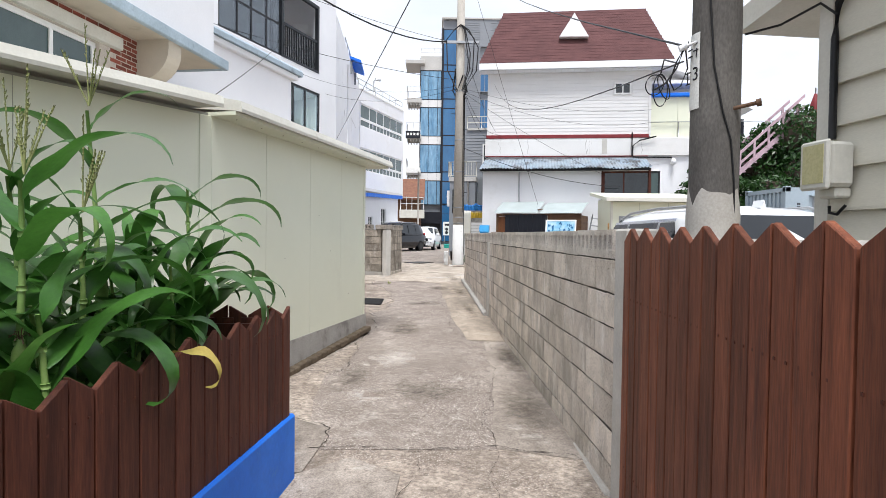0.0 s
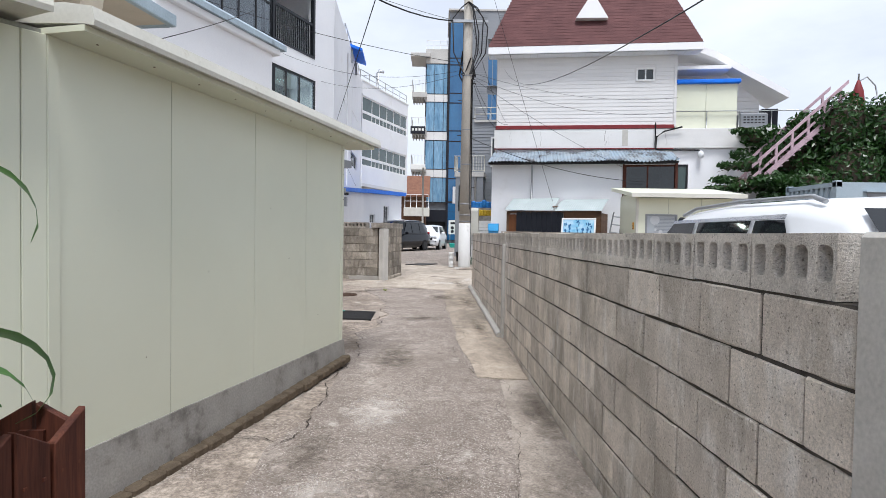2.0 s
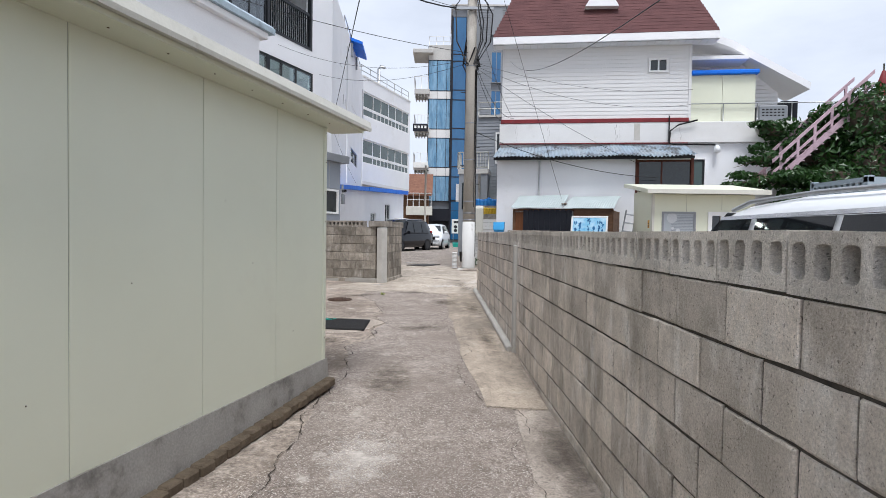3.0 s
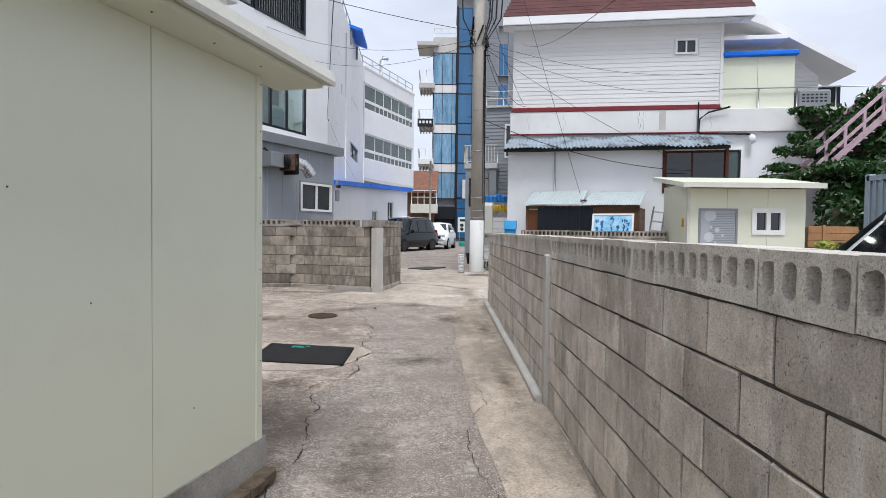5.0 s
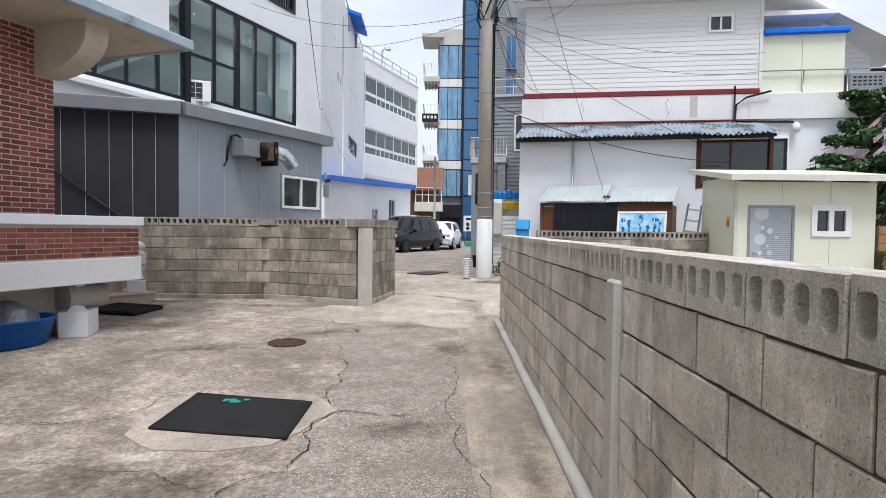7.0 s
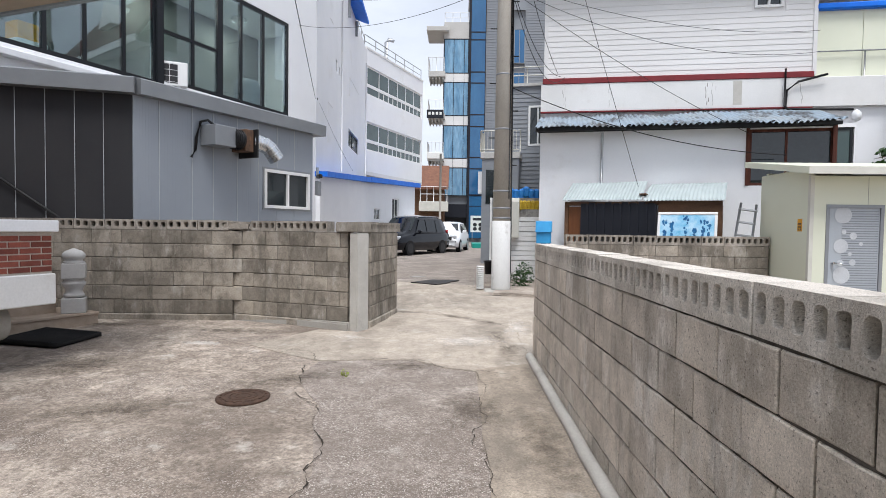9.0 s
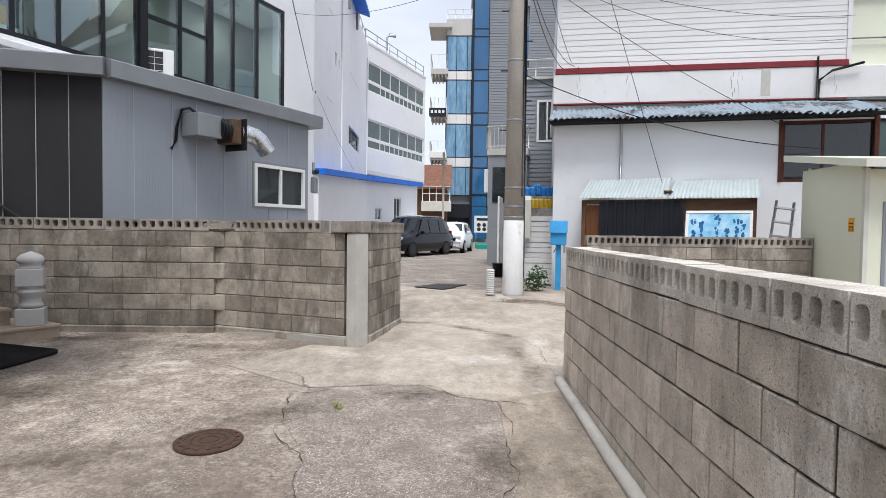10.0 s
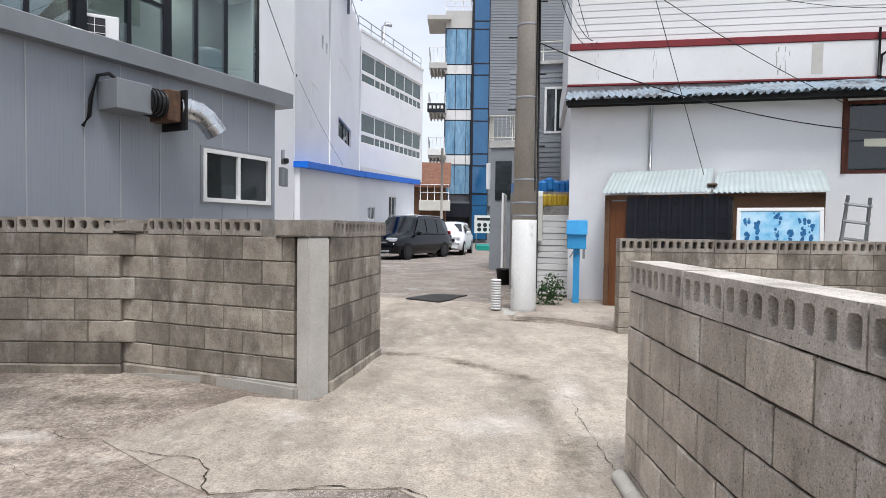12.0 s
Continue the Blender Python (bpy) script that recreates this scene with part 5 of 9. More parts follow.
# exhaust box, fan and duct elbow
exh = thing("exhaust_fan", line_pose(GA, GB) @ pose(-0.36, 0, 0), "galvanised exhaust box with rusty fan and bright duct elbow", "exhaust")
part("box", boxes((1.5, 1.92, -0.38, -0.02, 2.98, 3.31), bevel=0.008), M["gtrim"], exh, "grey galvanised box")
part("label", boxes((1.92, 1.924, -0.27, -0.17, 3.12, 3.18)), M["paper"], exh)
_bm = bmesh.new()
tube(_bm, [(1.9, -0.27, 3.14), (2.1, -0.27, 3.14)], 0.16, 16)
for i in range(4):
    tube(_bm, [(1.91 + i * 0.05, -0.27, 3.14), (1.93 + i * 0.05, -0.27, 3.14)], 0.172, 16)
part("sleeve", _bm, M["black"], exh, "black flexible sleeve")
part("fan_housing", boxes((2.1, 2.28, -0.40, -0.06, 2.95, 3.32), bevel=0.01), M["rust"], exh, "rusty fan housing")
part("fan_flange", boxes((2.3, 2.33, -0.46, -0.02, 2.86, 3.34)), M["black"], exh)
_bm = bmesh.new()
elb = [(2.33, -0.3, 3.14), (2.42, -0.33, 3.14)] + [(2.42 + 0.3 * math.sin(a), -0.33 - 0.12 * math.sin(a), 3.14 - 0.3 * (1 - math.cos(a))) for a in (0.4, 0.75, 1.1)] + [(2.76, -0.46, 2.88)]
tube(_bm, elb, 0.14, 18, cap=False)
part("duct", _bm, M["alu"], exh, "bright jointed duct elbow")
_bm = bmesh.new()
for p, q in zip(elb[1:], elb[2:]):
    tube(_bm, [Vector(p).lerp(Vector(q), 0.0), Vector(p).lerp(Vector(q), 0.06)], 0.145, 18)
part("duct_ring", _bm, M["galv"], exh)
_bm = bmesh.new()
tube(_bm, [(1.72, -0.1, 3.33), (1.58, -0.1, 3.4), (1.48, -0.06, 3.36), (1.42, -0.03, 3.1), (1.4, -0.03, 2.9), (1.33, -0.03, 2.78)], 0.022, 8)
part("hose", _bm, M["black"], exh, "black corrugated hose")
ac = thing("air_conditioner_unit", pose(-6.86, 20.72, 4.8, 0, 0, 28) @ Matrix.Diagonal((1.22, 1.0, 1.2, 1)), "white outdoor air conditioner unit under the black window", "air conditioner")
part("case", boxes((0, 0.62, 0, 0.28, 0, 0.44), bevel=0.012), M["frame_w"], ac)
part("fan_grille", boxes((0.04, 0.46, -0.004, 0.004, 0.04, 0.40)), M["gpanel_d"], ac, "dark fan grille")
_bm = bmesh.new()
for i in range(4):
    box(_bm, 0.04 + i * 0.138, 0.046 + i * 0.138, -0.014, -0.004, 0.04, 0.40)
for i in range(4):
    box(_bm, 0.04, 0.46, -0.012, -0.004, 0.06 + i * 0.11, 0.066 + i * 0.11)
part("guard", _bm, M["frame_w"], ac)
_bm = bmesh.new()
for i in range(8):
    for j in range(2):
        box(_bm, 0.62, 0.624, 0.03 + j * 0.12, 0.12 + j * 0.12, 0.05 + i * 0.044, 0.072 + i * 0.044)
part("louvres", _bm, M["black"], ac)
part("foot", boxes((0.1, 0.14, -0.02, 0.3, -0.14, 0.0), (0.46, 0.5, -0.02, 0.3, -0.14, 0.0)), M["galv"], ac)


# ---- white building with the black-framed windows ----
V0 = (-6.61, 20.76)
_d = Vector((-5.04 + 6.61, 24.71 - 20.76)).normalized()
vb = thing("white_building", pose(*V0, 0, 0, 0, math.degrees(math.atan2(_d.y, _d.x))), "white rendered building with black-framed glazing", "building")
big = (-0.02, 4.32, 4.86, 7.52)
left = (-8.0, -0.1, 4.74, 7.3)
bal = (-1.75, 4.2, 8.35, 11.2)
part("wall", wall_open(-9, 5.6, 0.3, 13.6, 0, 0.25, [big, left, bal]), M["white"], vb)
part("end_wall", boxes((5.35, 5.6, 0.25, 8, 0.3, 13.6)), M["white"], vb)
part("roof_slab", boxes((-9, 5.6, 0.25, 8, 13.2, 13.5)), M["white"], vb)
part("floor_slab", boxes((-9, 5.3, 0.25, 8, 4.4, 4.7), (-9, 5.3, 0.25, 8, 7.6, 8.2)), M["white"], vb)
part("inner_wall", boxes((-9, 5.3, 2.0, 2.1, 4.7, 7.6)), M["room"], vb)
part("inner_wall", boxes((-9, 5.3, 3.6, 3.7, 8.2, 13.2)), M["white"], vb)
window(vb, big[0], 1.72, big[2], big[3], 0.02, cols=(0.52,), rows=(0.42,), fw=0.09, fd=0.1, frame_m="frame_b", glass_m="pane", label="black framed window with transom")
window(vb, 1.72, big[1], big[2], big[3], 0.02, cols=(0.28, 0.60), fw=0.09, fd=0.1, frame_m="frame_b", glass_m="pane", label="tall black framed window")
window(vb, left[0], left[1], left[2], left[3], 0.02, cols=(0.3, 0.5, 0.7, 0.795, 0.9), fw=0.09, fd=0.1, frame_m="frame_b", glass_m="pane", label="long black framed window")
window(vb, bal[0], 1.62, bal[2], bal[3], 0.02, cols=(0.28, 0.5, 0.75), rows=(0.42,), fw=0.08, fd=0.1, frame_m="frame_b", glass_m="pane_d", label="black framed balcony glazing")
part("balcony_frame", boxes((1.62, 1.74, -0.02, 0.12, bal[2], bal[3]), (4.1, 4.22, -0.02, 0.12, bal[2], bal[3]), (1.74, 4.1, -0.02, 0.12, bal[2], bal[2] + 0.1), (1.74, 4.1, -0.02, 0.12, bal[3] - 0.12, bal[3]), (2.6, 2.7, 1.2, 1.3, bal[2], bal[3])), M["frame_b"], vb)
part("balcony_rail", boxes((1.74, 4.1, 0.0, 0.06, 9.62, 9.72)), M["frame_b"], vb, "black balcony top rail")
for i in range(20):
    x = 1.82 + i * 0.118
    part("baluster", boxes((x, x + 0.03, 0.01, 0.05, bal[2] + 0.1, 9.62)), M["frame_b"], vb)
part("corner_post", boxes((-0.14, 0.03, -0.03, 0.11, 4.72, 7.54)), M["frame_b"], vb, "black corner mullion")
part("ledge", boxes((-9, 4.6, -0.18, 0.0, 4.5, 4.62), bevel=0.01), M["white"], vb)
stv = thing("storage_boxes", vb.matrix_basis @ pose(-2.6, 0.6, 4.7), "cardboard boxes and a yellow box behind the window", "boxes")
part("carton", boxes((0, 0.55, 0, 0.4, 0, 0.38), bevel=0.006), M["paper"], stv)
part("carton", boxes((0.02, 0.5, 0.02, 0.38, 0.38, 0.7), bevel=0.006), M["yellow"], stv, "yellow printed carton")
part("carton", boxes((0.7, 1.1, 0.05, 0.4, 0, 0.3), bevel=0.006), M["paper"], stv)
# One such lamp is known; the other two are added to brighten the rooms.
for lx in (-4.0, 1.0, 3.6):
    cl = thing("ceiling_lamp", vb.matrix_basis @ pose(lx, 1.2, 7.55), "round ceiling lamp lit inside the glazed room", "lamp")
    _bm = bmesh.new()
    lathe(_bm, [(0.05, 0.05), (0.2, 0.04), (0.22, 0.0), (0.18, -0.04), (0.02, -0.06)], 18)
    part("shade", _bm, M["foam"], cl)
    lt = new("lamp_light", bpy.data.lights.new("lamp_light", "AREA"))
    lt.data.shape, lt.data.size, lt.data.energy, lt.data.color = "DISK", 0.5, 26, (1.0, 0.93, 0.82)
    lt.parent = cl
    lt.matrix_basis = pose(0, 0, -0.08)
wt = bmesh.new()
lathe(wt, [(0.32, 0), (0.36, 0.3), (0.36, 0.9), (0.3, 1.05), (0.1, 1.12)], 20)
solid("water_tank", wt, M["gpanel"], "grey plastic water tank behind the glass", "tank", at=vb.matrix_basis @ pose(3.5, 0.8, 4.7))

# ---- white three-storey block with window bands ----
WA, WB, WC = (-4.53, 26.0), (-5.25, 39.75), (-2.63, 46.85)
blk = thing("white_block", line_pose(WA, WB), "white rendered three-storey building with window bands", "building")
KL = dist(WA, WB)
hs = [(7.0, 10.4, 5.22, 5.98), (3.6, 3.95, 7.5, 7.95), (4.35, 4.6, 7.55, 7.9)]
# the wall steps: long blind side, slightly lower at its near end
part("side_wall", wall_open(0.0, KL, 0.3, 8.9, 0, 0.25, hs), M["white"], blk)
window(blk, *hs[0], 0.08, cols=(0.5,), fw=0.05, fd=0.06, frame_m="frame_b", glass_m="glass_d")
window(blk, *hs[1], 0.1, cols=(), fw=0.03, fd=0.05, frame_m="frame_w")
window(blk, *hs[2], 0.1, cols=(), fw=0.03, fd=0.05, frame_m="frame_w")
part("upper_side_wall", boxes((0.0, KL, 0.002, 0.25, 8.9, 11.4)), M["white"], blk)
_bm = boxes((7.2, 10.5, -0.012, 0.0, 8.2, 8.22), (7.2, 7.22, -0.012, 0.0, 7.4, 8.2), (2.0, 3.0, -0.012, 0, 6.0, 6.02), (2.0, 2.02, -0.012, 0, 4.6, 6.0), (2.4, 3.0, -0.012, 0, 9.0, 9.02))
part("blind_recess", _bm, M["white_old"], blk)
_bm = bmesh.new()
for x in (4.95, 13.3):
    tube(_bm, [(x, -0.03, 3.9), (x, -0.03, 10.6)], 0.03, 8)
part("drainpipe", _bm, M["white"], blk)
bnd = thing("white_office_block", line_pose(WB, WC), "white rendered front with two bands of green-tinted windows", "building")
NL = dist(WB, WC)
b1, b2 = (0.08, NL - 0.15, 9.02, 10.62), (0.08, NL - 0.15, 5.96, 7.56)
part("wall", wall_open(0, NL, 4.8, 11.5, 0, 0.25, [b1, b2]), M["white"], bnd)
part("parapet", boxes((-0.05, NL + 0.05, -0.03, 0.3, 11.5, 11.62)), M["white_old"], bnd)
part("end_wall", boxes((NL - 0.25, NL, 0.25, 6, 4.8, 11.5)), M["white"], bnd)
part("under_slab", boxes((0, NL, 0, 6, 4.6, 4.8)), M["white_old"], bnd)
for b in (b1, b2):
    window(bnd, b[0], b[1], b[2] + 0.55, b[3], 0.06, cols=(0.2, 0.36, 0.52, 0.68, 0.84), fw=0.09, fd=0.1, glass_m="glass_g", label="white band of tall panes")
    window(bnd, b[0], b[1], b[2], b[2] + 0.55, 0.06, cols=(0.2, 0.28, 0.36, 0.44, 0.52, 0.6, 0.68, 0.76, 0.84, 0.92), fw=0.09, fd=0.1, glass_m="glass_g", label="white band of low panes")
rail(bnd, [(0, 0.15, 11.6), (NL, 0.15, 11.6)], 0.7, 1.2, 0.025, (1.0, 0.5))
rail(blk, [(5, 0.15, 11.4), (KL, 0.15, 11.4)], 0.7, 1.2, 0.025, (1.0, 0.5))
part("roof_core", boxes((0.3, KL - 0.3, 0.3, 4, 8.9, 11.0)), M["white"], blk)
_bm = bmesh.new()
tube(_bm, [(NL * 0.55, 1.0, 11.5), (NL * 0.55, 1.0, 13.2), (NL * 0.55 + 0.1, 0.9, 13.4), (NL * 0.55 + 0.4, 0.7, 13.4)], 0.12, 10)
part("flue", _bm, M["galv"], bnd, "bent galvanised flue pipe")
_bm = bmesh.new()
profile(_bm, [(-0.6, 11.2), (-0.6, 11.35), (1.0, 11.9), (1.0, 11.75)], 6.5, 9.2)
part("blue_canopy", _bm, M["blue"], blk, "bright blue rooftop canopy")
part("canopy_post", boxes((6.6, 6.7, -0.1, 0.0, 10.6, 11.3), (9.0, 9.1, -0.1, 0.0, 10.6, 11.3)), M["gtrim"], blk)
# annex with the blue eave strip
NA, NB, NC = (-4.4, 26.05), (-4.25, 33.9), (-2.75, 42.6)
low = thing("low_white_annex", line_pose(NA, NB), "low white rendered annex with a sloping blue metal eave", "building")
QL = dist(NA, NB)
_bm = bmesh.new()
front(_bm, [(0, 0.3), (QL, 0.3), (QL, 3.75), (0, 3.28)], 0, 0.25)
part("wall", _bm, M["white"], low)
_bm = bmesh.new()
front(_bm, [(-0.1, 3.26), (QL + 0.05, 3.73), (QL + 0.05, 3.95), (-0.1, 3.42)], -0.25, 0.3)
part("eave_strip", _bm, M["blue"], low, "bright blue metal eave strip")
low2 = thing("low_white_annex", line_pose(NB, NC), "low white annex wall with two small windows and a door canopy", "building")
ML = dist(NB, NC)
hs2 = [(1.1, 2.1, 2.05, 2.6), (4.1, 5.3, 1.9, 3.25)]
part("wall", wall_open(0, ML, 0.3, 3.74, 0, 0.25, hs2), M["white"], low2)
_bm = bmesh.new()
front(_bm, [(0, 3.74), (ML, 3.74), (ML, 4.2)], 0, 0.25)
part("wall_top", _bm, M["white"], low2)
window(low2, *hs2[0], 0.05, cols=(0.5,), fw=0.05)
window(low2, *hs2[1], 0.05, cols=(0.5,), fw=0.06)
_bm = bmesh.new()
front(_bm, [(-0.05, 3.73), (ML + 0.3, 4.15), (ML + 0.3, 4.4), (-0.05, 3.95)], -0.28, 0.4)
part("eave_strip", _bm, M["blue"], low2, "bright blue metal eave strip")
part("door_canopy", boxes((6.4, 9.4, -0.6, 0.0, 2.3, 2.42), bevel=0.02), M["white_old"], low2)
part("end_wall", boxes((ML - 0.1, ML, 0.25, 4, 0.3, 4.2)), M["white"], low2)


# ---- red-roofed house ----
RA, RB = (2.13, 23.2), (8.43, 22.33)
RL = dist(RA, RB)
red = thing("red_roof_house", line_pose(RA, RB), "white sided house with maroon shingle roof and cracked white base band", "house")
rw = (4.97, 5.62, 7.14, 7.62)
part("wall_core", wall_open(0.02, RL - 0.02, 5.5, 8.1, 0.03, 0.3, [rw]), M["siding"], red)
bd = 0.136
zb, n = 5.56, 0
while zb < 8.05:
    spans = [(0.02, RL - 0.02)] if not (rw[2] - bd < zb < rw[3]) else [(0.02, rw[0] - 0.05), (rw[1] + 0.05, RL - 0.02)]
    for a, b in spans:
        bm = bmesh.new()
        profile(bm, [(0.01, zb), (0.008, zb + 0.01), (0.017, zb + bd), (0.04, zb + bd), (0.04, zb)], a, b)
        part("siding_board", bm, M["siding"], red)
    zb += bd
part("corner_board", boxes((-0.03, 0.06, -0.015, 0.3, 5.5, 8.1)), M["siding"], red)
part("corner_board", boxes((RL - 0.06, RL + 0.03, -0.015, 0.3, 5.5, 8.1)), M["siding"], red)
part("side_wall", boxes((RL - 0.3, RL, 0.3, 6, 4.7, 8.1), (0, 0.3, 0.3, 6, 0.4, 8.1)), M["siding"], red)
window(red, *rw, -0.02, cols=(0.5,), fw=0.06, fd=0.12, inset=0.06, label="small white sliding window")
# Unlit room painted as a near-black sheet behind the panes.
part("unlit_room_board", boxes((rw[0] - 0.2, rw[1] + 0.2, 0.5, 0.55, 7.0, 7.8)), M["dark"], red)
# eave box and main roof
part("eave", boxes((-0.36, RL + 0.75, -0.5, 0.1, 8.06, 8.10), (-0.36, RL + 0.75, -0.5, -0.44, 8.06, 8.34), bevel=0.008), M["white"], red, "white boxed eave")
_bm = bmesh.new()
for i in range(30):
    box(_bm, -0.3 + i * 0.245, -0.29 + i * 0.245, -0.43, 0.0, 8.052, 8.06)
part("soffit_strips", _bm, M["white_old"], red)
_bm = bmesh.new()
y0, z0, y1, z1 = -0.5, 8.34, 1.5, 11.05
c = [(-0.36, y0, z0), (RL + 0.75, y0, z0), (RL + 0.05, y1, z1), (0.55, y1, z1)]
d = [(x, y + 0.1, z - 0.08) for x, y, z in c]
va, vc = [_bm.verts.new(p) for p in c], [_bm.verts.new(p) for p in d]
_bm.faces.new(va)
_bm.faces.new(vc[::-1])
for i in range(4):
    _bm.faces.new((va[i], vc[i], vc[(i + 1) % 4], va[(i + 1) % 4]))
part("roof", _bm, M["roof"], red, "maroon asphalt shingle roof slope")
_bm = bmesh.new()
nrow = 18
for i in range(nrow):
    t0, t1 = i / nrow, (i + 1) / nrow
    xa, xb = -0.36 + 0.91 * t0, RL + 0.75 - 0.7 * t0
    ya, za, yb, zb2 = y0 + (y1 - y0) * t0, z0 + (z1 - z0) * t0, y0 + (y1 - y0) * t1, z0 + (z1 - z0) * t1
    x = xa - rnd.uniform(0, 0.3)
    while x < xb:
        w = rnd.uniform(0.28, 0.36)
        a, b = max(x, xa + 0.01), min(x + w, xb - 0.01)
        if b - a > 0.04:
            h = 0.006 + rnd.uniform(0, 0.005)
            q = [_bm.verts.new(p) for p in ((a, ya - h, za + h * 0.6), (b - 0.006, ya - h, za + h * 0.6), (b - 0.006, yb - 0.003, zb2 + 0.002), (a, yb - 0.003, zb2 + 0.002))]
            _bm.faces.new(q)
            e = [_bm.verts.new(p) for p in ((a, ya, za), (b - 0.006, ya, za))]
            _bm.faces.new((q[1], q[0], e[0], e[1]))
        x += w
sh = part("shingles", _bm, M["roof"], red)
sh["kind"] = "stuff"
part("roof_side", boxes((0.62, RL + 0.0, 1.5, 6, 8.1, 11.0)), M["siding"], red)
_bm = bmesh.new()
front(_bm, [(2.8, 9.5), (3.95, 9.47), (3.38, 10.42)], 0.05, 1.2)
part("dormer", _bm, M["white"], red, "small white triangular roof vent")
# ledge band
part("red_strip", boxes((-0.06, RL - 0.05, -0.1, 0.02, 5.42, 5.56), bevel=0.01), M["red"], red, "dark red painted strip")
part("band", boxes((-0.1, RL + 4.6, -0.08, 0.3, 4.72, 5.42), bevel=0.01), M["white_old"], red, "cracked white concrete band")
part("band_end", boxes((-0.098, 0.2, 0.3, 5, 4.72, 5.42)), M["white_old"], red)
part("red_line", boxes((-0.1, 6.3, -0.1, 0.0, 4.69, 4.718)), M["red"], red)
part("lower_wall", boxes((0, RL + 6.5, 0.05, 0.35, 0.4, 4.72)), M["white"], red)
_bm = bmesh.new()
for i, (x, w) in enumerate(((1.6, 0.012), (3.9, 0.02), (4.05, 0.008), (0.5, 0.01), (6.0, 0.01))):
    z = 5.35
    for k in range(6):
        box(_bm, x + 0.13 * noise.noise((i * 3.1, k * 0.6, 0)), x + w * 0.7 + 0.13 * noise.noise((i * 3.1, k * 0.6, 0)), -0.0835, -0.08, z - 0.1, z)
        z -= 0.09
part("crack", _bm, M["plinth"], red, "hairline cracks in the band")
part("repair_patch", boxes((4.52, 4.72, -0.0835, -0.08, 4.8, 5.38)), M["cement_l"], red)
_bm = bmesh.new()
tube(_bm, [(RL + 0.2, -0.2, 5.45), (5.95, -0.16, 5.3), (5.7, -0.14, 5.1), (5.68, -0.14, 4.72), (5.72, -0.16, 4.66), (7.2, -0.05, 4.64)], 0.03, 6)
tube(_bm, [(5.66, -0.15, 5.62), (5.66, -0.15, 4.72)], 0.022, 6)
part("conduit", _bm, M["wire"], red, "black conduit on the band")
_bm = bmesh.new()
lathe(_bm, [(0.02, 4.62), (0.05, 4.6), (0.1, 4.54), (0.11, 4.46), (0.09, 4.38), (0.03, 4.34)], 14, RL + 0.88, -0.12)
part("globe_lamp", _bm, M["foam"], red, "white globe wall lamp")
# cream sun-room panel, blue cap and second gable
part("sunroom_panel", boxes((RL + 0.02, RL + 1.06, 0.1, 0.3, 5.42, 7.02)), M["panel"], red, "cream panel wall")
part("sunroom_panel", boxes((RL + 1.07, RL + 2.12, 0.1, 0.3, 5.42, 7.02)), M["panel"], red, "cream panel wall")
part("blue_cap", boxes((RL + 0.02, RL + 2.2, -0.05, 0.4, 7.02, 7.17), bevel=0.03), M["blue"], red, "blue metal cap")
_bm = bmesh.new()
front(_bm, [(RL, 5.42), (RL + 3.2, 5.42), (RL + 3.2, 6.6), (RL + 1.6, 7.95), (RL, 8.1)], 1.0, 1.2)
part("gable_wall", _bm, M["siding"], red)
_bm = bmesh.new()
for i in range(16):
    z = 5.5 + i * 0.136
    if z < 7.3:
        xb = RL + min(3.18, 1.6 + (7.95 - z - 0.14) * 1.18)
        profile(_bm, [(0.97, z), (0.97, z + 0.012), (0.99, z + 0.134), (1.0, z + 0.134), (1.0, z)], RL + 2.1, xb)
part("gable_siding", _bm, M["siding"], red)
_bm = bmesh.new()
front(_bm, [(RL - 0.1, 8.62), (RL + 1.4, 8.02), (RL + 3.95, 6.55), (RL + 3.98, 6.78), (RL + 1.5, 8.24), (RL - 0.1, 8.84)], 0.35, 2.2)
part("gable_eave", _bm, M["white"], red, "white gable eave")
part("flat_eave", boxes((RL + 0.0, RL + 1.9, 0.1, 1.5, 7.55, 7.68), bevel=0.01), M["white"], red)
part("dark_shutter", boxes((RL + 3.4, RL + 3.95, 1.2, 1.5, 5.42, 6.35)), M["tile_b"], red)
rail(red, [(RL + 0.0, 0.02, 5.42), (RL + 6.5, 0.02, 5.42)], 0.62, 1.05, 0.018, (1.0,))
crate = thing("pet_crate", red.matrix_basis @ pose(RL + 2.25, 0.15, 5.421), "grey plastic pet carrier on the terrace", "crate")
part("shell", boxes((0, 0.95, 0, 0.55, 0, 0.58), bevel=0.05), M["gtrim"], crate)
_bm = bmesh.new()
for i in range(6):
    for j in range(3):
        box(_bm, 0.12 + i * 0.125, 0.2 + i * 0.125, -0.003, 0.01, 0.2 + j * 0.1, 0.245 + j * 0.1)
part("slots", _bm, M["black"], crate)
part("terrace_floor", boxes((0, RL + 8.5, 0.35, 6, 5.2, 5.4)), M["cement"], red)

# ground-floor lean-to with tin roof and brown window
LA, LB = (1.82, 21.63), (8.12, 20.36)
LL = dist(LA, LB)
lean = thing("white_lean_to", line_pose(LA, LB), "white rendered lean-to under a rusted blue tin roof", "lean-to")
lw = (4.42, 6.05, 2.7, 3.9)
lw2 = (6.05, 6.4, 2.9, 3.85)
part("wall", wall_open(0, LL, 0.35, 3.98, 0, 0.2, [(4.42, 6.4, 2.7, 3.9)]), M["white"], lean)
part("end_wall", boxes((0, 0.2, 0.2, 1.8, 0.35, 3.98), (LL - 0.2, LL, 0.2, 2.0, 0.35, 3.98)), M["white"], lean)
window(lean, *lw, 0.03, cols=(0.45,), fw=0.06, fd=0.1, frame_m="wood_d", glass_m="glass_d", label="dark brown wooden window")
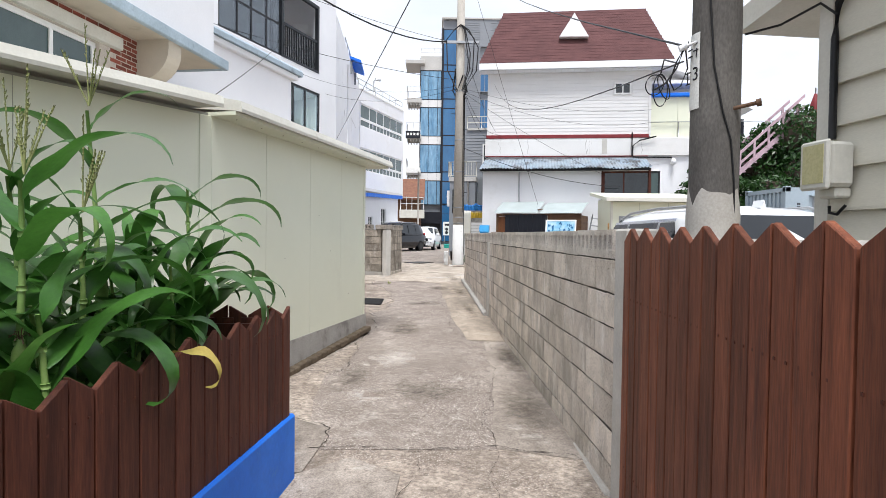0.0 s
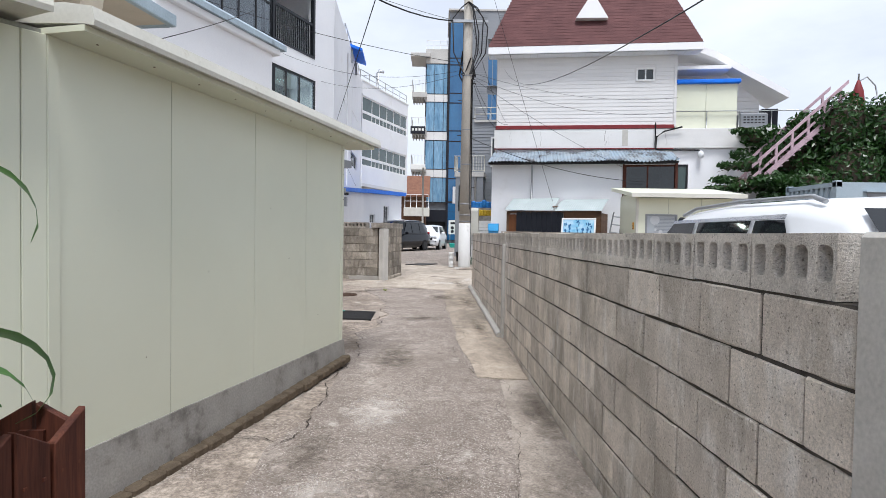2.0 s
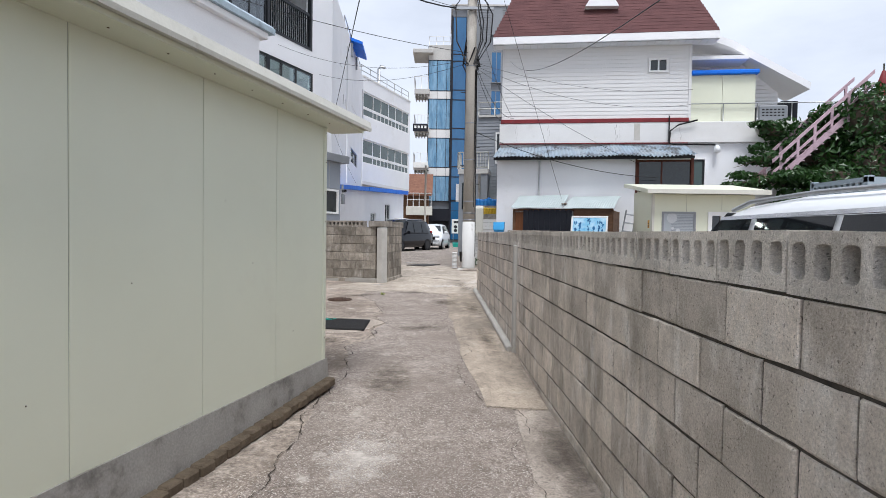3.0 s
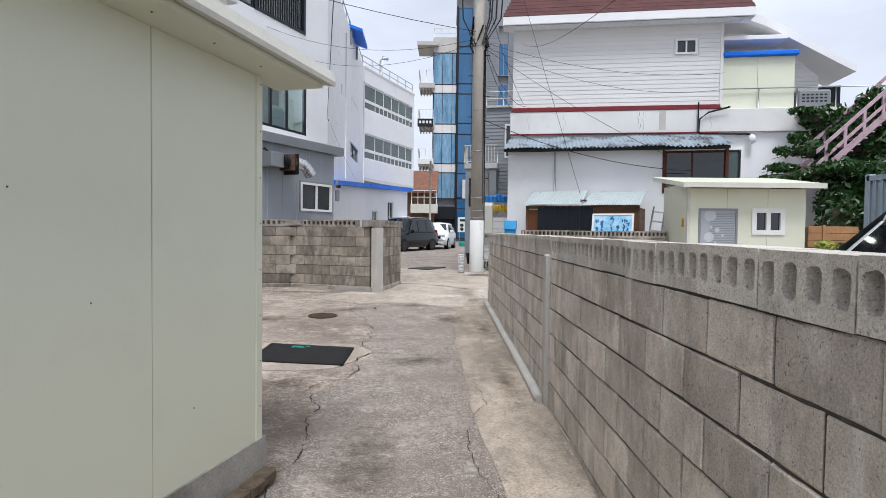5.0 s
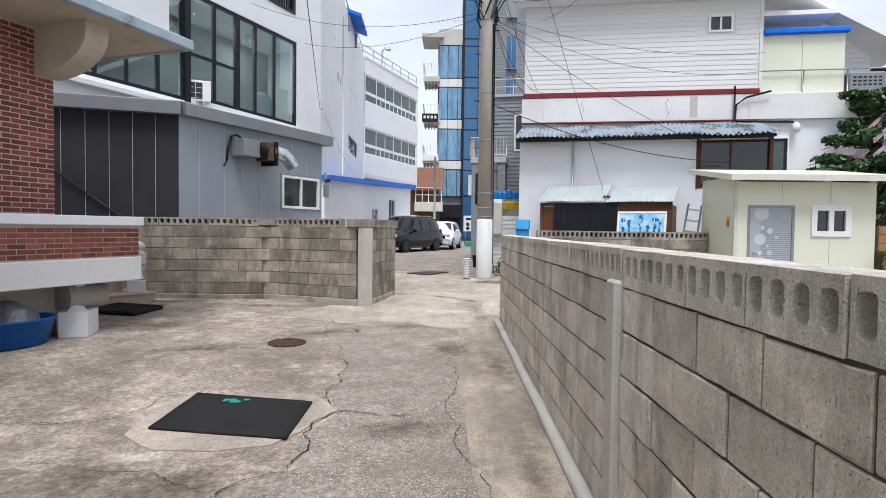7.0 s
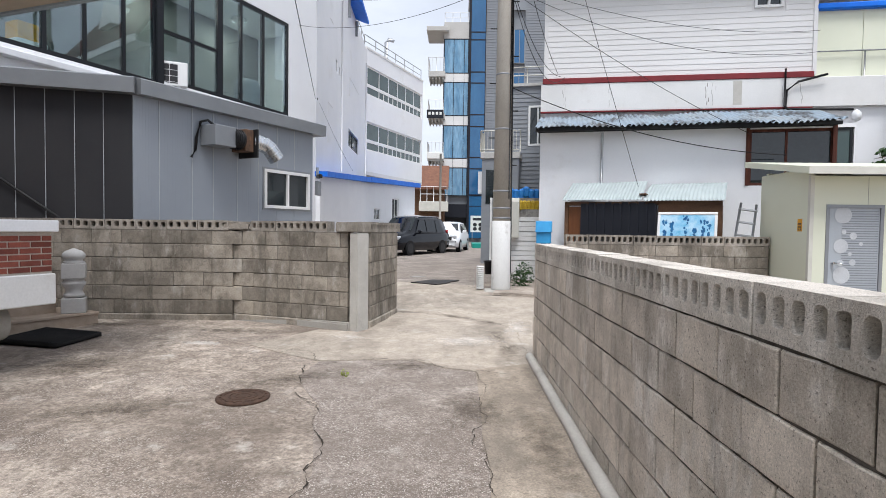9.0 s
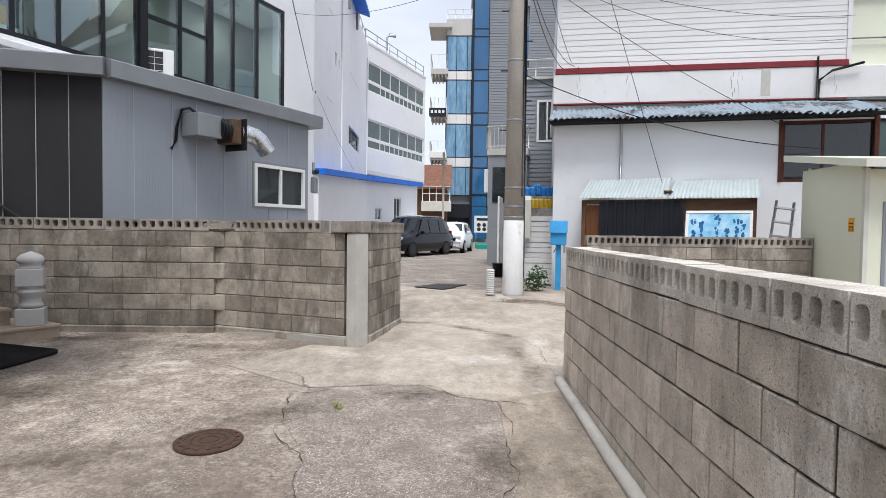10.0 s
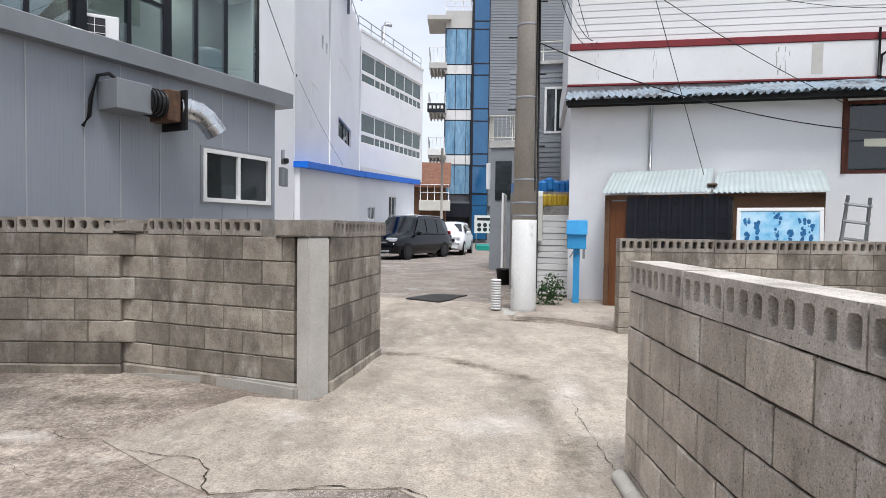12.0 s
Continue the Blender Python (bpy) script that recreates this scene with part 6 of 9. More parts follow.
window(lean, 6.06, 6.38, 2.72, 3.88, 0.03, cols=(), fw=0.04, fd=0.1, frame_m="frame_b", glass_m="glass_g")
part("window_post", boxes((4.36, 4.42, -0.03, 0.1, 2.7, 3.92)), M["wood_d"], lean)
part("window_post", boxes((6.0, 6.08, -0.04, 0.1, 2.7, 3.95)), M["wood_d"], lean)
# Near-black sheet gives the window its unlit depth by colour.
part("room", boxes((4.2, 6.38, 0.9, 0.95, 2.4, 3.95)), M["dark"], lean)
_bm = bmesh.new()
corrugated(_bm, -0.1, LL - 0.35, 0.115, 0.024, -0.5, 3.97, 1.55, 4.58, jag=0.06, rows=6)
part("tin_roof", _bm, M["tin"], lean, "rusted blue corrugated tin roof")
# Purlin and rafters are near-black to carry the shade under the tin.
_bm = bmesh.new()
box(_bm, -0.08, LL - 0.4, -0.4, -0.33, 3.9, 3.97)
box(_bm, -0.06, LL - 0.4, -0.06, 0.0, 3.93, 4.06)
part("purlin", _bm, M["dark"], lean, "timber purlin under the tin, blackened for the shade there")
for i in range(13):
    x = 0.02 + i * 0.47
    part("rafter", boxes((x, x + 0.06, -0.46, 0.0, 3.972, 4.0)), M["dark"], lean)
_bm = bmesh.new()
tube(_bm, [(1.38, -0.05, 2.72), (1.38, -0.05, 3.9)], 0.03, 8)
part("drainpipe", _bm, M["galv"], lean)
_bm = bmesh.new()
for i in range(14):
    box(_bm, 0.03 + i * 0.012, 0.045 + i * 0.012, -0.003, 0.004, 1.2 + i * 0.02, 1.24 + i * 0.02)
part("crack", _bm, M["plinth"], lean)

# low store under the mint awning, black roofing sheets and plywood
OA, OB = (2.25, 20.75), (5.02, 19.4)
OL = dist(OA, OB)
st = thing("store_shed", line_pose(OA, OB), "low wooden store with black ribbed sheet and mint awning", "shed")
part("frame", boxes((0.0, 0.08, 0.02, 0.1, 0.4, 2.3), (0.6, 0.66, 0.02, 0.1, 0.4, 2.3), (OL - 0.08, OL, 0.02, 0.1, 0.4, 2.25), (0, OL, 0.02, 0.08, 2.22, 2.3)), M["wood_p"], st, "bare timber frame")
part("door", boxes((0.08, 0.6, 0.04, 0.08, 0.42, 2.2), bevel=0.005), M["door_br"], st, "orange-brown wooden door")
for i in range(9):
    x = 0.36 + i * 0.17
    _bm = bmesh.new()
    h = 2.26 + 0.02 * (i % 2)
    profile(_bm, [(-0.03, 0.5), (-0.03, h), (0.02, h), (0.02, 0.5)], x, x + 0.12)
    profile(_bm, [(-0.055, 0.5), (-0.055, 2.24), (0.02, 2.24), (0.02, 0.5)], x + 0.12, x + 0.17)
    for j in range(8):
        box(_bm, x, x + 0.12, -0.036, 0.0, 0.6 + j * 0.22, 0.608 + j * 0.22)
    part("black_sheet", _bm, M["tile_b"], st, "black ribbed roofing sheet")
part("plywood", boxes((1.92, OL - 0.02, 0.0, 0.03, 0.45, 2.24)), M["wood_p"], st, "stained plywood panel")
part("side_panel", boxes((OL - 0.06, OL - 0.02, 0.1, 1.3, 0.45, 2.24)), M["wood_p"], st)
_bm = bmesh.new()
corrugated(_bm, -0.03, OL * 0.52, 0.07, 0.011, -0.1, 2.33, 0.75, 2.76, rows=3, jag=0.01)
part("awning", _bm, M["tin_g"], st, "mint corrugated awning sheet")
_bm = bmesh.new()
corrugated(_bm, OL * 0.53, OL + 0.05, 0.07, 0.011, -0.1, 2.31, 1.25, 2.74, rows=5, jag=0.006, curve=0.06)
part("awning", _bm, M["tin_g"], st, "mint corrugated awning sheet")
part("awning_strip", boxes((OL * 0.5, OL * 0.545, 0.0, 0.7, 2.44, 2.46)), M["wood_p"], st)

poster = thing("framed_poster", line_pose((3.68, 19.42), (4.78, 18.87), 0.0) @ pose(0.1, 0, 1.42, -12, 0, 0), "white framed print with blue trees leaning outside", "picture")
PW = 1.05
part("frame", boxes((0, PW, 0, 0.03, 0, 0.05), (0, PW, 0, 0.03, 0.61, 0.66), (0, 0.05, 0, 0.03, 0.05, 0.61), (PW - 0.05, PW, 0, 0.03, 0.05, 0.61), bevel=0.006), M["frame_w"], poster)
part("print", boxes((0.05, PW - 0.05, 0.012, 0.018, 0.05, 0.61)), M["sea"], poster, "pale blue print")
_bm = bmesh.new()
prnd = random.Random(4)
for cx, s in ((0.14, 0.9), (0.26, 0.8), (0.5, 1.1), (0.66, 0.6), (0.8, 0.95), (0.9, 0.85)):
    for k in range(26):
        q = prnd.random()
        x, z, r = cx + prnd.uniform(-0.05, 0.05) * s * q, 0.08 + 0.46 * s * q, prnd.uniform(0.006, 0.026)
        _bm.faces.new([_bm.verts.new((x + r * math.cos(t), 0.0095 + 0.0001 * k, z + 1.5 * r * math.sin(t))) for t in [6.283 * (j + prnd.uniform(-0.3, 0.3)) / 7 for j in range(7)]])
part("printed_trees", _bm, M["palm"], poster, "dark blue printed tree shapes")["kind"] = "stuff"
part("stand", boxes((0.1, PW - 0.1, 0.05, 0.3, -1.0, -0.01)), M["wood_p"], poster)

# ladder frame leaning by the wall
lad = thing("ladder", pose(5.05, 19.3, 0.4, -14, 8, -20), "aluminium step ladder leaning on the white wall", "ladder")
for x in (0.0, 0.34):
    _bm = bmesh.new()
    tube(_bm, [(x, 0, 0), (x * 0.8 + 0.03, 0, 1.95)], 0.025, 6)
    part("stile", _bm, M["seam_l"], lad)
for i in range(7):
    part("rung", boxes((0.0, 0.34, -0.02, 0.03, 0.25 + i * 0.26, 0.28 + i * 0.26)), M["seam_l"], lad)

# blue meter post, turf, slat wall
mb = thing("blue_meter_box", pose(1.86, 21.05, 0.44, 0, 0, -12), "sky blue metal meter box on a blue post", "meter box")
part("post", boxes((-0.055, 0.055, -0.04, 0.06, -0.02, 0.98), bevel=0.006), M["blue_s"], mb)
part("box", boxes((-0.16, 0.16, -0.12, 0.1, 0.95, 1.22), bevel=0.008), M["blue_s"], mb)
_bm = bmesh.new()
profile(_bm, [(-0.16, 1.2), (-0.1, 1.43), (0.1, 1.45), (0.1, 1.2)], -0.175, 0.175)
part("lid", _bm, M["blue_s"], mb, "sloped blue lid")
part("brace", boxes((0.1, 0.14, -0.02, 0.04, 0.78, 0.96)), M["galv"], mb)
turf = drape("turf_mat", [(1.55, 19.6), (2.1, 19.35), (2.35, 20.3), (1.75, 20.6)], M["turf"], 0.022, "green artificial turf mat by the door", "mat")
turf["kind"] = ""
kerb = bmesh.new()
prism(kerb, [(0.62, 19.2), (0.95, 19.35), (1.35, 19.15), (1.83, 18.55), (2.3, 18.55), (2.6, 21.5), (1.0, 22.2), (0.75, 20.4)], 0.3, 0.455)
bmesh.ops.bevel(kerb, geom=kerb.edges[:], offset=0.025, segments=2, affect="EDGES")
solid("kerb", kerb, M["skim"], "low rounded cement kerb and raised bed", "kerb", kind="structure")
slat = thing("slat_wall", line_pose((1.05, 22.25), (2.05, 22.05)), "white painted slatted board wall with peeling paint", "wall")
for i in range(13):
    part("slat", boxes((-0.15, 1.05, 0.012 * (i % 2), 0.05, 0.47 + i * 0.118, 0.58 + i * 0.118), bevel=0.006), M["white_old"], slat)
part("top_wall", boxes((0.1, 1.05, 0.06, 0.2, 0.42, 2.18)), M["plinth"], slat)
tp = bmesh.new()
for i in range(10):
    for j in range(3):
        s = 0.1 + 0.06 * abs(noise.noise((i, j, 0)))
        box(tp, 1.1 + i * 0.1, 1.22 + i * 0.1, 22.2 + j * 0.25, 22.5 + j * 0.25, 2.15, 2.3 + s, bevel=0.04)
solid("yellow_tarp", tp, M["tarp_y"], "yellow tarpaulin bundle on the wall", "tarpaulin")
tp = bmesh.new()
for i in range(10):
    s = 0.08 * noise.noise((i * 0.9, 5, 0))
    box(tp, 0.95 + i * 0.13, 1.12 + i * 0.13, 23.0, 23.8, 2.45 + s, 2.75 + s, bevel=0.05)
solid("blue_tarp", tp, M["tarp_b"], "crumpled blue tarpaulin on stacked goods", "tarpaulin")
solid("stack_under_tarp", boxes((0.95, 2.2, 22.95, 23.9, 0.4, 2.5)), M["plinth"], "stack of covered goods", "stack")
gasb = bmesh.new()
profile(gasb, [(0, 1.5), (-0.02, 2.35), (0.05, 2.45), (0.25, 2.4), (0.25, 1.5)], 0, 0.28)
solid("meter_cover", gasb, M["cream_trim"], "cream moulded meter cover on the wall", "cover", at=pose(1.12, 22.05, 0, 0, 0, -10))
sd = thing("white_side_door", pose(1.0, 26.5, 0.44, 0, 0, 80), "narrow white metal gate panel standing open", "gate")
part("leaf", boxes((0, 0.9, 0, 0.06, 0.02, 2.25), bevel=0.01), M["frame_w"], sd)
part("panel_strip", boxes((0.1, 0.16, -0.01, 0.0, 0.1, 2.2)), M["galv"], sd)
_bm = bmesh.new()
lathe(_bm, [(0.14, 0), (0.17, 0.34), (0.185, 0.34), (0.185, 0.37), (0.16, 0.37), (0.15, 0.1)], 16)
solid("black_bucket", _bm, M["black"], "black plastic bucket beside the pole", "bucket", at=pose(0.85, 24.2, 0.44))
sg = thing("lamp_sign", pose(0.72, 28.9, 0.45), "white light box sign on a dark bracket", "sign")
part("post", boxes((0.28, 0.36, 0, 0.08, 0, 3.0)), M["gtrim"], sg)
part("box", boxes((-0.1, 0.1, -0.05, 0.1, 2.5, 3.3), bevel=0.01), M["foam"], sg)
part("bracket", boxes((0.1, 0.3, 0.0, 0.06, 2.9, 2.96)), M["gtrim"], sg)

# grey sided house beyond the pole
gh = thing("grey_house", line_pose((1.35, 29.5), (6.0, 28.6)), "grey sided house with balcony railing", "house")
ghw = [(0.95, 1.7, 4.75, 6.2), (0.35, 0.9, 2.7, 3.9)]
part("wall", wall_open(0, 4.8, 0.45, 6.9, 0, 0.2, [(1.1, 1.8, 4.75, 6.2)]), M["tower"], gh)
_bm = bmesh.new()
for i in range(40):
    z = 0.6 + i * 0.155
    for a, b in (((0.0, 1.04), (1.86, 4.8)) if 4.55 < z < 6.3 else ((0.0, 4.8),)):
        profile(_bm, [(-0.018, z), (-0.018, z + 0.01), (0.0, z + 0.15), (0.01, z + 0.15), (0.01, z)], a, b)
sdn = part("siding", _bm, M["tower"], gh)
sdn["kind"] = "stuff"
window(gh, 1.1, 1.8, 4.75, 6.2, -0.02, cols=(0.5,), fw=0.07, fd=0.12, inset=0.05)
part("balcony", boxes((-0.5, 0.9, -0.9, 0.0, 4.2, 4.42), bevel=0.01), M["tower_l"], gh)
rail(gh, [(-0.5, 0, 4.42), (-0.5, -0.9, 4.42), (0.9, -0.9, 4.42)], 0.75, 0.6, 0.02, (1.0, 0.1), "cream_trim", balusters=0.12)
part("annex", boxes((-0.45, 0.85, -0.85, 0.0, 0.45, 4.2)), M["tower"], gh)
part("annex_window", boxes((-0.3, 0.2, -0.87, -0.84, 2.6, 3.8)), M["glass_d"], gh)
_bm = bmesh.new()
tube(_bm, [(0.5, -0.92, 0.5), (0.5, -0.92, 4.2)], 0.05, 8)
part("drainpipe", _bm, M["tower_l"], gh)
part("roof_rail_slab", boxes((0.3, 4.8, -0.1, 1.0, 6.9, 7.0)), M["tower_l"], gh)
rail(gh, [(0.3, 0, 7.0), (2.5, 0, 7.0)], 0.6, 0.7, 0.02, (1.0, 0.5), "cream_trim")

# ---- glass tower ----
tw = thing("glass_tower", pose(0, 60, 0.5), "grey clad mid-rise tower with blue curtain glass and balconies", "tower")
part("core", boxes((-1.7, 8.5, 0.3, 8, 0, 19.6), (0.7, 8.5, 0.3, 8, 19.6, 23.6)), M["tower"], tw)
part("clad_wall", boxes((2.12, 4.6, 0.0, 0.3, 3.2, 23.6), (5.6, 8.5, 0, 0.3, 3.2, 23.6), (4.6, 5.6, 0, 0.3, 20.8, 23.6)), M["tower"], tw)
_bm = bmesh.new()
for i in range(84):
    z = 3.3 + i * 0.24
    box(_bm, 2.14, 4.55, -0.03, 0.0, z, z + 0.02)
    box(_bm, 5.65, 8.5, -0.03, 0.0, z, z + 0.02)
s = part("cladding_joint", _bm, M["gtrim"], tw)
s["kind"] = "stuff"
part("corner_mullion", boxes((0.58, 0.74, -0.16, 0.3, 0.2, 22.6)), M["tile_b"], tw, "black corner mullion")
part("roof_cap", boxes((0.55, 8.6, -0.1, 8, 23.6, 23.75)), M["tower_l"], tw)
BAYS = ((4.15, 6.71), (7.53, 10.5), (11.36, 14.38), (15.16, 18.22))
for (z0, zt), (z2, _) in zip(BAYS, BAYS[1:] + ((18.7, 0),)):
    window(tw, -1.65, 0.58, z0, zt, 0.0, cols=(0.4, 0.82), fw=0.06, fd=0.1, frame_m="tile_b", glass_m="glass_t", label="blue curtain wall bay")
    for a, b in ((-1.65, -0.76), (-0.73, 0.17), (0.2, 0.58)):
        part("spandrel", boxes((a, b, 0.02, 0.2, zt + 0.02, z2 - 0.02)), M["white_old"], tw, "pale spandrel panel")
    window(tw, 0.74, 2.1, zt - 0.1, z2 + 0.1, -0.08, cols=(), fw=0.05, fd=0.1, frame_m="tile_b", glass_m="glass_td", label="deep blue glass shaft")
    window(tw, 0.74, 2.1, z0 + 0.1, zt - 0.1, -0.08, cols=(), fw=0.05, fd=0.1, frame_m="tile_b", glass_m="glass_td", label="deep blue glass shaft")
    window(tw, 4.6, 5.6, z0 + 0.9, zt + 0.9, -0.02, cols=(0.5,), fw=0.06, fd=0.1, frame_m="gtrim", glass_m="glass_td")
window(tw, 0.74, 2.1, 18.8, 22.5, -0.08, cols=(), fw=0.05, fd=0.1, frame_m="tile_b", glass_m="glass_td", label="deep blue glass shaft")
window(tw, 0.74, 2.1, 0.3, 4.2, -0.08, cols=(), rows=(0.75,), fw=0.05, fd=0.1, frame_m="tile_b", glass_m="glass_td", label="deep blue glass shaft")
for z in (7.2, 10.95, 14.7):
    part("balcony", boxes((-3.0, -1.5, -0.6, 2.2, z, z + 0.5), bevel=0.03), M["tower_l"], tw, "pale concrete balcony")
    rail(tw, [(-3.0, 2, z + 0.5), (-3.0, -0.6, z + 0.5), (-1.6, -0.6, z + 0.5)], 1.2, 0.7, 0.025, (1.0,), "frame_w", balusters=0.3)
    for k in range(5):
        part("joist", boxes((-2.95 + k * 0.3, -2.85 + k * 0.3, -0.5, 2.0, z - 0.2, z)), M["tower_l"], tw)
part("roof_slab", boxes((-3.2, -1.2, -0.6, 3, 18.75, 19.15), bevel=0.03), M["tower_l"], tw, "projecting roof slab")
part("roof_block", boxes((-1.65, 0.58, 0, 3, 18.25, 19.7)), M["tower_l"], tw)
rail(tw, [(-1.6, 0.2, 19.7), (0.5, 0.2, 19.7)], 0.9, 0.6, 0.025, (1.0, 0.5), "frame_w")
sgn = part("shop_sign", boxes((-3.1, -1.6, -0.75, -0.62, 11.0, 11.75), bevel=0.02), M["tile_b"], tw, "dark sign board with pale strokes")
_bm = bmesh.new()
for k in range(4):
    box(_bm, -2.95 + k * 0.33, -2.75 + k * 0.33, -0.765, -0.75, 11.3, 11.55)
part("sign_strokes", _bm, M["paper"], sgn)
part("sign_board", boxes((-3.05, -1.55, -0.75, -0.62, 7.4, 7.95), bevel=0.02), M["paper"], tw, "white round sign board")
part("entrance", boxes((-1.6, 0.6, 0.2, 0.4, 0.2, 3.2)), M["dark"], tw)
part("canopy_band", boxes((-1.7, 0.7, -0.05, 0.3, 2.2, 3.4)), M["tile_b"], tw)

# tiled house and sign board in the distance
th = thing("tiled_house", pose(-4.0, 56, 0.5), "brown house with an orange tiled roof", "house")
part("wall", boxes((0, 2.6, 0, 5, 0, 4.6)), M["wood_p"], th)
_bm = bmesh.new()
profile(_bm, [(-0.6, 4.4), (-0.6, 4.6), (2.5, 6.7), (2.5, 6.4)], -0.4, 3.0)
part("roof", _bm, M["tile"], th, "orange clay tile roof")
part("balcony", boxes((0.6, 3.0, -0.9, 0, 2.6, 3.4), bevel=0.02), M["cream_trim"], th)
rail(th, [(0.7, -0.85, 3.4), (2.9, -0.85, 3.4)], 1.2, 0.5, 0.03, (1.0, 0.5), "frame_w")
_bm = bmesh.new()
tube(_bm, [(0, 0, 0), (0, 0, 6.0)], 0.075, 10)
solid("street_pole", _bm, M["pole"], "slim grey street pole in the distance", "pole", at=pose(-1.3, 45, 0.47))
sb = thing("menu_sign", pose(0.9, 46.5, 0.47), "white menu board with round food pictures on a stand", "sign")
part("board", boxes((-0.2, 1.1, 0, 0.05, 1.0, 2.1)), M["paper"], sb)
_bm = bmesh.new()
for k in range(3):
    for j in range(2):
        lathe(_bm, [(0.13, 0), (0.13, 0.004)], 12)
        bmesh.ops.transform(_bm, verts=_bm.verts[-24:], matrix=pose(0.1 + k * 0.36, -0.004, 1.22 + j * 0.28, 90, 0, 0))
box(_bm, -0.05, 0.95, -0.006, 0.0, 1.78, 1.95)
part("pictures", _bm, M["ink"], sb)
part("legs", boxes((-0.1, -0.05, 0, 0.05, 0, 1.0), (0.95, 1.0, 0, 0.05, 0, 1.0)), M["gtrim"], sb)
solid("deck_platform", boxes((0.8, 4.0, 44, 48, 0.4, 0.75)), M["teal"], "low green wooden deck platform", "platform")


# ---- timber fences and the corn planter ----
def picket(w, z0, z1, drop, up):
    """One fence board with a slanted top: up=True rises along x."""
    bm = bmesh.new()
    a, b = (z1 - drop, z1) if up else (z1, z1 - drop)
    front(bm, [(0.0038, z0), (w - 0.0038, z0), (w - 0.0038, b), (0.0038, a)], 0, 0.022)
    bmesh.ops.bevel(bm, geom=bm.edges[:], offset=0.003, segments=1, affect="EDGES")
    return bm


def fence(a, b, z0, z1, w, material, label, drop=0.06, rails=(0.2, 0.75), back=1):
    L = dist(a, b)
    f = thing("timber_fence", line_pose(a, b), label, "fence")
    up = mesh_of("picket", picket(w, z0, z1, drop, True), M[material])
    dn = mesh_of("picket", picket(w, z0, z1, drop, False), M[material])
    n = int(L / w)
    for i in range(n):
        part("picket", up if i % 2 == 0 else dn, None, f, at=pose(i * w, rnd.uniform(-0.002, 0.002), rnd.uniform(-0.005, 0.003), 0, 0, rnd.uniform(-0.3, 0.3)))
    # Unseen dark boards added behind the gaps, to block light through them.
    bk = mesh_of("back_board", boxes((-0.03, 0.03, 0.024, 0.036, z0, z1 - drop - 0.01)), M["wood_d"])
    for i in range(1, n):
        part("back_board", bk, None, f, at=pose(i * w, 0, 0))
    for r in rails:
        z = z0 + (z1 - z0) * r
        part("rail", boxes((0.0, n * w, 0.038, 0.075, z, z + 0.07)), M[material], f)
    _b = bmesh.new()
    for i in range(n):
        for r in rails:
            z = z0 + (z1 - z0) * r + 0.035
            for q in (0.25, 0.75):
                x = (i + q) * w
                box(_b, x - 0.004, x + 0.004, -0.002, 0.004, z - 0.004, z + 0.004)
    s = part("nail", _b, M["wood_d"], f)
    s["kind"] = "stuff"
    return f


FR0, FR1 = (0.975, 2.9), (0.72, -0.9)
fence(FR0, FR1, 0.0, 1.545, 0.1105, "wood", "red-brown stained board fence with saw-tooth top")
FL0, FL1 = (-1.3, -0.8), (-0.82, 3.29)
fence(FL0, FL1, 0.40, 1.085, 0.105, "wood_d", "dark brown board fence round a corn planter on a blue kerb")
fence((-0.86, 3.31), (-2.05, 3.16), 0.40, 1.085, 0.105, "wood_d", "dark brown board fence closing the planter end")
pl = thing("planter_kerb", line_pose(FL0, FL1), "bright blue painted concrete planter kerb", "kerb")
FLL = dist(FL0, FL1)
part("front_kerb", boxes((0, FLL + 0.02, -0.02, 0.16, 0.0, 0.45), bevel=0.012), M["blue"], pl)
part("end_kerb", boxes((FLL - 0.14, FLL + 0.02, 0.16, 1.3, 0.0, 0.45), bevel=0.012), M["blue"], pl)
soil = bmesh.new()
prism(soil, [(-1.15, -0.8), (-0.97, 3.2), (-2.0, 3.08), (-2.9, 1.7), (-3.2, -0.8)], 0.0, 0.5)
solid("planter_soil", soil, M["dirt"], "dark soil bed under the corn", "soil", kind="structure")
back = bmesh.new()
box(back, 1.1, 1.3, -0.9, 2.85, 0.0, 1.50, bevel=0.03)
solid("wall_behind_fence", back, M["cement"], "rough broken concrete wall top behind the fence", "wall", kind="structure")


def leaf_mesh(length, width, rise, droop, seed, twist=0.0):
    """A long arching blade: folded along its midrib, wavy at the rim."""
    r = random.Random(seed)
    bm = bmesh.new()
    n = 16
    x = z = 0.0
    ang = rise
    rows = []
    ph = r.uniform(0, 6)
    for i in range(n + 1):
        t = i / n
        w = width * (0.55 + 0.45 * math.sin(math.pi * min(1, t * 1.35))) * (1 - t ** 3.2) ** 0.9 + 0.002
        if t < 0.08:
            w *= 0.5 + t * 6
        tw = twist * t * t
        row = []
        for k in (-1, -0.5, 0, 0.5, 1):
            fold = abs(k) * w * 0.14 * (1 - t * 0.7)
            wav = 0.012 * math.sin(t * 17 + ph + (2 if k > 0 else 0)) * abs(k) ** 2 * (1 - t)
            y = k * w * math.cos(tw)
            row.append(bm.verts.new((x - math.sin(ang) * (fold + wav), y, z + math.cos(ang) * (fold + wav) + k * w * math.sin(tw))))
        rows.append(row)
        x += length / n * math.cos(ang)
        z += length / n * math.sin(ang)
        ang -= droop * (0.25 + 1.6 * t * t) / n * 2.2
    for a, b in zip(rows, rows[1:]):
        for k in range(4):
            bm.faces.new((a[k], a[k + 1], b[k + 1], b[k])).smooth = True
    return bm


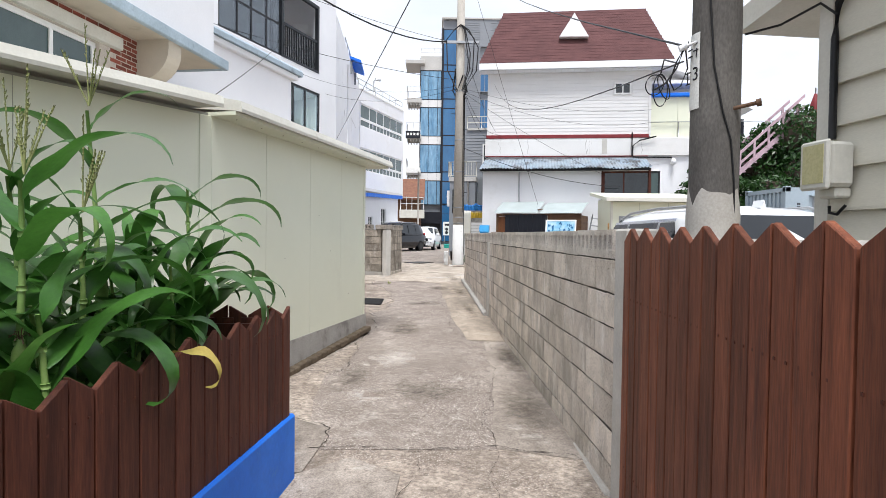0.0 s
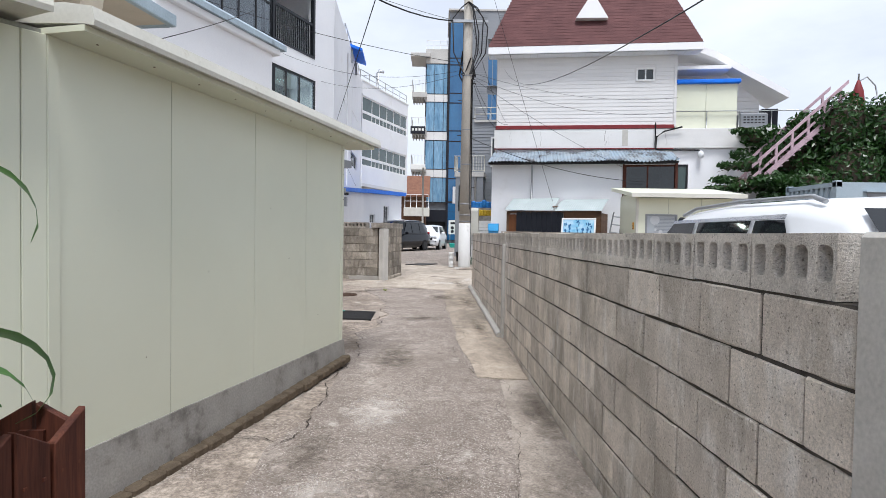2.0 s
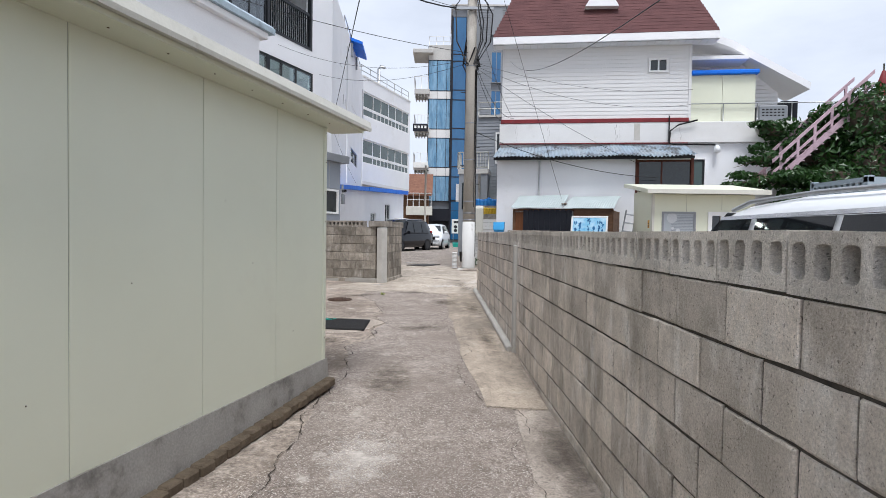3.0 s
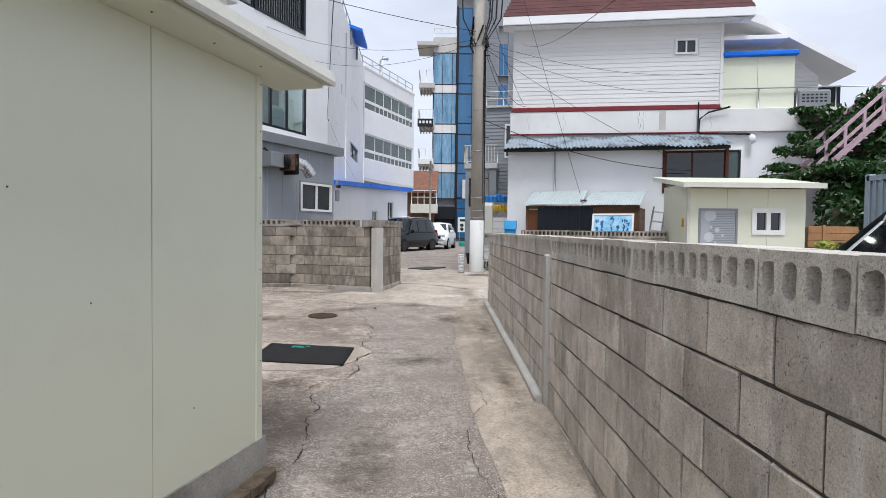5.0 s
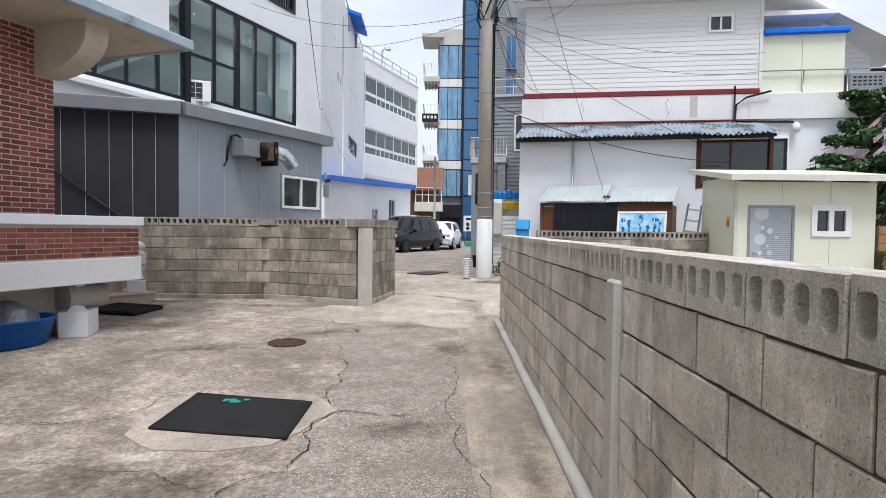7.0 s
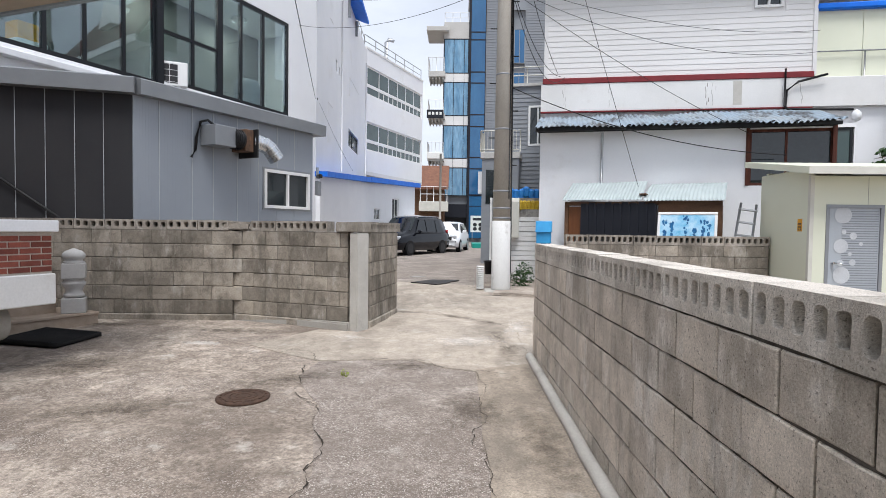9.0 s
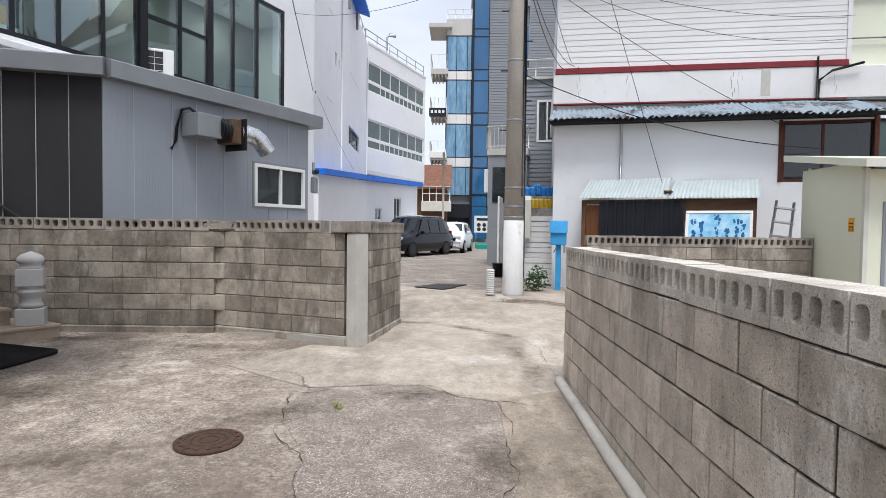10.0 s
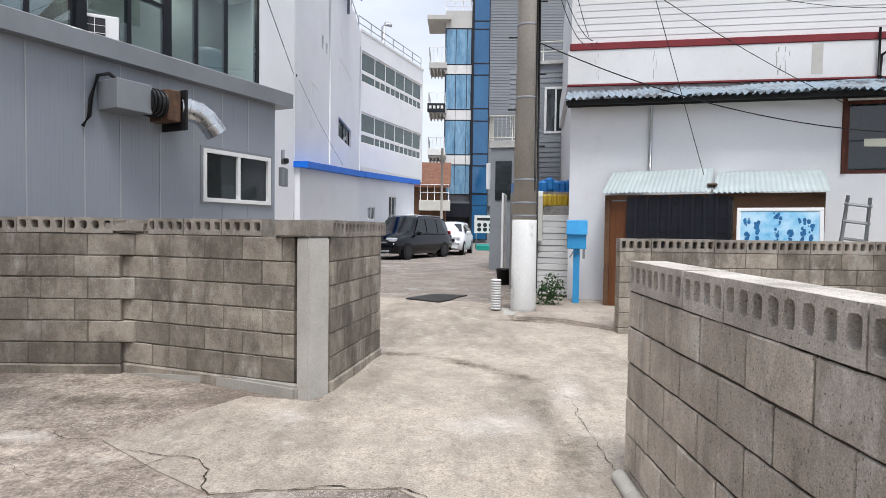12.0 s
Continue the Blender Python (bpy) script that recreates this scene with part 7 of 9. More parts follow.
LEAF = [mesh_of("leaf", leaf_mesh(l, w, ri, dr, s, tw), M["leaf_c"]) for s, (l, w, ri, dr, tw) in enumerate((
    (0.62, 0.060, 1.0, 1.6, 0.4), (0.72, 0.066, 0.9, 2.0, -0.5), (0.6, 0.058, 1.15, 1.4, 0.6), (0.8, 0.066, 0.95, 2.4, 0.3), (0.5, 0.052, 1.25, 0.9, -0.3), (0.68, 0.062, 0.65, 1.8, 0.8), (0.76, 0.062, 1.05, 2.7, -0.6)))]
for me in LEAF:
    me.materials[0] = M["leaf_c"]
DRYLEAF = mesh_of("dry_leaf", leaf_mesh(0.36, 0.025, 0.5, 2.6, 77, 1.5), M["dry"])


def corn(x, y, h, seed, tassel=False, leaves=9, turn=0.0, ear=False):
    r = random.Random(seed)
    p = thing("corn_plant", pose(x, y, 0.5, r.uniform(-4, 4), r.uniform(-4, 4), 0), "green corn plant with long arching leaves" + (" and a tassel" if tassel else ""), "plant", "corn in the planter")
    bm = bmesh.new()
    k = 7
    tube(bm, [(0.01 * math.sin(i * 1.7), 0.01 * math.cos(i * 2.1), h * i / k) for i in range(k + 1)], 0.017, 8, 0.007)
    for i in range(1, k):
        tube(bm, [(0.01 * math.sin(i * 1.7), 0.01 * math.cos(i * 2.1), h * i / k - 0.008), (0.01 * math.sin(i * 1.7), 0.01 * math.cos(i * 2.1), h * i / k + 0.008)], 0.021 - 0.0014 * i, 8)
    part("stalk", bm, M["stalk"], p)
    for i in range(leaves):
        t = 0.12 + 0.83 * i / (leaves - 1)
        az = turn + (180 if i % 2 else 0) + r.uniform(-38, 38)
        if x > -1.5 and math.cos(radians(az)) > 0.1 and h * t < 0.44:
            az = 180 - az   # low leaves grow away from the fence
        m = pose(0, 0, h * t, 0, 0, az) @ Matrix.Diagonal((*(3 * [r.uniform(0.7, 1.1) * (1.05 - 0.35 * abs(t - 0.5))]), 1))
        part("leaf", LEAF[r.randrange(len(LEAF))], None, p, at=m)
    if tassel:
        bm = bmesh.new()
        for i in range(6):
            a, s = r.uniform(0, 6.28), (0.0 if i == 0 else r.uniform(0.05, 0.11))
            pts = [(s * q * math.cos(a), s * q * math.sin(a), h + 0.02 + (0.34 if i == 0 else 0.22) * q) for q in (0, 0.35, 0.7, 1)]
            tube(bm, pts, 0.003, 5, 0.0015)
            for q in range(12):
                f = 0.3 + 0.7 * q / 12
                c = Vector(pts[0]).lerp(Vector(pts[3]), f)
                bm.verts.ensure_lookup_table()
                dx, dy = r.uniform(-0.008, 0.008), r.uniform(-0.008, 0.008)
                tube(bm, [c, c + Vector((dx, dy, 0.014))], 0.004, 4, 0.001)
        part("tassel", bm, M["tassel"], p, "pale seed tassel")
    if ear:
        bm = bmesh.new()
        lathe(bm, [(0.008, 0), (0.022, 0.03), (0.026, 0.08), (0.02, 0.14), (0.006, 0.18)], 10)
        e = part("ear", bm, M["stalk"], p, "green corn ear with brown silk")
        e.matrix_basis = pose(0.02, -0.02, h * 0.45, 20, 15, 0)
        bm = bmesh.new()
        for i in range(9):
            a = i * 0.7
            tube(bm, [(0, 0, 0.17), (0.012 * math.cos(a), 0.012 * math.sin(a), 0.2), (0.03 * math.cos(a), 0.03 * math.sin(a), 0.2 - 0.01 * (i % 3))], 0.0015, 4)
        part("silk", bm, M["rust"], e)
    return p


for i, (x, y, h, ts, lv, turn, er) in enumerate((
        (-1.24, 2.85, 1.22, False, 13, 0, False), (-1.38, 2.42, 1.5, True, 9, 35, True), (-1.6, 2.95, 0.95, False, 9, 130, False),
        (-1.22, 2.78, 0.75, False, 9, 20, False), (-1.3, 2.1, 1.05, True, 10, 40, True), (-1.55, 2.2, 1.2, True, 10, 160, False), (-1.85, 2.6, 1.0, False, 9, 90, False),
        (-1.27, 1.72, 1.15, True, 11, 10, True), (-1.7, 1.65, 1.1, True, 9, 60, False), (-1.2, 1.3, 0.85, False, 9, 120, False),
        (-1.6, 1.15, 0.95, False, 9, 30, False), (-2.05, 2.05, 1.15, True, 9, 100, False), (-2.1, 1.3, 1.0, False, 8, 150, False),
        (-1.3, 3.1, 0.6, False, 8, 75, False), (-1.05, 2.55, 0.5, False, 8, 100, False), (-1.07, 1.98, 0.52, False, 8, 5, False),
        (-1.95, 3.0, 0.8, False, 8, 20, False), (-1.45, 2.62, 0.8, False, 9, 0, False), (-1.15, 2.72, 0.7, False, 9, 140, False), (-1.3, 1.95, 0.75, False, 9, 90, False),
        (-1.15, 1.52, 0.55, False, 8, 20, False), (-1.75, 2.3, 0.85, False, 9, 45, False), (-1.5, 1.45, 0.7, False, 9, 75, False), (-1.55, 2.0, 0.65, False, 9, 115, False), (-1.7, 2.75, 0.6, False, 9, 10, False),
        (-1.14, 2.72, 0.78, False, 11, 15, False), (-1.15, 2.5, 0.85, False, 11, 70, False), (-1.25, 2.9, 0.66, False, 10, 40, False), (-1.36, 2.75, 0.95, False, 11, 120, False), (-1.2, 2.28, 0.8, False, 11, 20, False), (-1.14, 1.7, 0.75, False, 11, 55, False), (-1.4, 1.5, 0.95, False, 11, 100, False))):
    corn(x, y, h, 100 + i, ts, lv, turn, er)
dl = solid("withered_leaf", DRYLEAF, None, "withered yellow corn leaf hanging over the fence", "leaf", at=pose(-1.0, 2.1, 1.03, 0, 0, -5))
hl = solid("drooping_leaf", mesh_of("drooping_leaf", leaf_mesh(0.62, 0.05, 0.35, 3.0, 55, 0.3), M["leaf_c"]), None, "long green corn leaf drooping over the fence", "leaf", at=pose(-1.22, 1.98, 1.12, 0, 0, -8))
wd = bmesh.new()
wr = random.Random(3)
for i in range(260):
    x, y = wr.uniform(-2.6, -0.98), wr.uniform(0.2, 3.15)
    a = wr.uniform(0, 6.28)
    l = wr.uniform(0.1, 0.32)
    d = Vector((math.cos(a) * l * 0.6, math.sin(a) * l * 0.6, l))
    q = Vector((-math.sin(a), math.cos(a), 0)) * 0.009
    o = Vector((x, y, 0.49))
    v = [wd.verts.new(o - q), wd.verts.new(o + q), wd.verts.new(o + d * 0.6 + q * 1.2), wd.verts.new(o + d * 0.6 - q * 1.2), wd.verts.new(o + d)]
    wd.faces.new((v[0], v[1], v[2], v[3]))
    wd.faces.new((v[3], v[2], v[4]))
solid("undergrowth", wd, M["leaf_c"], "dense low green blades between the corn stalks", "grass", kind="stuff")

# ---- near concrete pole with plate and bolt ----
npole = thing("concrete_pole", pose(1.27, 2.58, 0.05), "dark weathered concrete utility pole with number plate", "utility pole")
bm = bmesh.new()
lathe(bm, [(0.108, 0), (0.106, 1.5), (0.1, 4.0), (0.09, 8.0)], 28)
part("shaft", bm, M["pole_d"], npole)
bm = bmesh.new()
rings = []
for j in range(6):
    r_ = 0.114 if j < 5 else 0.107
    rings.append([bm.verts.new((r_ * math.cos(6.283 * i / 28), r_ * math.sin(6.283 * i / 28), (1.2 + 0.09 * j) + (0.09 * noise.noise((2 * math.cos(6.283 * i / 28), 2 * math.sin(6.283 * i / 28), 1)) if j == 5 else 0))) for i in range(28)])
for a, b in zip(rings, rings[1:]):
    for i in range(28):
        bm.faces.new((a[i], a[(i + 1) % 28], b[(i + 1) % 28], b[i])).smooth = True
part("mortar_collar", bm, M["cement"], npole, "rough pale mortar collar")
bm = bmesh.new()
prev = None
for i in range(9):
    a = radians(162 + i * 5.5)
    cur = [bm.verts.new((0.1085 * math.cos(a), 0.1085 * math.sin(a), z)) for z in (2.03, 2.37)]
    if prev:
        bm.faces.new((prev[0], cur[0], cur[1], prev[1]))
    prev = cur
plate = part("number_plate", bm, M["paper"], npole, "white number plate wrapped on the pole")
txt = bpy.data.curves.new("digit", "FONT")
txt.body = "3"
txt.size = 0.085
txt.extrude = 0.0006
dg = new("digit", txt)
dg.parent = plate
dg.matrix_basis = pose(0, 0, 0, 0, 0, -76) @ pose(-0.02, -0.1105, 2.16, 90, 0, 0)
txt.materials.append(M["ink"])
bm = bmesh.new()
for (dx, z, w, h) in ((-0.05, 2.1, 0.007, 0.06), (-0.06, 2.15, 0.035, 0.006), (-0.06, 2.1, 0.03, 0.006), (-0.045, 2.22, 0.03, 0.006), (-0.045, 2.25, 0.03, 0.006), (-0.05, 2.27, 0.006, 0.03), (-0.01, 2.24, 0.035, 0.006), (0.01, 2.21, 0.006, 0.04), (-0.01, 2.27, 0.03, 0.006)):
    box(bm, dx, dx + w, -0.1115, -0.1095, z + 0.05, z + h + 0.05)
bmesh.ops.transform(bm, verts=bm.verts, matrix=pose(0, 0, 0, 0, 0, -80))
part("plate_strokes", bm, M["ink"], plate)
bm = bmesh.new()
tube(bm, [(0.03, -0.09, 2.02), (0.11, -0.14, 2.035)], 0.009, 8)
tube(bm, [(0.11, -0.14, 2.035), (0.127, -0.15, 2.038)], 0.017, 6)
part("step_bolt", bm, M["rust"], npole, "rusty step bolt")
bm = bmesh.new()
tube(bm, [(0.11 * math.cos(a), 0.11 * math.sin(a), z) for a, z in ((3.9, 2.9), (4.0, 2.5), (4.2, 2.2), (4.55, 2.0), (4.9, 1.88), (5.1, 1.7), (5.2, 1.4), (5.25, 1.2))], 0.004, 6)
part("ground_wire", bm, M["wire"], npole)
bm = bmesh.new()
tube(bm, [(-0.1, -0.03, 2.33), (-0.16, -0.01, 2.31)], 0.007, 8)
tube(bm, [(-0.14, -0.01, 2.315), (-0.17, -0.0, 2.305)], 0.015, 10)
part("insulator", bm, M["foam"], npole)
bm = bmesh.new()
tube(bm, [(-0.15, -0.01, 2.31), (-0.18, 0, 2.25), (-0.21, 0, 2.16), (-0.19, 0, 2.12), (-0.16, 0, 2.14), (-0.13, 0, 2.22), (-0.14, 0, 2.3)], 0.0035, 6)
tube(bm, [(-0.15, -0.01, 2.31), (-0.18, 0, 2.22), (-0.23, 0, 2.15), (-0.28, 0, 2.12)], 0.0045, 6)
part("cable_loop", bm, M["wire"], npole)

# ---- cream sided building corner with floodlight ----
CA, CB = (1.8, 2.62), (2.2, -1.4)
cb = thing("cream_sided_building", line_pose(CA, CB), "cream lap-sided building corner with gable overhang", "building")
CLn = dist(CA, CB)
part("wall", boxes((0, CLn, 0.03, 0.2, 0, 4.2), (0, 0.2, 0.2, 2.5, 0, 4.2)), M["siding_c"], cb)
for i in range(21):
    z = 0.3 + i * 0.19
    bm = bmesh.new()
    profile(bm, [(-0.014, z), (-0.014, z + 0.014), (0.012, z + 0.19), (0.03, z + 0.19), (0.03, z)], 0.06, CLn)
    part("siding_board", bm, M["siding_c"], cb)
part("corner_board", boxes((-0.02, 0.06, -0.02, 0.2, 0, 4.2)), M["cream_trim"], cb)
bm = bmesh.new()
front(bm, [(-0.45, 2.60), (CLn, 3.15), (CLn, 3.3), (-0.47, 2.72)], -0.14, 0.4)
part("overhang", bm, M["cream_trim"], cb, "sloping cream gable overhang")
bm = bmesh.new()
tube(bm, [(0.085, -0.03, 1.95), (0.085, -0.03, 2.4), (0.1, -0.03, 2.55), (0.3, -0.05, 2.75)], 0.016, 8)
tube(bm, [(0.1, -0.035, 2.5), (0.02, -0.05, 2.58), (-0.2, -0.08, 2.56), (-0.4, -0.13, 2.58)], 0.006, 8)
part("cable", bm, M["wire"], cb, "black cable bundle on the corner")
fl = thing("floodlight", line_pose(CA, CB) @ pose(0.07, -0.015, 1.69) @ Matrix.Diagonal((0.78, 0.78, 0.78, 1)), "grey wall floodlight with a yellowed lens", "lamp")
part("body", boxes((-0.02, 0.17, -0.15, 0.0, 0.05, 0.3), bevel=0.02), M["cream_trim"], fl)
part("rim", boxes((-0.03, 0.18, -0.18, -0.15, 0.035, 0.31), bevel=0.012), M["cream_trim"], fl)
part("lens", boxes((0.0, 0.15, -0.184, -0.178, 0.07, 0.285)), M["lens_y"], fl, "yellowed ribbed lens")
part("ballast_box", boxes((0.02, 0.15, -0.1, 0.0, -0.01, 0.05), bevel=0.012), M["cream_trim"], fl)
bm = bmesh.new()
tube(bm, [(0.05, -0.05, -0.05), (0.05, -0.05, -0.09), (0.1, -0.045, -0.1), (0.14, -0.03, -0.05)], 0.009, 8)
part("lead", bm, M["wire"], fl)


# ---- vehicles ----
def car(name, at, label, paint, suv=1.0, L=4.6, W=1.85, H=1.72, rails=True, plate=True, chrome=True):
    """A station-wagon style car; local x runs from rear to front."""
    c = thing(name, at, label, "car")
    h = H
    sec = [  # x, half width at sill/belt/roof, z bottom, belt, top
        (0.0, 0.80, 0.72, 0.62, 0.45, 0.95, 1.0), (0.08, 0.88, 0.80, 0.66, 0.3, 1.0, 1.25), (0.45, 0.91, 0.84, 0.66, 0.25, 1.0, h - 0.08), (0.9, 0.925, 0.85, 0.66, 0.22, 1.0, h),
        (1.9, 0.925, 0.85, 0.67, 0.22, 0.98, h + 0.01), (2.6, 0.925, 0.85, 0.66, 0.22, 0.97, h - 0.03), (2.85, 0.925, 0.85, 0.66, 0.22, 0.97, h - 0.1), (3.45, 0.92, 0.84, 0.7, 0.22, 0.98, 1.12),
        (3.9, 0.91, 0.82, 0.72, 0.24, 0.93, 1.03), (4.35, 0.88, 0.78, 0.7, 0.26, 0.82, 0.93), (4.55, 0.8, 0.72, 0.62, 0.3, 0.7, 0.8), (4.6, 0.74, 0.68, 0.58, 0.34, 0.62, 0.7)]
    k = L / 4.6
    bm = bmesh.new()
    rows = []
    for x, a, b, t, zb, zm, zt in sec:
        wv = W / 1.85
        pts = [(-a * 0.96 * wv, zb), (-a * wv, zb + 0.25), (-a * wv, zm - 0.12), (-b * wv - 0.02, zm), (-t * wv - 0.045, zt - 0.13), (-t * wv + 0.0, zt - 0.05), (-t * wv + 0.13, zt), (0, zt + 0.03), (t * wv - 0.13, zt), (t * wv, zt - 0.05), (t * wv + 0.045, zt - 0.13), (b * wv + 0.02, zm), (a * wv, zm - 0.12), (a * wv, zb + 0.25), (a * 0.96 * wv, zb)]
        rows.append([bm.verts.new((x * k, y, z)) for y, z in pts])
    for r0, r1 in zip(rows, rows[1:]):
        for i in range(14):
            bm.faces.new((r0[i], r1[i], r1[i + 1], r0[i + 1])).smooth = True
        bm.faces.new((r0[14], r1[14], r1[0], r0[0]))
    bm.faces.new(rows[0])
    bm.faces.new(rows[-1][::-1])
    bmesh.ops.recalc_face_normals(bm, faces=bm.faces)
    part("body", bm, M[paint], c)
    wv = W / 1.85

    def quad(pts, name, m, parent=c, lab=""):
        b2 = bmesh.new()
        v = [b2.verts.new(p) for p in pts]
        b2.faces.new(v)
        r = bmesh.ops.extrude_face_region(b2, geom=b2.faces[:])
        bmesh.ops.translate(b2, verts=[q for q in r["geom"] if isinstance(q, bmesh.types.BMVert)], vec=(0, 0, 0.004))
        return part(name, b2, M[m], parent, lab)
    for sgn in (-1, 1):
        def P(x, f, z):   # f 0 belt .. 1 roof
            return (x * k, sgn * wv * (0.872 + (0.70 - 0.872) * f + 0.012), z)
        for xa, xb, xc, xd in ((0.62, 1.3, 1.3, 0.95), (1.36, 2.2, 2.2, 1.36), (2.27, 3.2, 2.72, 2.27)):
            quad([P(xa, 0.08, 1.05), P(xb, 0.08, 1.05), P(xc, 0.86, h - 0.15), P(xd, 0.86, h - 0.15)], "side_window", "cglass")
        quad([P(0.6, -0.02, 1.02), P(3.3, -0.02, 1.0), P(3.3, 0.05, 1.03), P(0.6, 0.05, 1.05)], "trim_strip", "chrome" if chrome else "black")
        quad([P(0.95, 0.9, h - 0.14), P(2.75, 0.9, h - 0.15), P(2.75, 0.98, h - 0.12), P(0.95, 0.98, h - 0.11)], "trim_strip", "chrome" if chrome else "black")
        if rails:
            b2 = bmesh.new()
            tube(b2, [(0.7 * k, sgn * 0.62 * wv, h - 0.03), (0.85 * k, sgn * 0.61 * wv, h + 0.015), (1.7 * k, sgn * 0.61 * wv, h + 0.025), (2.5 * k, sgn * 0.61 * wv, h + 0.0), (2.75 * k, sgn * 0.62 * wv, h - 0.06)], 0.018, 6)
            part("roof_rail", b2, M["galv"], c)
        for x in (0.85, 3.75):
            b2 = bmesh.new()
            tube(b2, [(x * k, sgn * wv * 0.70, 0.34), (x * k, sgn * wv * 0.935, 0.34)], 0.34, 22)
            w = part("wheel", b2, M["tyre"], c)
            b2 = bmesh.new()
            tube(b2, [(x * k, sgn * wv * 0.93, 0.34), (x * k, sgn * wv * 0.945, 0.34)], 0.22, 18)
            part("rim", b2, M["black"] if paint == "carp_b" else M["galv"], w)
        b2 = boxes((3.05 * k, 3.2 * k, sgn * wv * 0.93 - 0.0, sgn * wv * 0.93 + sgn * 0.2, 1.0, 1.14) if sgn > 0 else (3.05 * k, 3.2 * k, -wv * 0.93 - 0.2, -wv * 0.93, 1.0, 1.14), bevel=0.03)
        part("mirror", b2, M[paint], c)
        part("headlight", boxes((4.3 * k, 4.56 * k, min(sgn * 0.42, sgn * 0.8) * wv, max(sgn * 0.42, sgn * 0.8) * wv, 0.72, 0.88), bevel=0.03), M["lens_w"], c)
        part("tail_lamp", boxes((-0.01, 0.12, min(sgn * 0.5, sgn * 0.78) * wv, max(sgn * 0.5, sgn * 0.78) * wv, 0.98, 1.16), bevel=0.03), M["lens_r"], c)
    quad([(3.42 * k, -0.74 * wv, 1.13), (3.42 * k, 0.74 * wv, 1.13), (2.84 * k, 0.62 * wv, h - 0.08), (2.84 * k, -0.62 * wv, h - 0.08)], "windscreen", "glass_d")
    quad([(0.075 * k, 0.66 * wv, 1.26), (0.075 * k, -0.66 * wv, 1.26), (0.4 * k, -0.6 * wv, h - 0.09), (0.4 * k, 0.6 * wv, h - 0.09)], "rear_window", "cglass")
    part("grille", boxes((4.5 * k, 4.615 * k, -0.55 * wv, 0.55 * wv, 0.62, 0.8), bevel=0.02), M["black"], c)
    part("grille_bar", boxes((4.6 * k, 4.625 * k, -0.5 * wv, 0.5 * wv, 0.69, 0.72)), M["chrome"], c)
    part("lower_trim", boxes((4.5 * k, 4.63 * k, -0.6 * wv, 0.6 * wv, 0.32, 0.4), bevel=0.02), M["galv"], c)
    if plate:
        part("number_plate", boxes((4.62 * k, 4.632 * k, -0.26, 0.26, 0.44, 0.55)), M["paper"], c)
    bm = bmesh.new()
    profile(bm, [(-0.02, h), (0.0, h + 0.075), (0.02, h)], 0.62 * k, 0.8 * k)
    part("antenna_fin", bm, M[paint], c)
    return c


def heading(x, y, dx, dy, L, z):
    """Pose of a car whose middle is at (x, y) and that faces (dx, dy)."""
    a = math.degrees(math.atan2(dy, dx))
    return pose(x, y, z, 0, 0, a) @ pose(-L / 2, 0, 0)


car("white_estate_car", heading(3.2, 7.25, -0.02, 1, 4.7, 0.15), "white estate car with roof rails parked behind the wall", "carp_w", L=4.7, H=1.66)
car("black_suv", heading(-2.38, 35.3, -0.454, -0.889, 4.7, 0.45), "black sport utility vehicle parked on the road", "carp_b", L=4.7, W=1.92, H=1.78, chrome=False)
car("white_car", heading(-0.62, 39.6, -0.15, -0.99, 4.2, 0.46), "small white car parked behind the black one", "carp_w", L=4.2, W=1.75, H=1.58, rails=False)


# ---- cream booth behind the wall ----
bo = thing("panel_booth", line_pose((5.38, 17.26), (7.95, 17.21)), "pale green panel booth with printed grey door", "booth")
BW = 2.57
bdoor, bwin = (0.26, 1.08, 0.45, 2.12), (1.40, 2.12, 1.57, 2.15)
part("front_wall", wall_open(0, BW, 0.4, 2.58, 0, 0.08, [bdoor, bwin]), M["panel"], bo)
part("side_wall", boxes((0, 0.08, 0.08, 1.5, 0.4, 2.7)), M["panel"], bo)
part("side_wall", boxes((BW - 0.08, BW, 0.08, 1.5, 0.4, 2.7)), M["panel"], bo)
part("back_wall", boxes((0.08, BW - 0.08, 1.42, 1.5, 0.4, 2.75)), M["panel"], bo)
_bm = boxes((0.855, 0.861, -0.004, 0.0, 2.12, 2.56), (1.74, 1.746, -0.004, 0.0, 0.45, 1.52), (1.74, 1.746, -0.004, 0.0, 2.2, 2.56))
part("panel_joint", _bm, M["seam"], bo)
dd = part("door", boxes((bdoor[0] + 0.03, bdoor[1] - 0.03, 0.01, 0.05, 0.46, 2.09)), M["door_g"], bo, "grey door with printed pale discs")
part("door_frame", boxes((bdoor[0] - 0.02, bdoor[0] + 0.03, -0.012, 0.07, 0.45, 2.14), (bdoor[1] - 0.03, bdoor[1] + 0.02, -0.012, 0.07, 0.45, 2.14), (bdoor[0] + 0.03, bdoor[1] - 0.03, -0.012, 0.07, 2.09, 2.14)), M["gtrim"], bo)
_bm = bmesh.new()
for i in range(40):
    box(_bm, bdoor[0] + 0.23, bdoor[1] - 0.05, 0.006, 0.01, 0.55 + i * 0.038, 0.562 + i * 0.038)
part("door_lines", _bm, M["gtrim"], dd)["kind"] = "stuff"
_bm = bmesh.new()
for x, z, r in ((0.5, 1.98, 0.13), (0.52, 1.72, 0.035), (0.66, 1.66, 0.055), (0.48, 1.5, 0.11), (0.78, 1.54, 0.03), (0.62, 1.38, 0.03), (0.66, 1.25, 0.05), (0.48, 1.24, 0.05), (0.5, 1.05, 0.13)):
    vs = [_bm.verts.new((x + r * math.cos(6.283 * j / 16), 0.004, z + r * math.sin(6.283 * j / 16))) for j in range(16)]
    _bm.faces.new(vs)
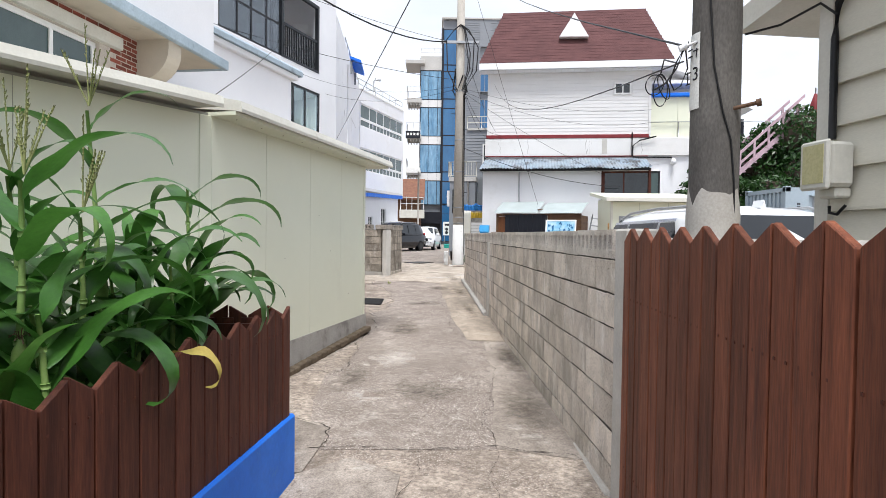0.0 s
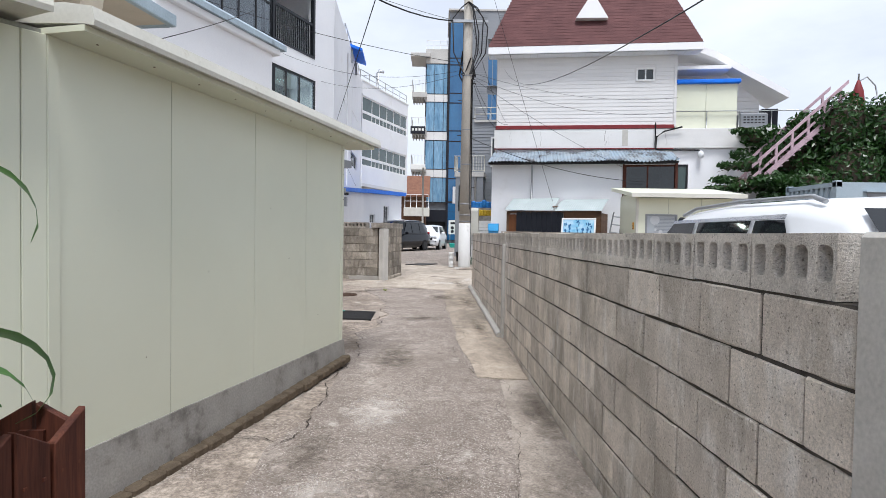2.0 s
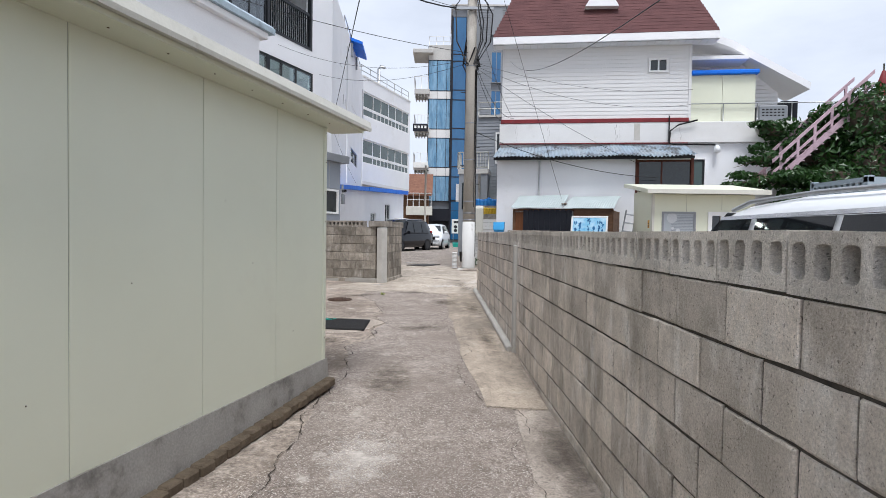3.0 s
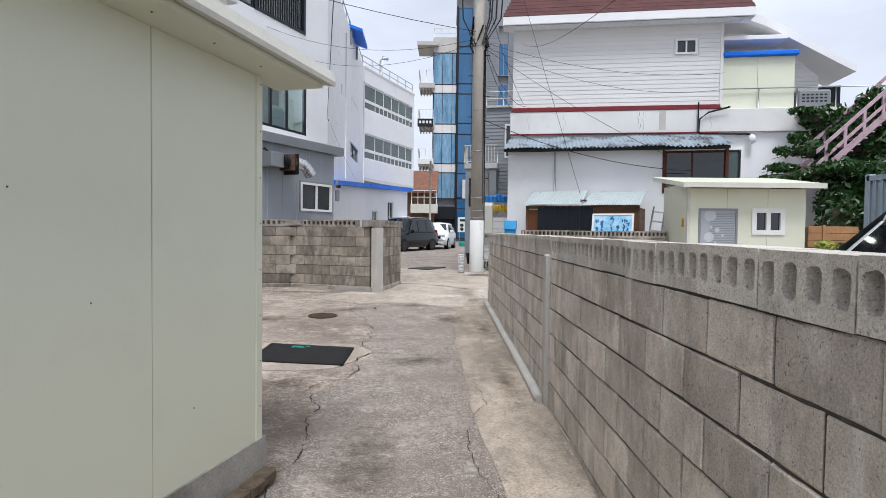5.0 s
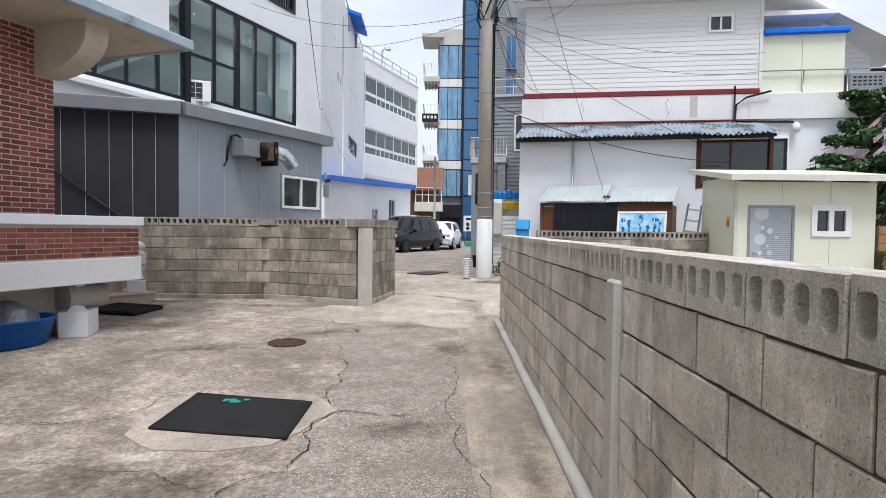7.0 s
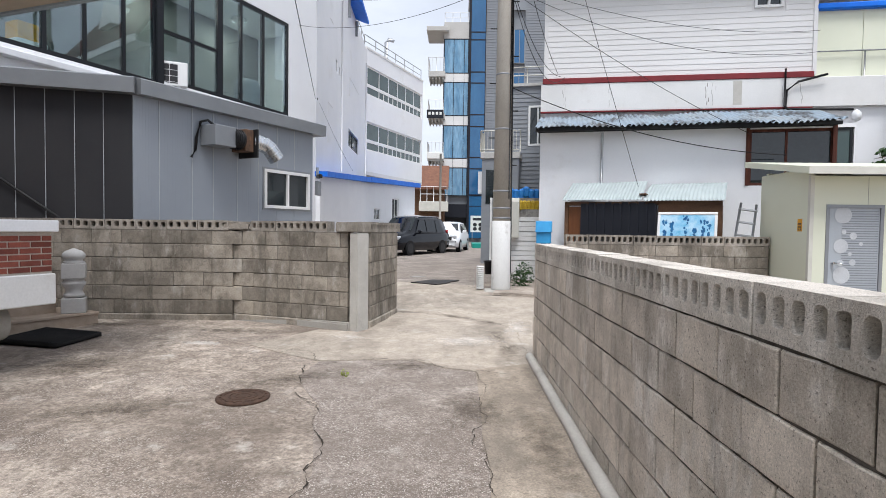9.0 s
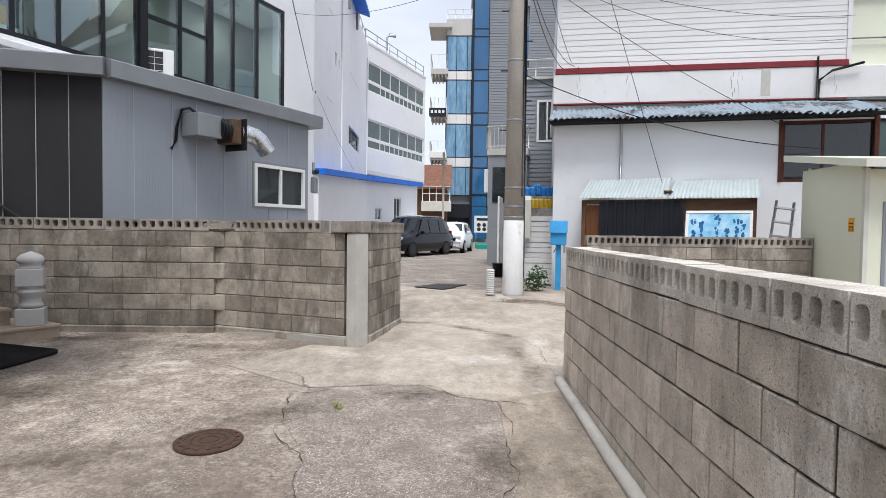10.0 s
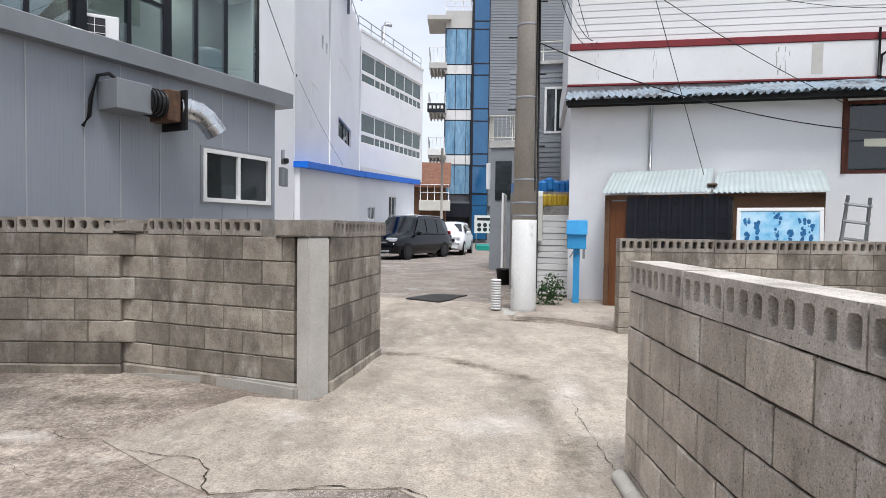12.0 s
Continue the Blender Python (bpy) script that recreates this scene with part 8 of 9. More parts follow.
part("door_discs", _bm, M["door_c"], dd)
_bm = bmesh.new()
tube(_bm, [(bdoor[0] + 0.1, -0.05, 1.24), (bdoor[0] + 0.23, -0.05, 1.23)], 0.012, 8)
tube(_bm, [(bdoor[0] + 0.1, 0.01, 1.24), (bdoor[0] + 0.1, -0.05, 1.24)], 0.02, 8)
part("door_handle", _bm, M["chrome"], dd)
window(bo, bwin[0], bwin[1], bwin[2], bwin[3], -0.03, cols=(0.5,), fw=0.1, fd=0.1, inset=0.05, mull=0.09, label="white sliding window")
_bm = bmesh.new()
profile(_bm, [(-0.36, 2.58), (-0.37, 2.68), (1.62, 2.97), (1.62, 2.87)], -0.25, BW + 0.22)
part("roof", _bm, M["panel"], bo, "thin sloping panel roof")
part("roof_edge", boxes((-0.25, BW + 0.22, -0.375, -0.36, 2.575, 2.685)), M["cream_trim"], bo)
part("corner_trim", boxes((-0.01, 0.05, -0.012, 0.05, 0.4, 2.6)), M["cream_trim"], bo)
sk = part("warning_sticker", boxes((-0.006, 0.0, 0.2, 0.32, 1.72, 1.92)), M["yellow"], bo, "orange warning sticker with dark marks")
_bm = boxes((-0.008, -0.006, 0.215, 0.305, 1.83, 1.85), (-0.008, -0.006, 0.215, 0.305, 1.78, 1.8), (-0.008, -0.006, 0.215, 0.24, 1.74, 1.765), (-0.008, -0.006, 0.27, 0.305, 1.74, 1.765))
part("marks", _bm, M["ink"], sk)

# raised bed of planks and shrubs beside the booth
pb = thing("plank_bed", pose(8.05, 17.25, 0.4), "raised bed of orange timber planks", "planter")
for i in range(3):
    part("plank", boxes((0, 1.1, 0, 0.04, 0.9 + i * 0.16 - 0.0, 1.05 + i * 0.16), bevel=0.005), M["plank"], pb)
part("post", boxes((0.3, 0.36, -0.03, 0.0, 0, 1.4)), M["plank"], pb)
part("back", boxes((0, 1.1, 0.3, 0.4, 0, 1.35)), M["dirt"], pb)


def foliage(name, clumps, n, size, material, label, category, seed, flat=0.5):
    """Many small bent leaves scattered through clumps (x, y, z, rx, ry, rz)."""
    r = np.random.RandomState(seed)
    V, F = [], []
    w = np.array([c[3] * c[4] + c[4] * c[5] + c[3] * c[5] for c in clumps])
    pick = r.choice(len(clumps), n, p=w / w.sum())
    for k in pick:
        cx, cy, cz, ax, ay, az = clumps[k]
        d = r.normal(size=3)
        d /= np.linalg.norm(d)
        rad = r.uniform(0.72, 1.08) if r.rand() < 0.75 else r.uniform(0.2, 0.8)
        p = np.array([cx + ax * d[0] * rad, cy + ay * d[1] * rad, cz + az * d[2] * rad])
        nrm = d + r.normal(size=3) * flat
        nrm /= np.linalg.norm(nrm)
        t = np.cross(nrm, r.normal(size=3))
        t /= np.linalg.norm(t) + 1e-9
        b = np.cross(nrm, t)
        s = size * r.uniform(0.6, 1.3)
        i0 = len(V)
        V += [tuple(p - t * s), tuple(p + b * s * 0.55 + nrm * s * 0.12), tuple(p + t * s - nrm * s * 0.25), tuple(p - b * s * 0.55 + nrm * s * 0.12)]
        F.append((i0, i0 + 1, i0 + 2, i0 + 3))
    me = bpy.data.meshes.new(name)
    me.from_pydata(V, [], F)
    me.materials.append(M[material])
    return tagged(new(name, me), label, category, kind="stuff")


foliage("yellow_shrub", [(8.25, 16.95, 1.25, 0.25, 0.25, 0.22), (8.2, 16.8, 1.05, 0.3, 0.3, 0.25)], 700, 0.045, "leaf_y", "yellow-green leafy shrub beside the booth", "shrub", 1)
foliage("bed_weeds", [(8.9, 17.1, 1.15, 0.4, 0.25, 0.3), (9.3, 17.0, 1.0, 0.5, 0.3, 0.35)], 700, 0.05, "leaf_v", "tall green weeds in the bed", "weeds", 2)
VINE = [(11.6, 22.0, 4.9, 0.9, 0.5, 0.6), (11.0, 21.8, 5.1, 0.55, 0.4, 0.3), (12.3, 21.6, 4.4, 1.1, 0.8, 1.0), (13.5, 20.8, 5.3, 0.9, 0.9, 1.1), (13.6, 20.4, 3.7, 1.2, 0.8, 1.2), (14.8, 20.5, 5.1, 1.1, 1.0, 1.2), (14.6, 20.3, 3.5, 0.5, 0.6, 1.3),
        (11.0, 21.0, 3.5, 0.6, 0.5, 0.4), (10.6, 21.0, 4.0, 0.5, 0.4, 0.25), (10.2, 20.8, 3.25, 0.5, 0.4, 0.2), (11.3, 20.5, 2.5, 1.0, 0.7, 0.8), (10.9, 20.0, 1.8, 0.8, 0.7, 0.9), (12.0, 20.2, 3.0, 1.1, 0.8, 0.8),
        (10.4, 21.6, 4.45, 0.4, 0.2, 0.18), (16.0, 21.0, 4.6, 0.9, 0.9, 1.2), (12.6, 21.2, 5.5, 0.7, 0.6, 0.35)]
foliage("climbing_vine", VINE, 15000, 0.10, "leaf_v", "dense dark green climbing vine over the stair and terrace", "vine", 7, 0.7)
# Dark blobs added inside the leaves, so the gaps look shaded.
vbk = bmesh.new()
for cx, cy, cz, ax, ay, az in VINE[:13]:
    bmesh.ops.create_icosphere(vbk, subdivisions=2, radius=1.0, matrix=Matrix.Translation((cx, cy + 0.1, cz)) @ Matrix.Diagonal((ax * 0.8, ay * 0.7, az * 0.8, 1)))
for v in vbk.verts:
    v.co += Vector((noise.noise(v.co * 1.7), noise.noise(v.co * 1.7 + Vector((9, 0, 0))), noise.noise(v.co * 1.7 + Vector((0, 9, 0))))) * 0.15
solid("vine_dark_core", vbk, M["bark"], "dark lumpy mass added inside the vine to shade its gaps", "vine", kind="stuff")
twg = bmesh.new()
for i, (a, b) in enumerate((((10.6, 21.0, 3.5), (9.1, 21.2, 3.35)), ((10.6, 21.0, 3.9), (9.4, 21.2, 3.75)), ((10.9, 21.5, 5.2), (10.05, 21.7, 5.3)), ((10.4, 20.8, 3.1), (9.0, 21.0, 3.2)), ((10.6, 20.6, 0.6), (10.9, 20.4, 3.0)))):
    tube(twg, [a, Vector(a).lerp(Vector(b), 0.5) + Vector((0, 0, 0.12)), b], 0.03, 6, 0.006)
solid("vine_branches", twg, M["bark"], "thin trailing vine branches", "vine", kind="stuff")
foliage("trailing_vine", [(9.7, 21.2, 3.5, 0.5, 0.25, 0.12), (10.0, 21.3, 4.0, 0.5, 0.25, 0.12), (10.5, 21.6, 5.25, 0.45, 0.2, 0.08), (9.5, 21.1, 3.2, 0.5, 0.25, 0.08), (10.9, 20.3, 3.4, 0.8, 0.5, 0.2), (11.6, 20.2, 3.2, 0.7, 0.5, 0.15)], 1900, 0.09, "leaf_v", "trailing sprays of green vine leaves", "vine", 9, 0.9)
foliage("kerb_weeds", [(1.4, 20.7, 0.72, 0.2, 0.18, 0.28), (1.25, 20.8, 0.6, 0.2, 0.15, 0.2)], 520, 0.03, "leaf_v", "green weeds on the kerb by the meter box", "weeds", 12, 0.9)
foliage("crack_weed", [(-1.05, 13.45, 0.35, 0.035, 0.035, 0.04)], 18, 0.02, "leaf_y", "tiny weed growing from a crack", "weeds", 13, 0.9)

# pink outdoor stair
sta = thing("pink_stair", pose(0, 0, 0), "faded pink steel stair climbing to the terrace", "stair")
s0, s1 = Vector((10.35, 21.1, 3.1)), Vector((13.6, 21.3, 6.0))
for dy in (-0.45, 0.45):
    for off, h in ((0.0, 0.22), (0.75, 0.12), (0.38, 0.1)):
        bm = bmesh.new()
        a, b = s0 + Vector((0, dy, off)), s1 + Vector((0, dy, off))
        vs = [bm.verts.new(p) for p in (a, b, b + Vector((0, 0, h)), a + Vector((0, 0, h)))]
        f = bm.faces.new(vs)
        r = bmesh.ops.extrude_face_region(bm, geom=[f])
        bmesh.ops.translate(bm, verts=[v for v in r["geom"] if isinstance(v, bmesh.types.BMVert)], vec=(0, 0.05, 0))
        part("stringer" if off == 0 else "handrail", bm, M["pink"], sta)
    for i in range(6):
        p = s0.lerp(s1, (i + 0.5) / 6) + Vector((0, dy, 0))
        part("baluster", boxes((p.x - 0.04, p.x + 0.04, p.y, p.y + 0.05, p.z, p.z + 0.8)), M["pink"], sta)
for i in range(16):
    p = s0.lerp(s1, (i + 0.5) / 16)
    part("tread", boxes((p.x - 0.13, p.x + 0.13, p.y - 0.44, p.y + 0.5, p.z + 0.02, p.z + 0.06)), M["pink"], sta)
um = thing("closed_umbrella", pose(14.75, 22.0, 5.4), "closed pink garden umbrella on the terrace", "umbrella")
_bm = bmesh.new()
tube(_bm, [(0, 0, 0), (0, 0, 2.0)], 0.03, 8)
part("pole", _bm, M["galv"], um)
_bm = bmesh.new()
lathe(_bm, [(0.2, 0.75), (0.22, 0.9), (0.16, 1.4), (0.05, 1.75), (0.01, 1.8)], 10)
part("canopy", _bm, M["red"], um, "folded faded pink canopy")
_bm = bmesh.new()
tube(_bm, [(0.05, 0, 1.75), (0.3, 0, 1.9), (0.6, 0, 1.6), (0.75, 0, 1.0)], 0.025, 8)
part("arm", _bm, M["galv"], um)
ct = thing("shipping_container", pose(10.3, 16.48, 0.4), "pale blue-grey corrugated shipping container", "container")
_bm = bmesh.new()
n = 18
for i in range(n):
    y = 0.12 + (2.1 - 0.2) * i / n
    d = 0.0 if i % 2 else 0.035
    box(_bm, -d, 0.1, y, y + (2.1 - 0.2) / n, 0.12, 2.5)
part("side_wall", _bm, M["cont"], ct)
part("front_wall", boxes((0.1, 5.8, 0.0, 0.06, 0.12, 2.5)), M["cont"], ct)
for x, y in ((-0.05, 0.0), (-0.05, 2.0)):
    part("corner_post", boxes((x, x + 0.16, y, y + 0.16, 0, 2.66), bevel=0.01), M["cont"], ct)
part("top_rail", boxes((-0.05, 5.8, 0, 0.1, 2.5, 2.62), (-0.05, 0.06, 0.1, 2.1, 2.5, 2.62)), M["cont"], ct)
part("roof", boxes((0, 5.8, 0.05, 2.1, 2.45, 2.55)), M["cont"], ct)
part("hatch", boxes((0.75, 1.75, -0.02, 0.0, 1.5, 2.35), bevel=0.006), M["gtrim"], ct, "grey hatch cover")
part("hatch_hood", boxes((0.65, 1.85, -0.12, 0.0, 2.36, 2.4)), M["cont"], ct)
_bm = boxes(*[(0.3 + 0.05 * j, 0.34 + 0.05 * j, -0.005, 0.0, 1.75 + i * 0.09, 1.81 + i * 0.09) for i in range(5) for j in range(2)])
part("stencil_marks", _bm, M["ink"], ct)
lad2 = copy_thing(lad, pose(9.9, 16.6, 0.4, -10, 0, 20))
yw = block_wall("wall_yard_back", (8.0, 18.43), (10.4, 18.43), 1.3, 5, "block_old", "grey block wall with pierced coping by the bed")

# ---- main utility pole, fittings and cables ----
PX, PY = 0.84, 20.02
up = thing("utility_pole", pose(PX, PY, 0.40), "tall concrete utility pole with white painted foot", "utility pole")
_bm = bmesh.new()
lathe(_bm, [(0.185, 1.46), (0.15, 6.0), (0.12, 12.0)], 24)
part("shaft", _bm, M["pole"], up)
_bm = bmesh.new()
lathe(_bm, [(0.2, 0.0), (0.197, 0.1), (0.19, 1.46)], 24)
part("painted_foot", _bm, M["foot_w"], up, "white painted foot")
for z in (1.5, 1.7, 2.05, 3.3, 4.4, 6.1):
    _bm = bmesh.new()
    lathe(_bm, [(0.186 - (z - 1.46) * 0.0076, z), (0.19 - (z - 1.46) * 0.0076, z + 0.005), (0.19 - (z - 1.46) * 0.0076, z + 0.03), (0.186 - (z - 1.46) * 0.0076, z + 0.035)], 20)
    part("steel_band", _bm, M["gtrim"], up)
for i in range(8):
    z = 2.6 + i * 0.55
    s = -1 if i % 2 else 1
    _bm = bmesh.new()
    tube(_bm, [(s * 0.15, 0, z), (s * 0.29, 0, z)], 0.012, 6)
    part("step_bolt", _bm, M["wire"], up)
part("crossarm", boxes((-0.62, 0.62, -0.2, -0.12, 7.75, 7.83)), M["galv"], up, "galvanised crossarm")
_bm = bmesh.new()
brnd = random.Random(8)
for i in range(10):
    a = brnd.uniform(0, 6.28)
    tube(_bm, [(0.2 * math.cos(a), 0.2 * math.sin(a), 6.1 + brnd.uniform(-0.15, 0.15)), (0.26 * math.cos(a + 0.5), 0.26 * math.sin(a + 0.5), 6.25 + brnd.uniform(-0.2, 0.25)), (0.18 * math.cos(a + 1.2), 0.18 * math.sin(a + 1.2), 6.5 + brnd.uniform(-0.1, 0.4))], 0.022, 5)
for s, m in ((0.3, 7.4), (0.42, 7.9), (0.55, 7.6), (-0.45, 7.85), (0.24, 7.2)):
    tube(_bm, [(s * 0.25, -0.15, 6.15), (s, -0.2, 6.8), (s * 1.1, -0.2, m), (s * 0.5, -0.2, 8.2), (0, -0.16, 8.4)], 0.02, 5)
part("cable_knot", _bm, M["wire"], up, "tangled knot of black cable")
_bm = bmesh.new()
tube(_bm, [(0.13, -0.13, 1.9), (0.125, -0.12, 6.0)], 0.014, 6)
tube(_bm, [(0.19, -0.05, 0.4), (0.16, -0.06, 6.0)], 0.018, 6)
part("riser_cable", _bm, M["wire"], up)
part("foot_collar", boxes((-0.34, 0.3, -0.3, 0.25, -0.02, 0.05), bevel=0.03), M["cement"], up)
spr = bmesh.new()
for i in range(12):
    lathe(spr, [(0.07, 0.03 + i * 0.04), (0.085, 0.045 + i * 0.04), (0.07, 0.065 + i * 0.04)], 12)
solid("ribbed_post_guard", spr, M["white_old"], "short ribbed white post at the pole foot", "post", at=pose(0.42, 20.1, 0.42))


def cable(a, b, sag, r=0.012, label="black overhead cable above the lane", n=18):
    a, b = Vector(a), Vector(b)
    bm = bmesh.new()
    tube(bm, [a.lerp(b, i / n) - Vector((0, 0, sag * 4 * (i / n) * (1 - i / n))) for i in range(n + 1)], r * 0.68, 5)
    return solid("overhead_cable", bm, M["wire"], label, "cable", "overhead cables")


cable((PX - 0.5, PY - 0.16, 8.2), (-7.0, 3.0, 8.6), 1.6, 0.03, "thick sagging black overhead cable")
cable((2.35, 23.0, 7.6), (1.12, 2.58, 2.3), 0.55, 0.006, "black cable sagging from the pole to the gabled house")
cable((1.12, 2.58, 2.37), (2.6, 40.0, 22.0), 1.0, 0.008)
cable((PX, PY - 0.15, 11.5), (3.7, 20.35, 2.62), 0.05, 0.009, "thin black guy cable to the awning")
cable((PX + 0.15, PY - 0.1, 6.6), (8.45, 22.2, 6.5), 0.35, 0.008)
cable((PX + 0.15, PY - 0.1, 6.5), (8.45, 22.2, 6.0), 0.5, 0.008)
cable((PX + 0.15, PY - 0.1, 6.45), (6.15, 20.6, 3.75), 0.15, 0.009)
cable((PX + 0.15, PY - 0.1, 4.55), (6.7, 20.3, 3.3), 0.28, 0.014, "black service cable along the lean-to")
cable((PX + 0.15, PY - 0.1, 6.5), (2.5, 23.05, 5.6), 0.4, 0.01)
cable((PX + 0.15, PY - 0.1, 6.4), (2.6, 23.05, 5.58), 0.7, 0.01)
cable((PX - 0.1, PY - 0.1, 6.6), (-5.05, 25.3, 7.7), 0.4, 0.008)
cable((PX - 0.1, PY - 0.1, 6.7), (-5.8, 22.8, 8.0), 0.5, 0.008)
cable((PX - 0.1, PY - 0.1, 6.9), (-14.0, 12.0, 9.5), 0.8, 0.012)
cable((PX - 0.3, PY - 0.1, 8.2), (-10.0, 14.0, 10.4), 0.5, 0.01)
cable((-4.6, 26.2, 5.68), (0.93, 1.4, 4.0), 0.0, 0.011, "black drop cable to the wall bracket")
cable((-4.3, 31.0, 3.9), (-4.5, 26.3, 5.6), 0.1, 0.008)
cable((-3.3, 12.0, 5.4), (-2.5, 5.5, 2.55), 0.05, 0.008, "thin black lead down to the shed roof")
cable((RA[0] + 0.3, RA[1] - 0.1, 5.7), (PX + 0.1, PY, 8.2), 0.3, 0.01)
coil = bmesh.new()
for k, (w, h, lean) in enumerate(((0.045, 0.2, 0.0), (0.03, 0.16, 0.35), (0.055, 0.13, -0.4))):
    pts = []
    for i in range(25):
        a = 2 * math.pi * i / 24
        u, v = w * math.sin(a), -h * 0.5 * (1 - math.cos(a))
        pts.append((1.4 + u * math.cos(lean) - v * math.sin(lean), 3.55 + 0.015 * k, 2.52 + u * math.sin(lean) + v * math.cos(lean)))
    tube(coil, pts, 0.0035, 6)
tube(coil, [(1.14, 2.7, 2.33), (1.28, 3.2, 2.5), (1.4, 3.55, 2.52)], 0.004, 6)
solid("cable_coil", coil, M["wire"], "loose coil of spare black cable hanging by the pole", "cable")
bkt = bmesh.new()
tube(bkt, [(-4.62, 26.25, 5.8), (-4.55, 26.15, 5.68), (-4.6, 26.2, 5.55), (-4.68, 26.3, 5.62)], 0.045, 8)
solid("cable_bracket", bkt, M["wire"], "black cable anchor on the white wall", "bracket")

# ---- lane details ----
mh = thing("manhole_cover", pose(-1.74, 12.8, ground_z(0, 12.8) + 0.0105), "rusty cast iron manhole cover with raised ribs", "manhole")
_bm = bmesh.new()
lathe(_bm, [(0.21, -0.02), (0.21, 0.004), (0.19, 0.007)], 32)
part("plate", _bm, M["iron"], mh)
for k in range(3):
    _bm = bmesh.new()
    r0 = 0.05 + k * 0.05
    rg = [[_bm.verts.new((r * math.cos(6.283 * i / 28), r * math.sin(6.283 * i / 28), z)) for i in range(28)] for r, z in ((r0, 0.007), (r0 + 0.003, 0.013), (r0 + 0.014, 0.013), (r0 + 0.017, 0.007))]
    for a, b in zip(rg, rg[1:]):
        for i in range(28):
            _bm.faces.new((a[i], a[(i + 1) % 28], b[(i + 1) % 28], b[i]))
    part("ring", _bm, M["iron"], mh)
_bm = bmesh.new()
for i in range(16):
    a = 6.283 * i / 16
    box(_bm, 0.165, 0.185, -0.01, 0.01, 0.006, 0.013)
    _bm.verts.ensure_lookup_table()
    bmesh.ops.transform(_bm, verts=_bm.verts[-8:], matrix=pose(0, 0, 0, 0, 0, math.degrees(a)))
part("studs", _bm, M["iron"], mh)
drape("drain_cover", [(-1.1, 21.31), (-0.5, 20.89), (-0.02, 21.9), (-0.65, 22.05)], M["iron_d"], 0.03, "dark steel plate lying over a drain in the road", "drain")
_bm = bmesh.new()
lathe(_bm, [(0.2, -0.02), (0.2, 0.004), (0.18, 0.006)], 28)
solid("drain_cover_far", _bm, M["plinth"], "round grey manhole cover in the road", "manhole", kind="structure", at=pose(-1.09, 22.92, ground_z(0, 22.92) + 0.012))


def mat_slab(name, pts, material, lift, label, ridges=0):
    bm = bmesh.new()
    n = 10
    grid = []
    for j in range(n + 1):
        row = []
        for i in range(n + 1):
            s, t = i / n, j / n
            x = (pts[0][0] * (1 - s) + pts[3][0] * s) * (1 - t) + (pts[1][0] * (1 - s) + pts[2][0] * s) * t
            y = (pts[0][1] * (1 - s) + pts[3][1] * s) * (1 - t) + (pts[1][1] * (1 - s) + pts[2][1] * s) * t
            row.append(bm.verts.new((x, y, ground_z(x, y) + lift + 0.006 * noise.noise((x * 3, y * 3, 2)))))
        grid.append(row)
    for a, b in zip(grid, grid[1:]):
        for i in range(n):
            bm.faces.new((a[i], a[i + 1], b[i + 1], b[i])).smooth = True
    r = bmesh.ops.extrude_face_region(bm, geom=bm.faces[:])
    bmesh.ops.translate(bm, verts=[v for v in r["geom"] if isinstance(v, bmesh.types.BMVert)], vec=(0, 0, -lift + 0.009))
    bmesh.ops.recalc_face_normals(bm, faces=bm.faces)
    return solid(name, bm, material, label, "mat")


rm = mat_slab("rubber_mat", [(-1.9, 10.19), (-1.91, 10.94), (-0.94, 10.78), (-0.93, 10.07)], M["rubber"], 0.024, "black rubber mat lying on the concrete with a teal print")
_bm = bmesh.new()
prn = random.Random(2)
for i in range(9):
    x, y, s = -1.52 + prn.uniform(-0.08, 0.08), 10.72 + prn.uniform(-0.04, 0.04), prn.uniform(0.012, 0.03)
    z = ground_z(x, y) + 0.034
    box(_bm, x - s, x + s, y - s * 0.7, y + s * 0.7, z - 0.006, z + 0.002)
part("print", _bm, M["teal"], rm, "small teal print")
dm = mat_slab("door_mat", [(-5.13, 14.4), (-5.05, 15.1), (-4.24, 14.89), (-4.32, 14.24)], M["rubber"], 0.055, "thick black ridged door mat before the steps")
_bm = bmesh.new()
for i in range(22):
    t = (i + 0.5) / 22
    a = Vector((-5.13, 14.4, 0)).lerp(Vector((-4.32, 14.24, 0)), t)
    b = Vector((-5.05, 15.1, 0)).lerp(Vector((-4.24, 14.89, 0)), t)
    for p in (a, b):
        p.z = ground_z(p.x, p.y) + 0.058
    tube(_bm, [a.lerp(b, 0.03), a.lerp(b, 0.97)], 0.009, 5)
s = part("ridges", _bm, M["rubber"], dm)
_bm = bmesh.new()
rg = []
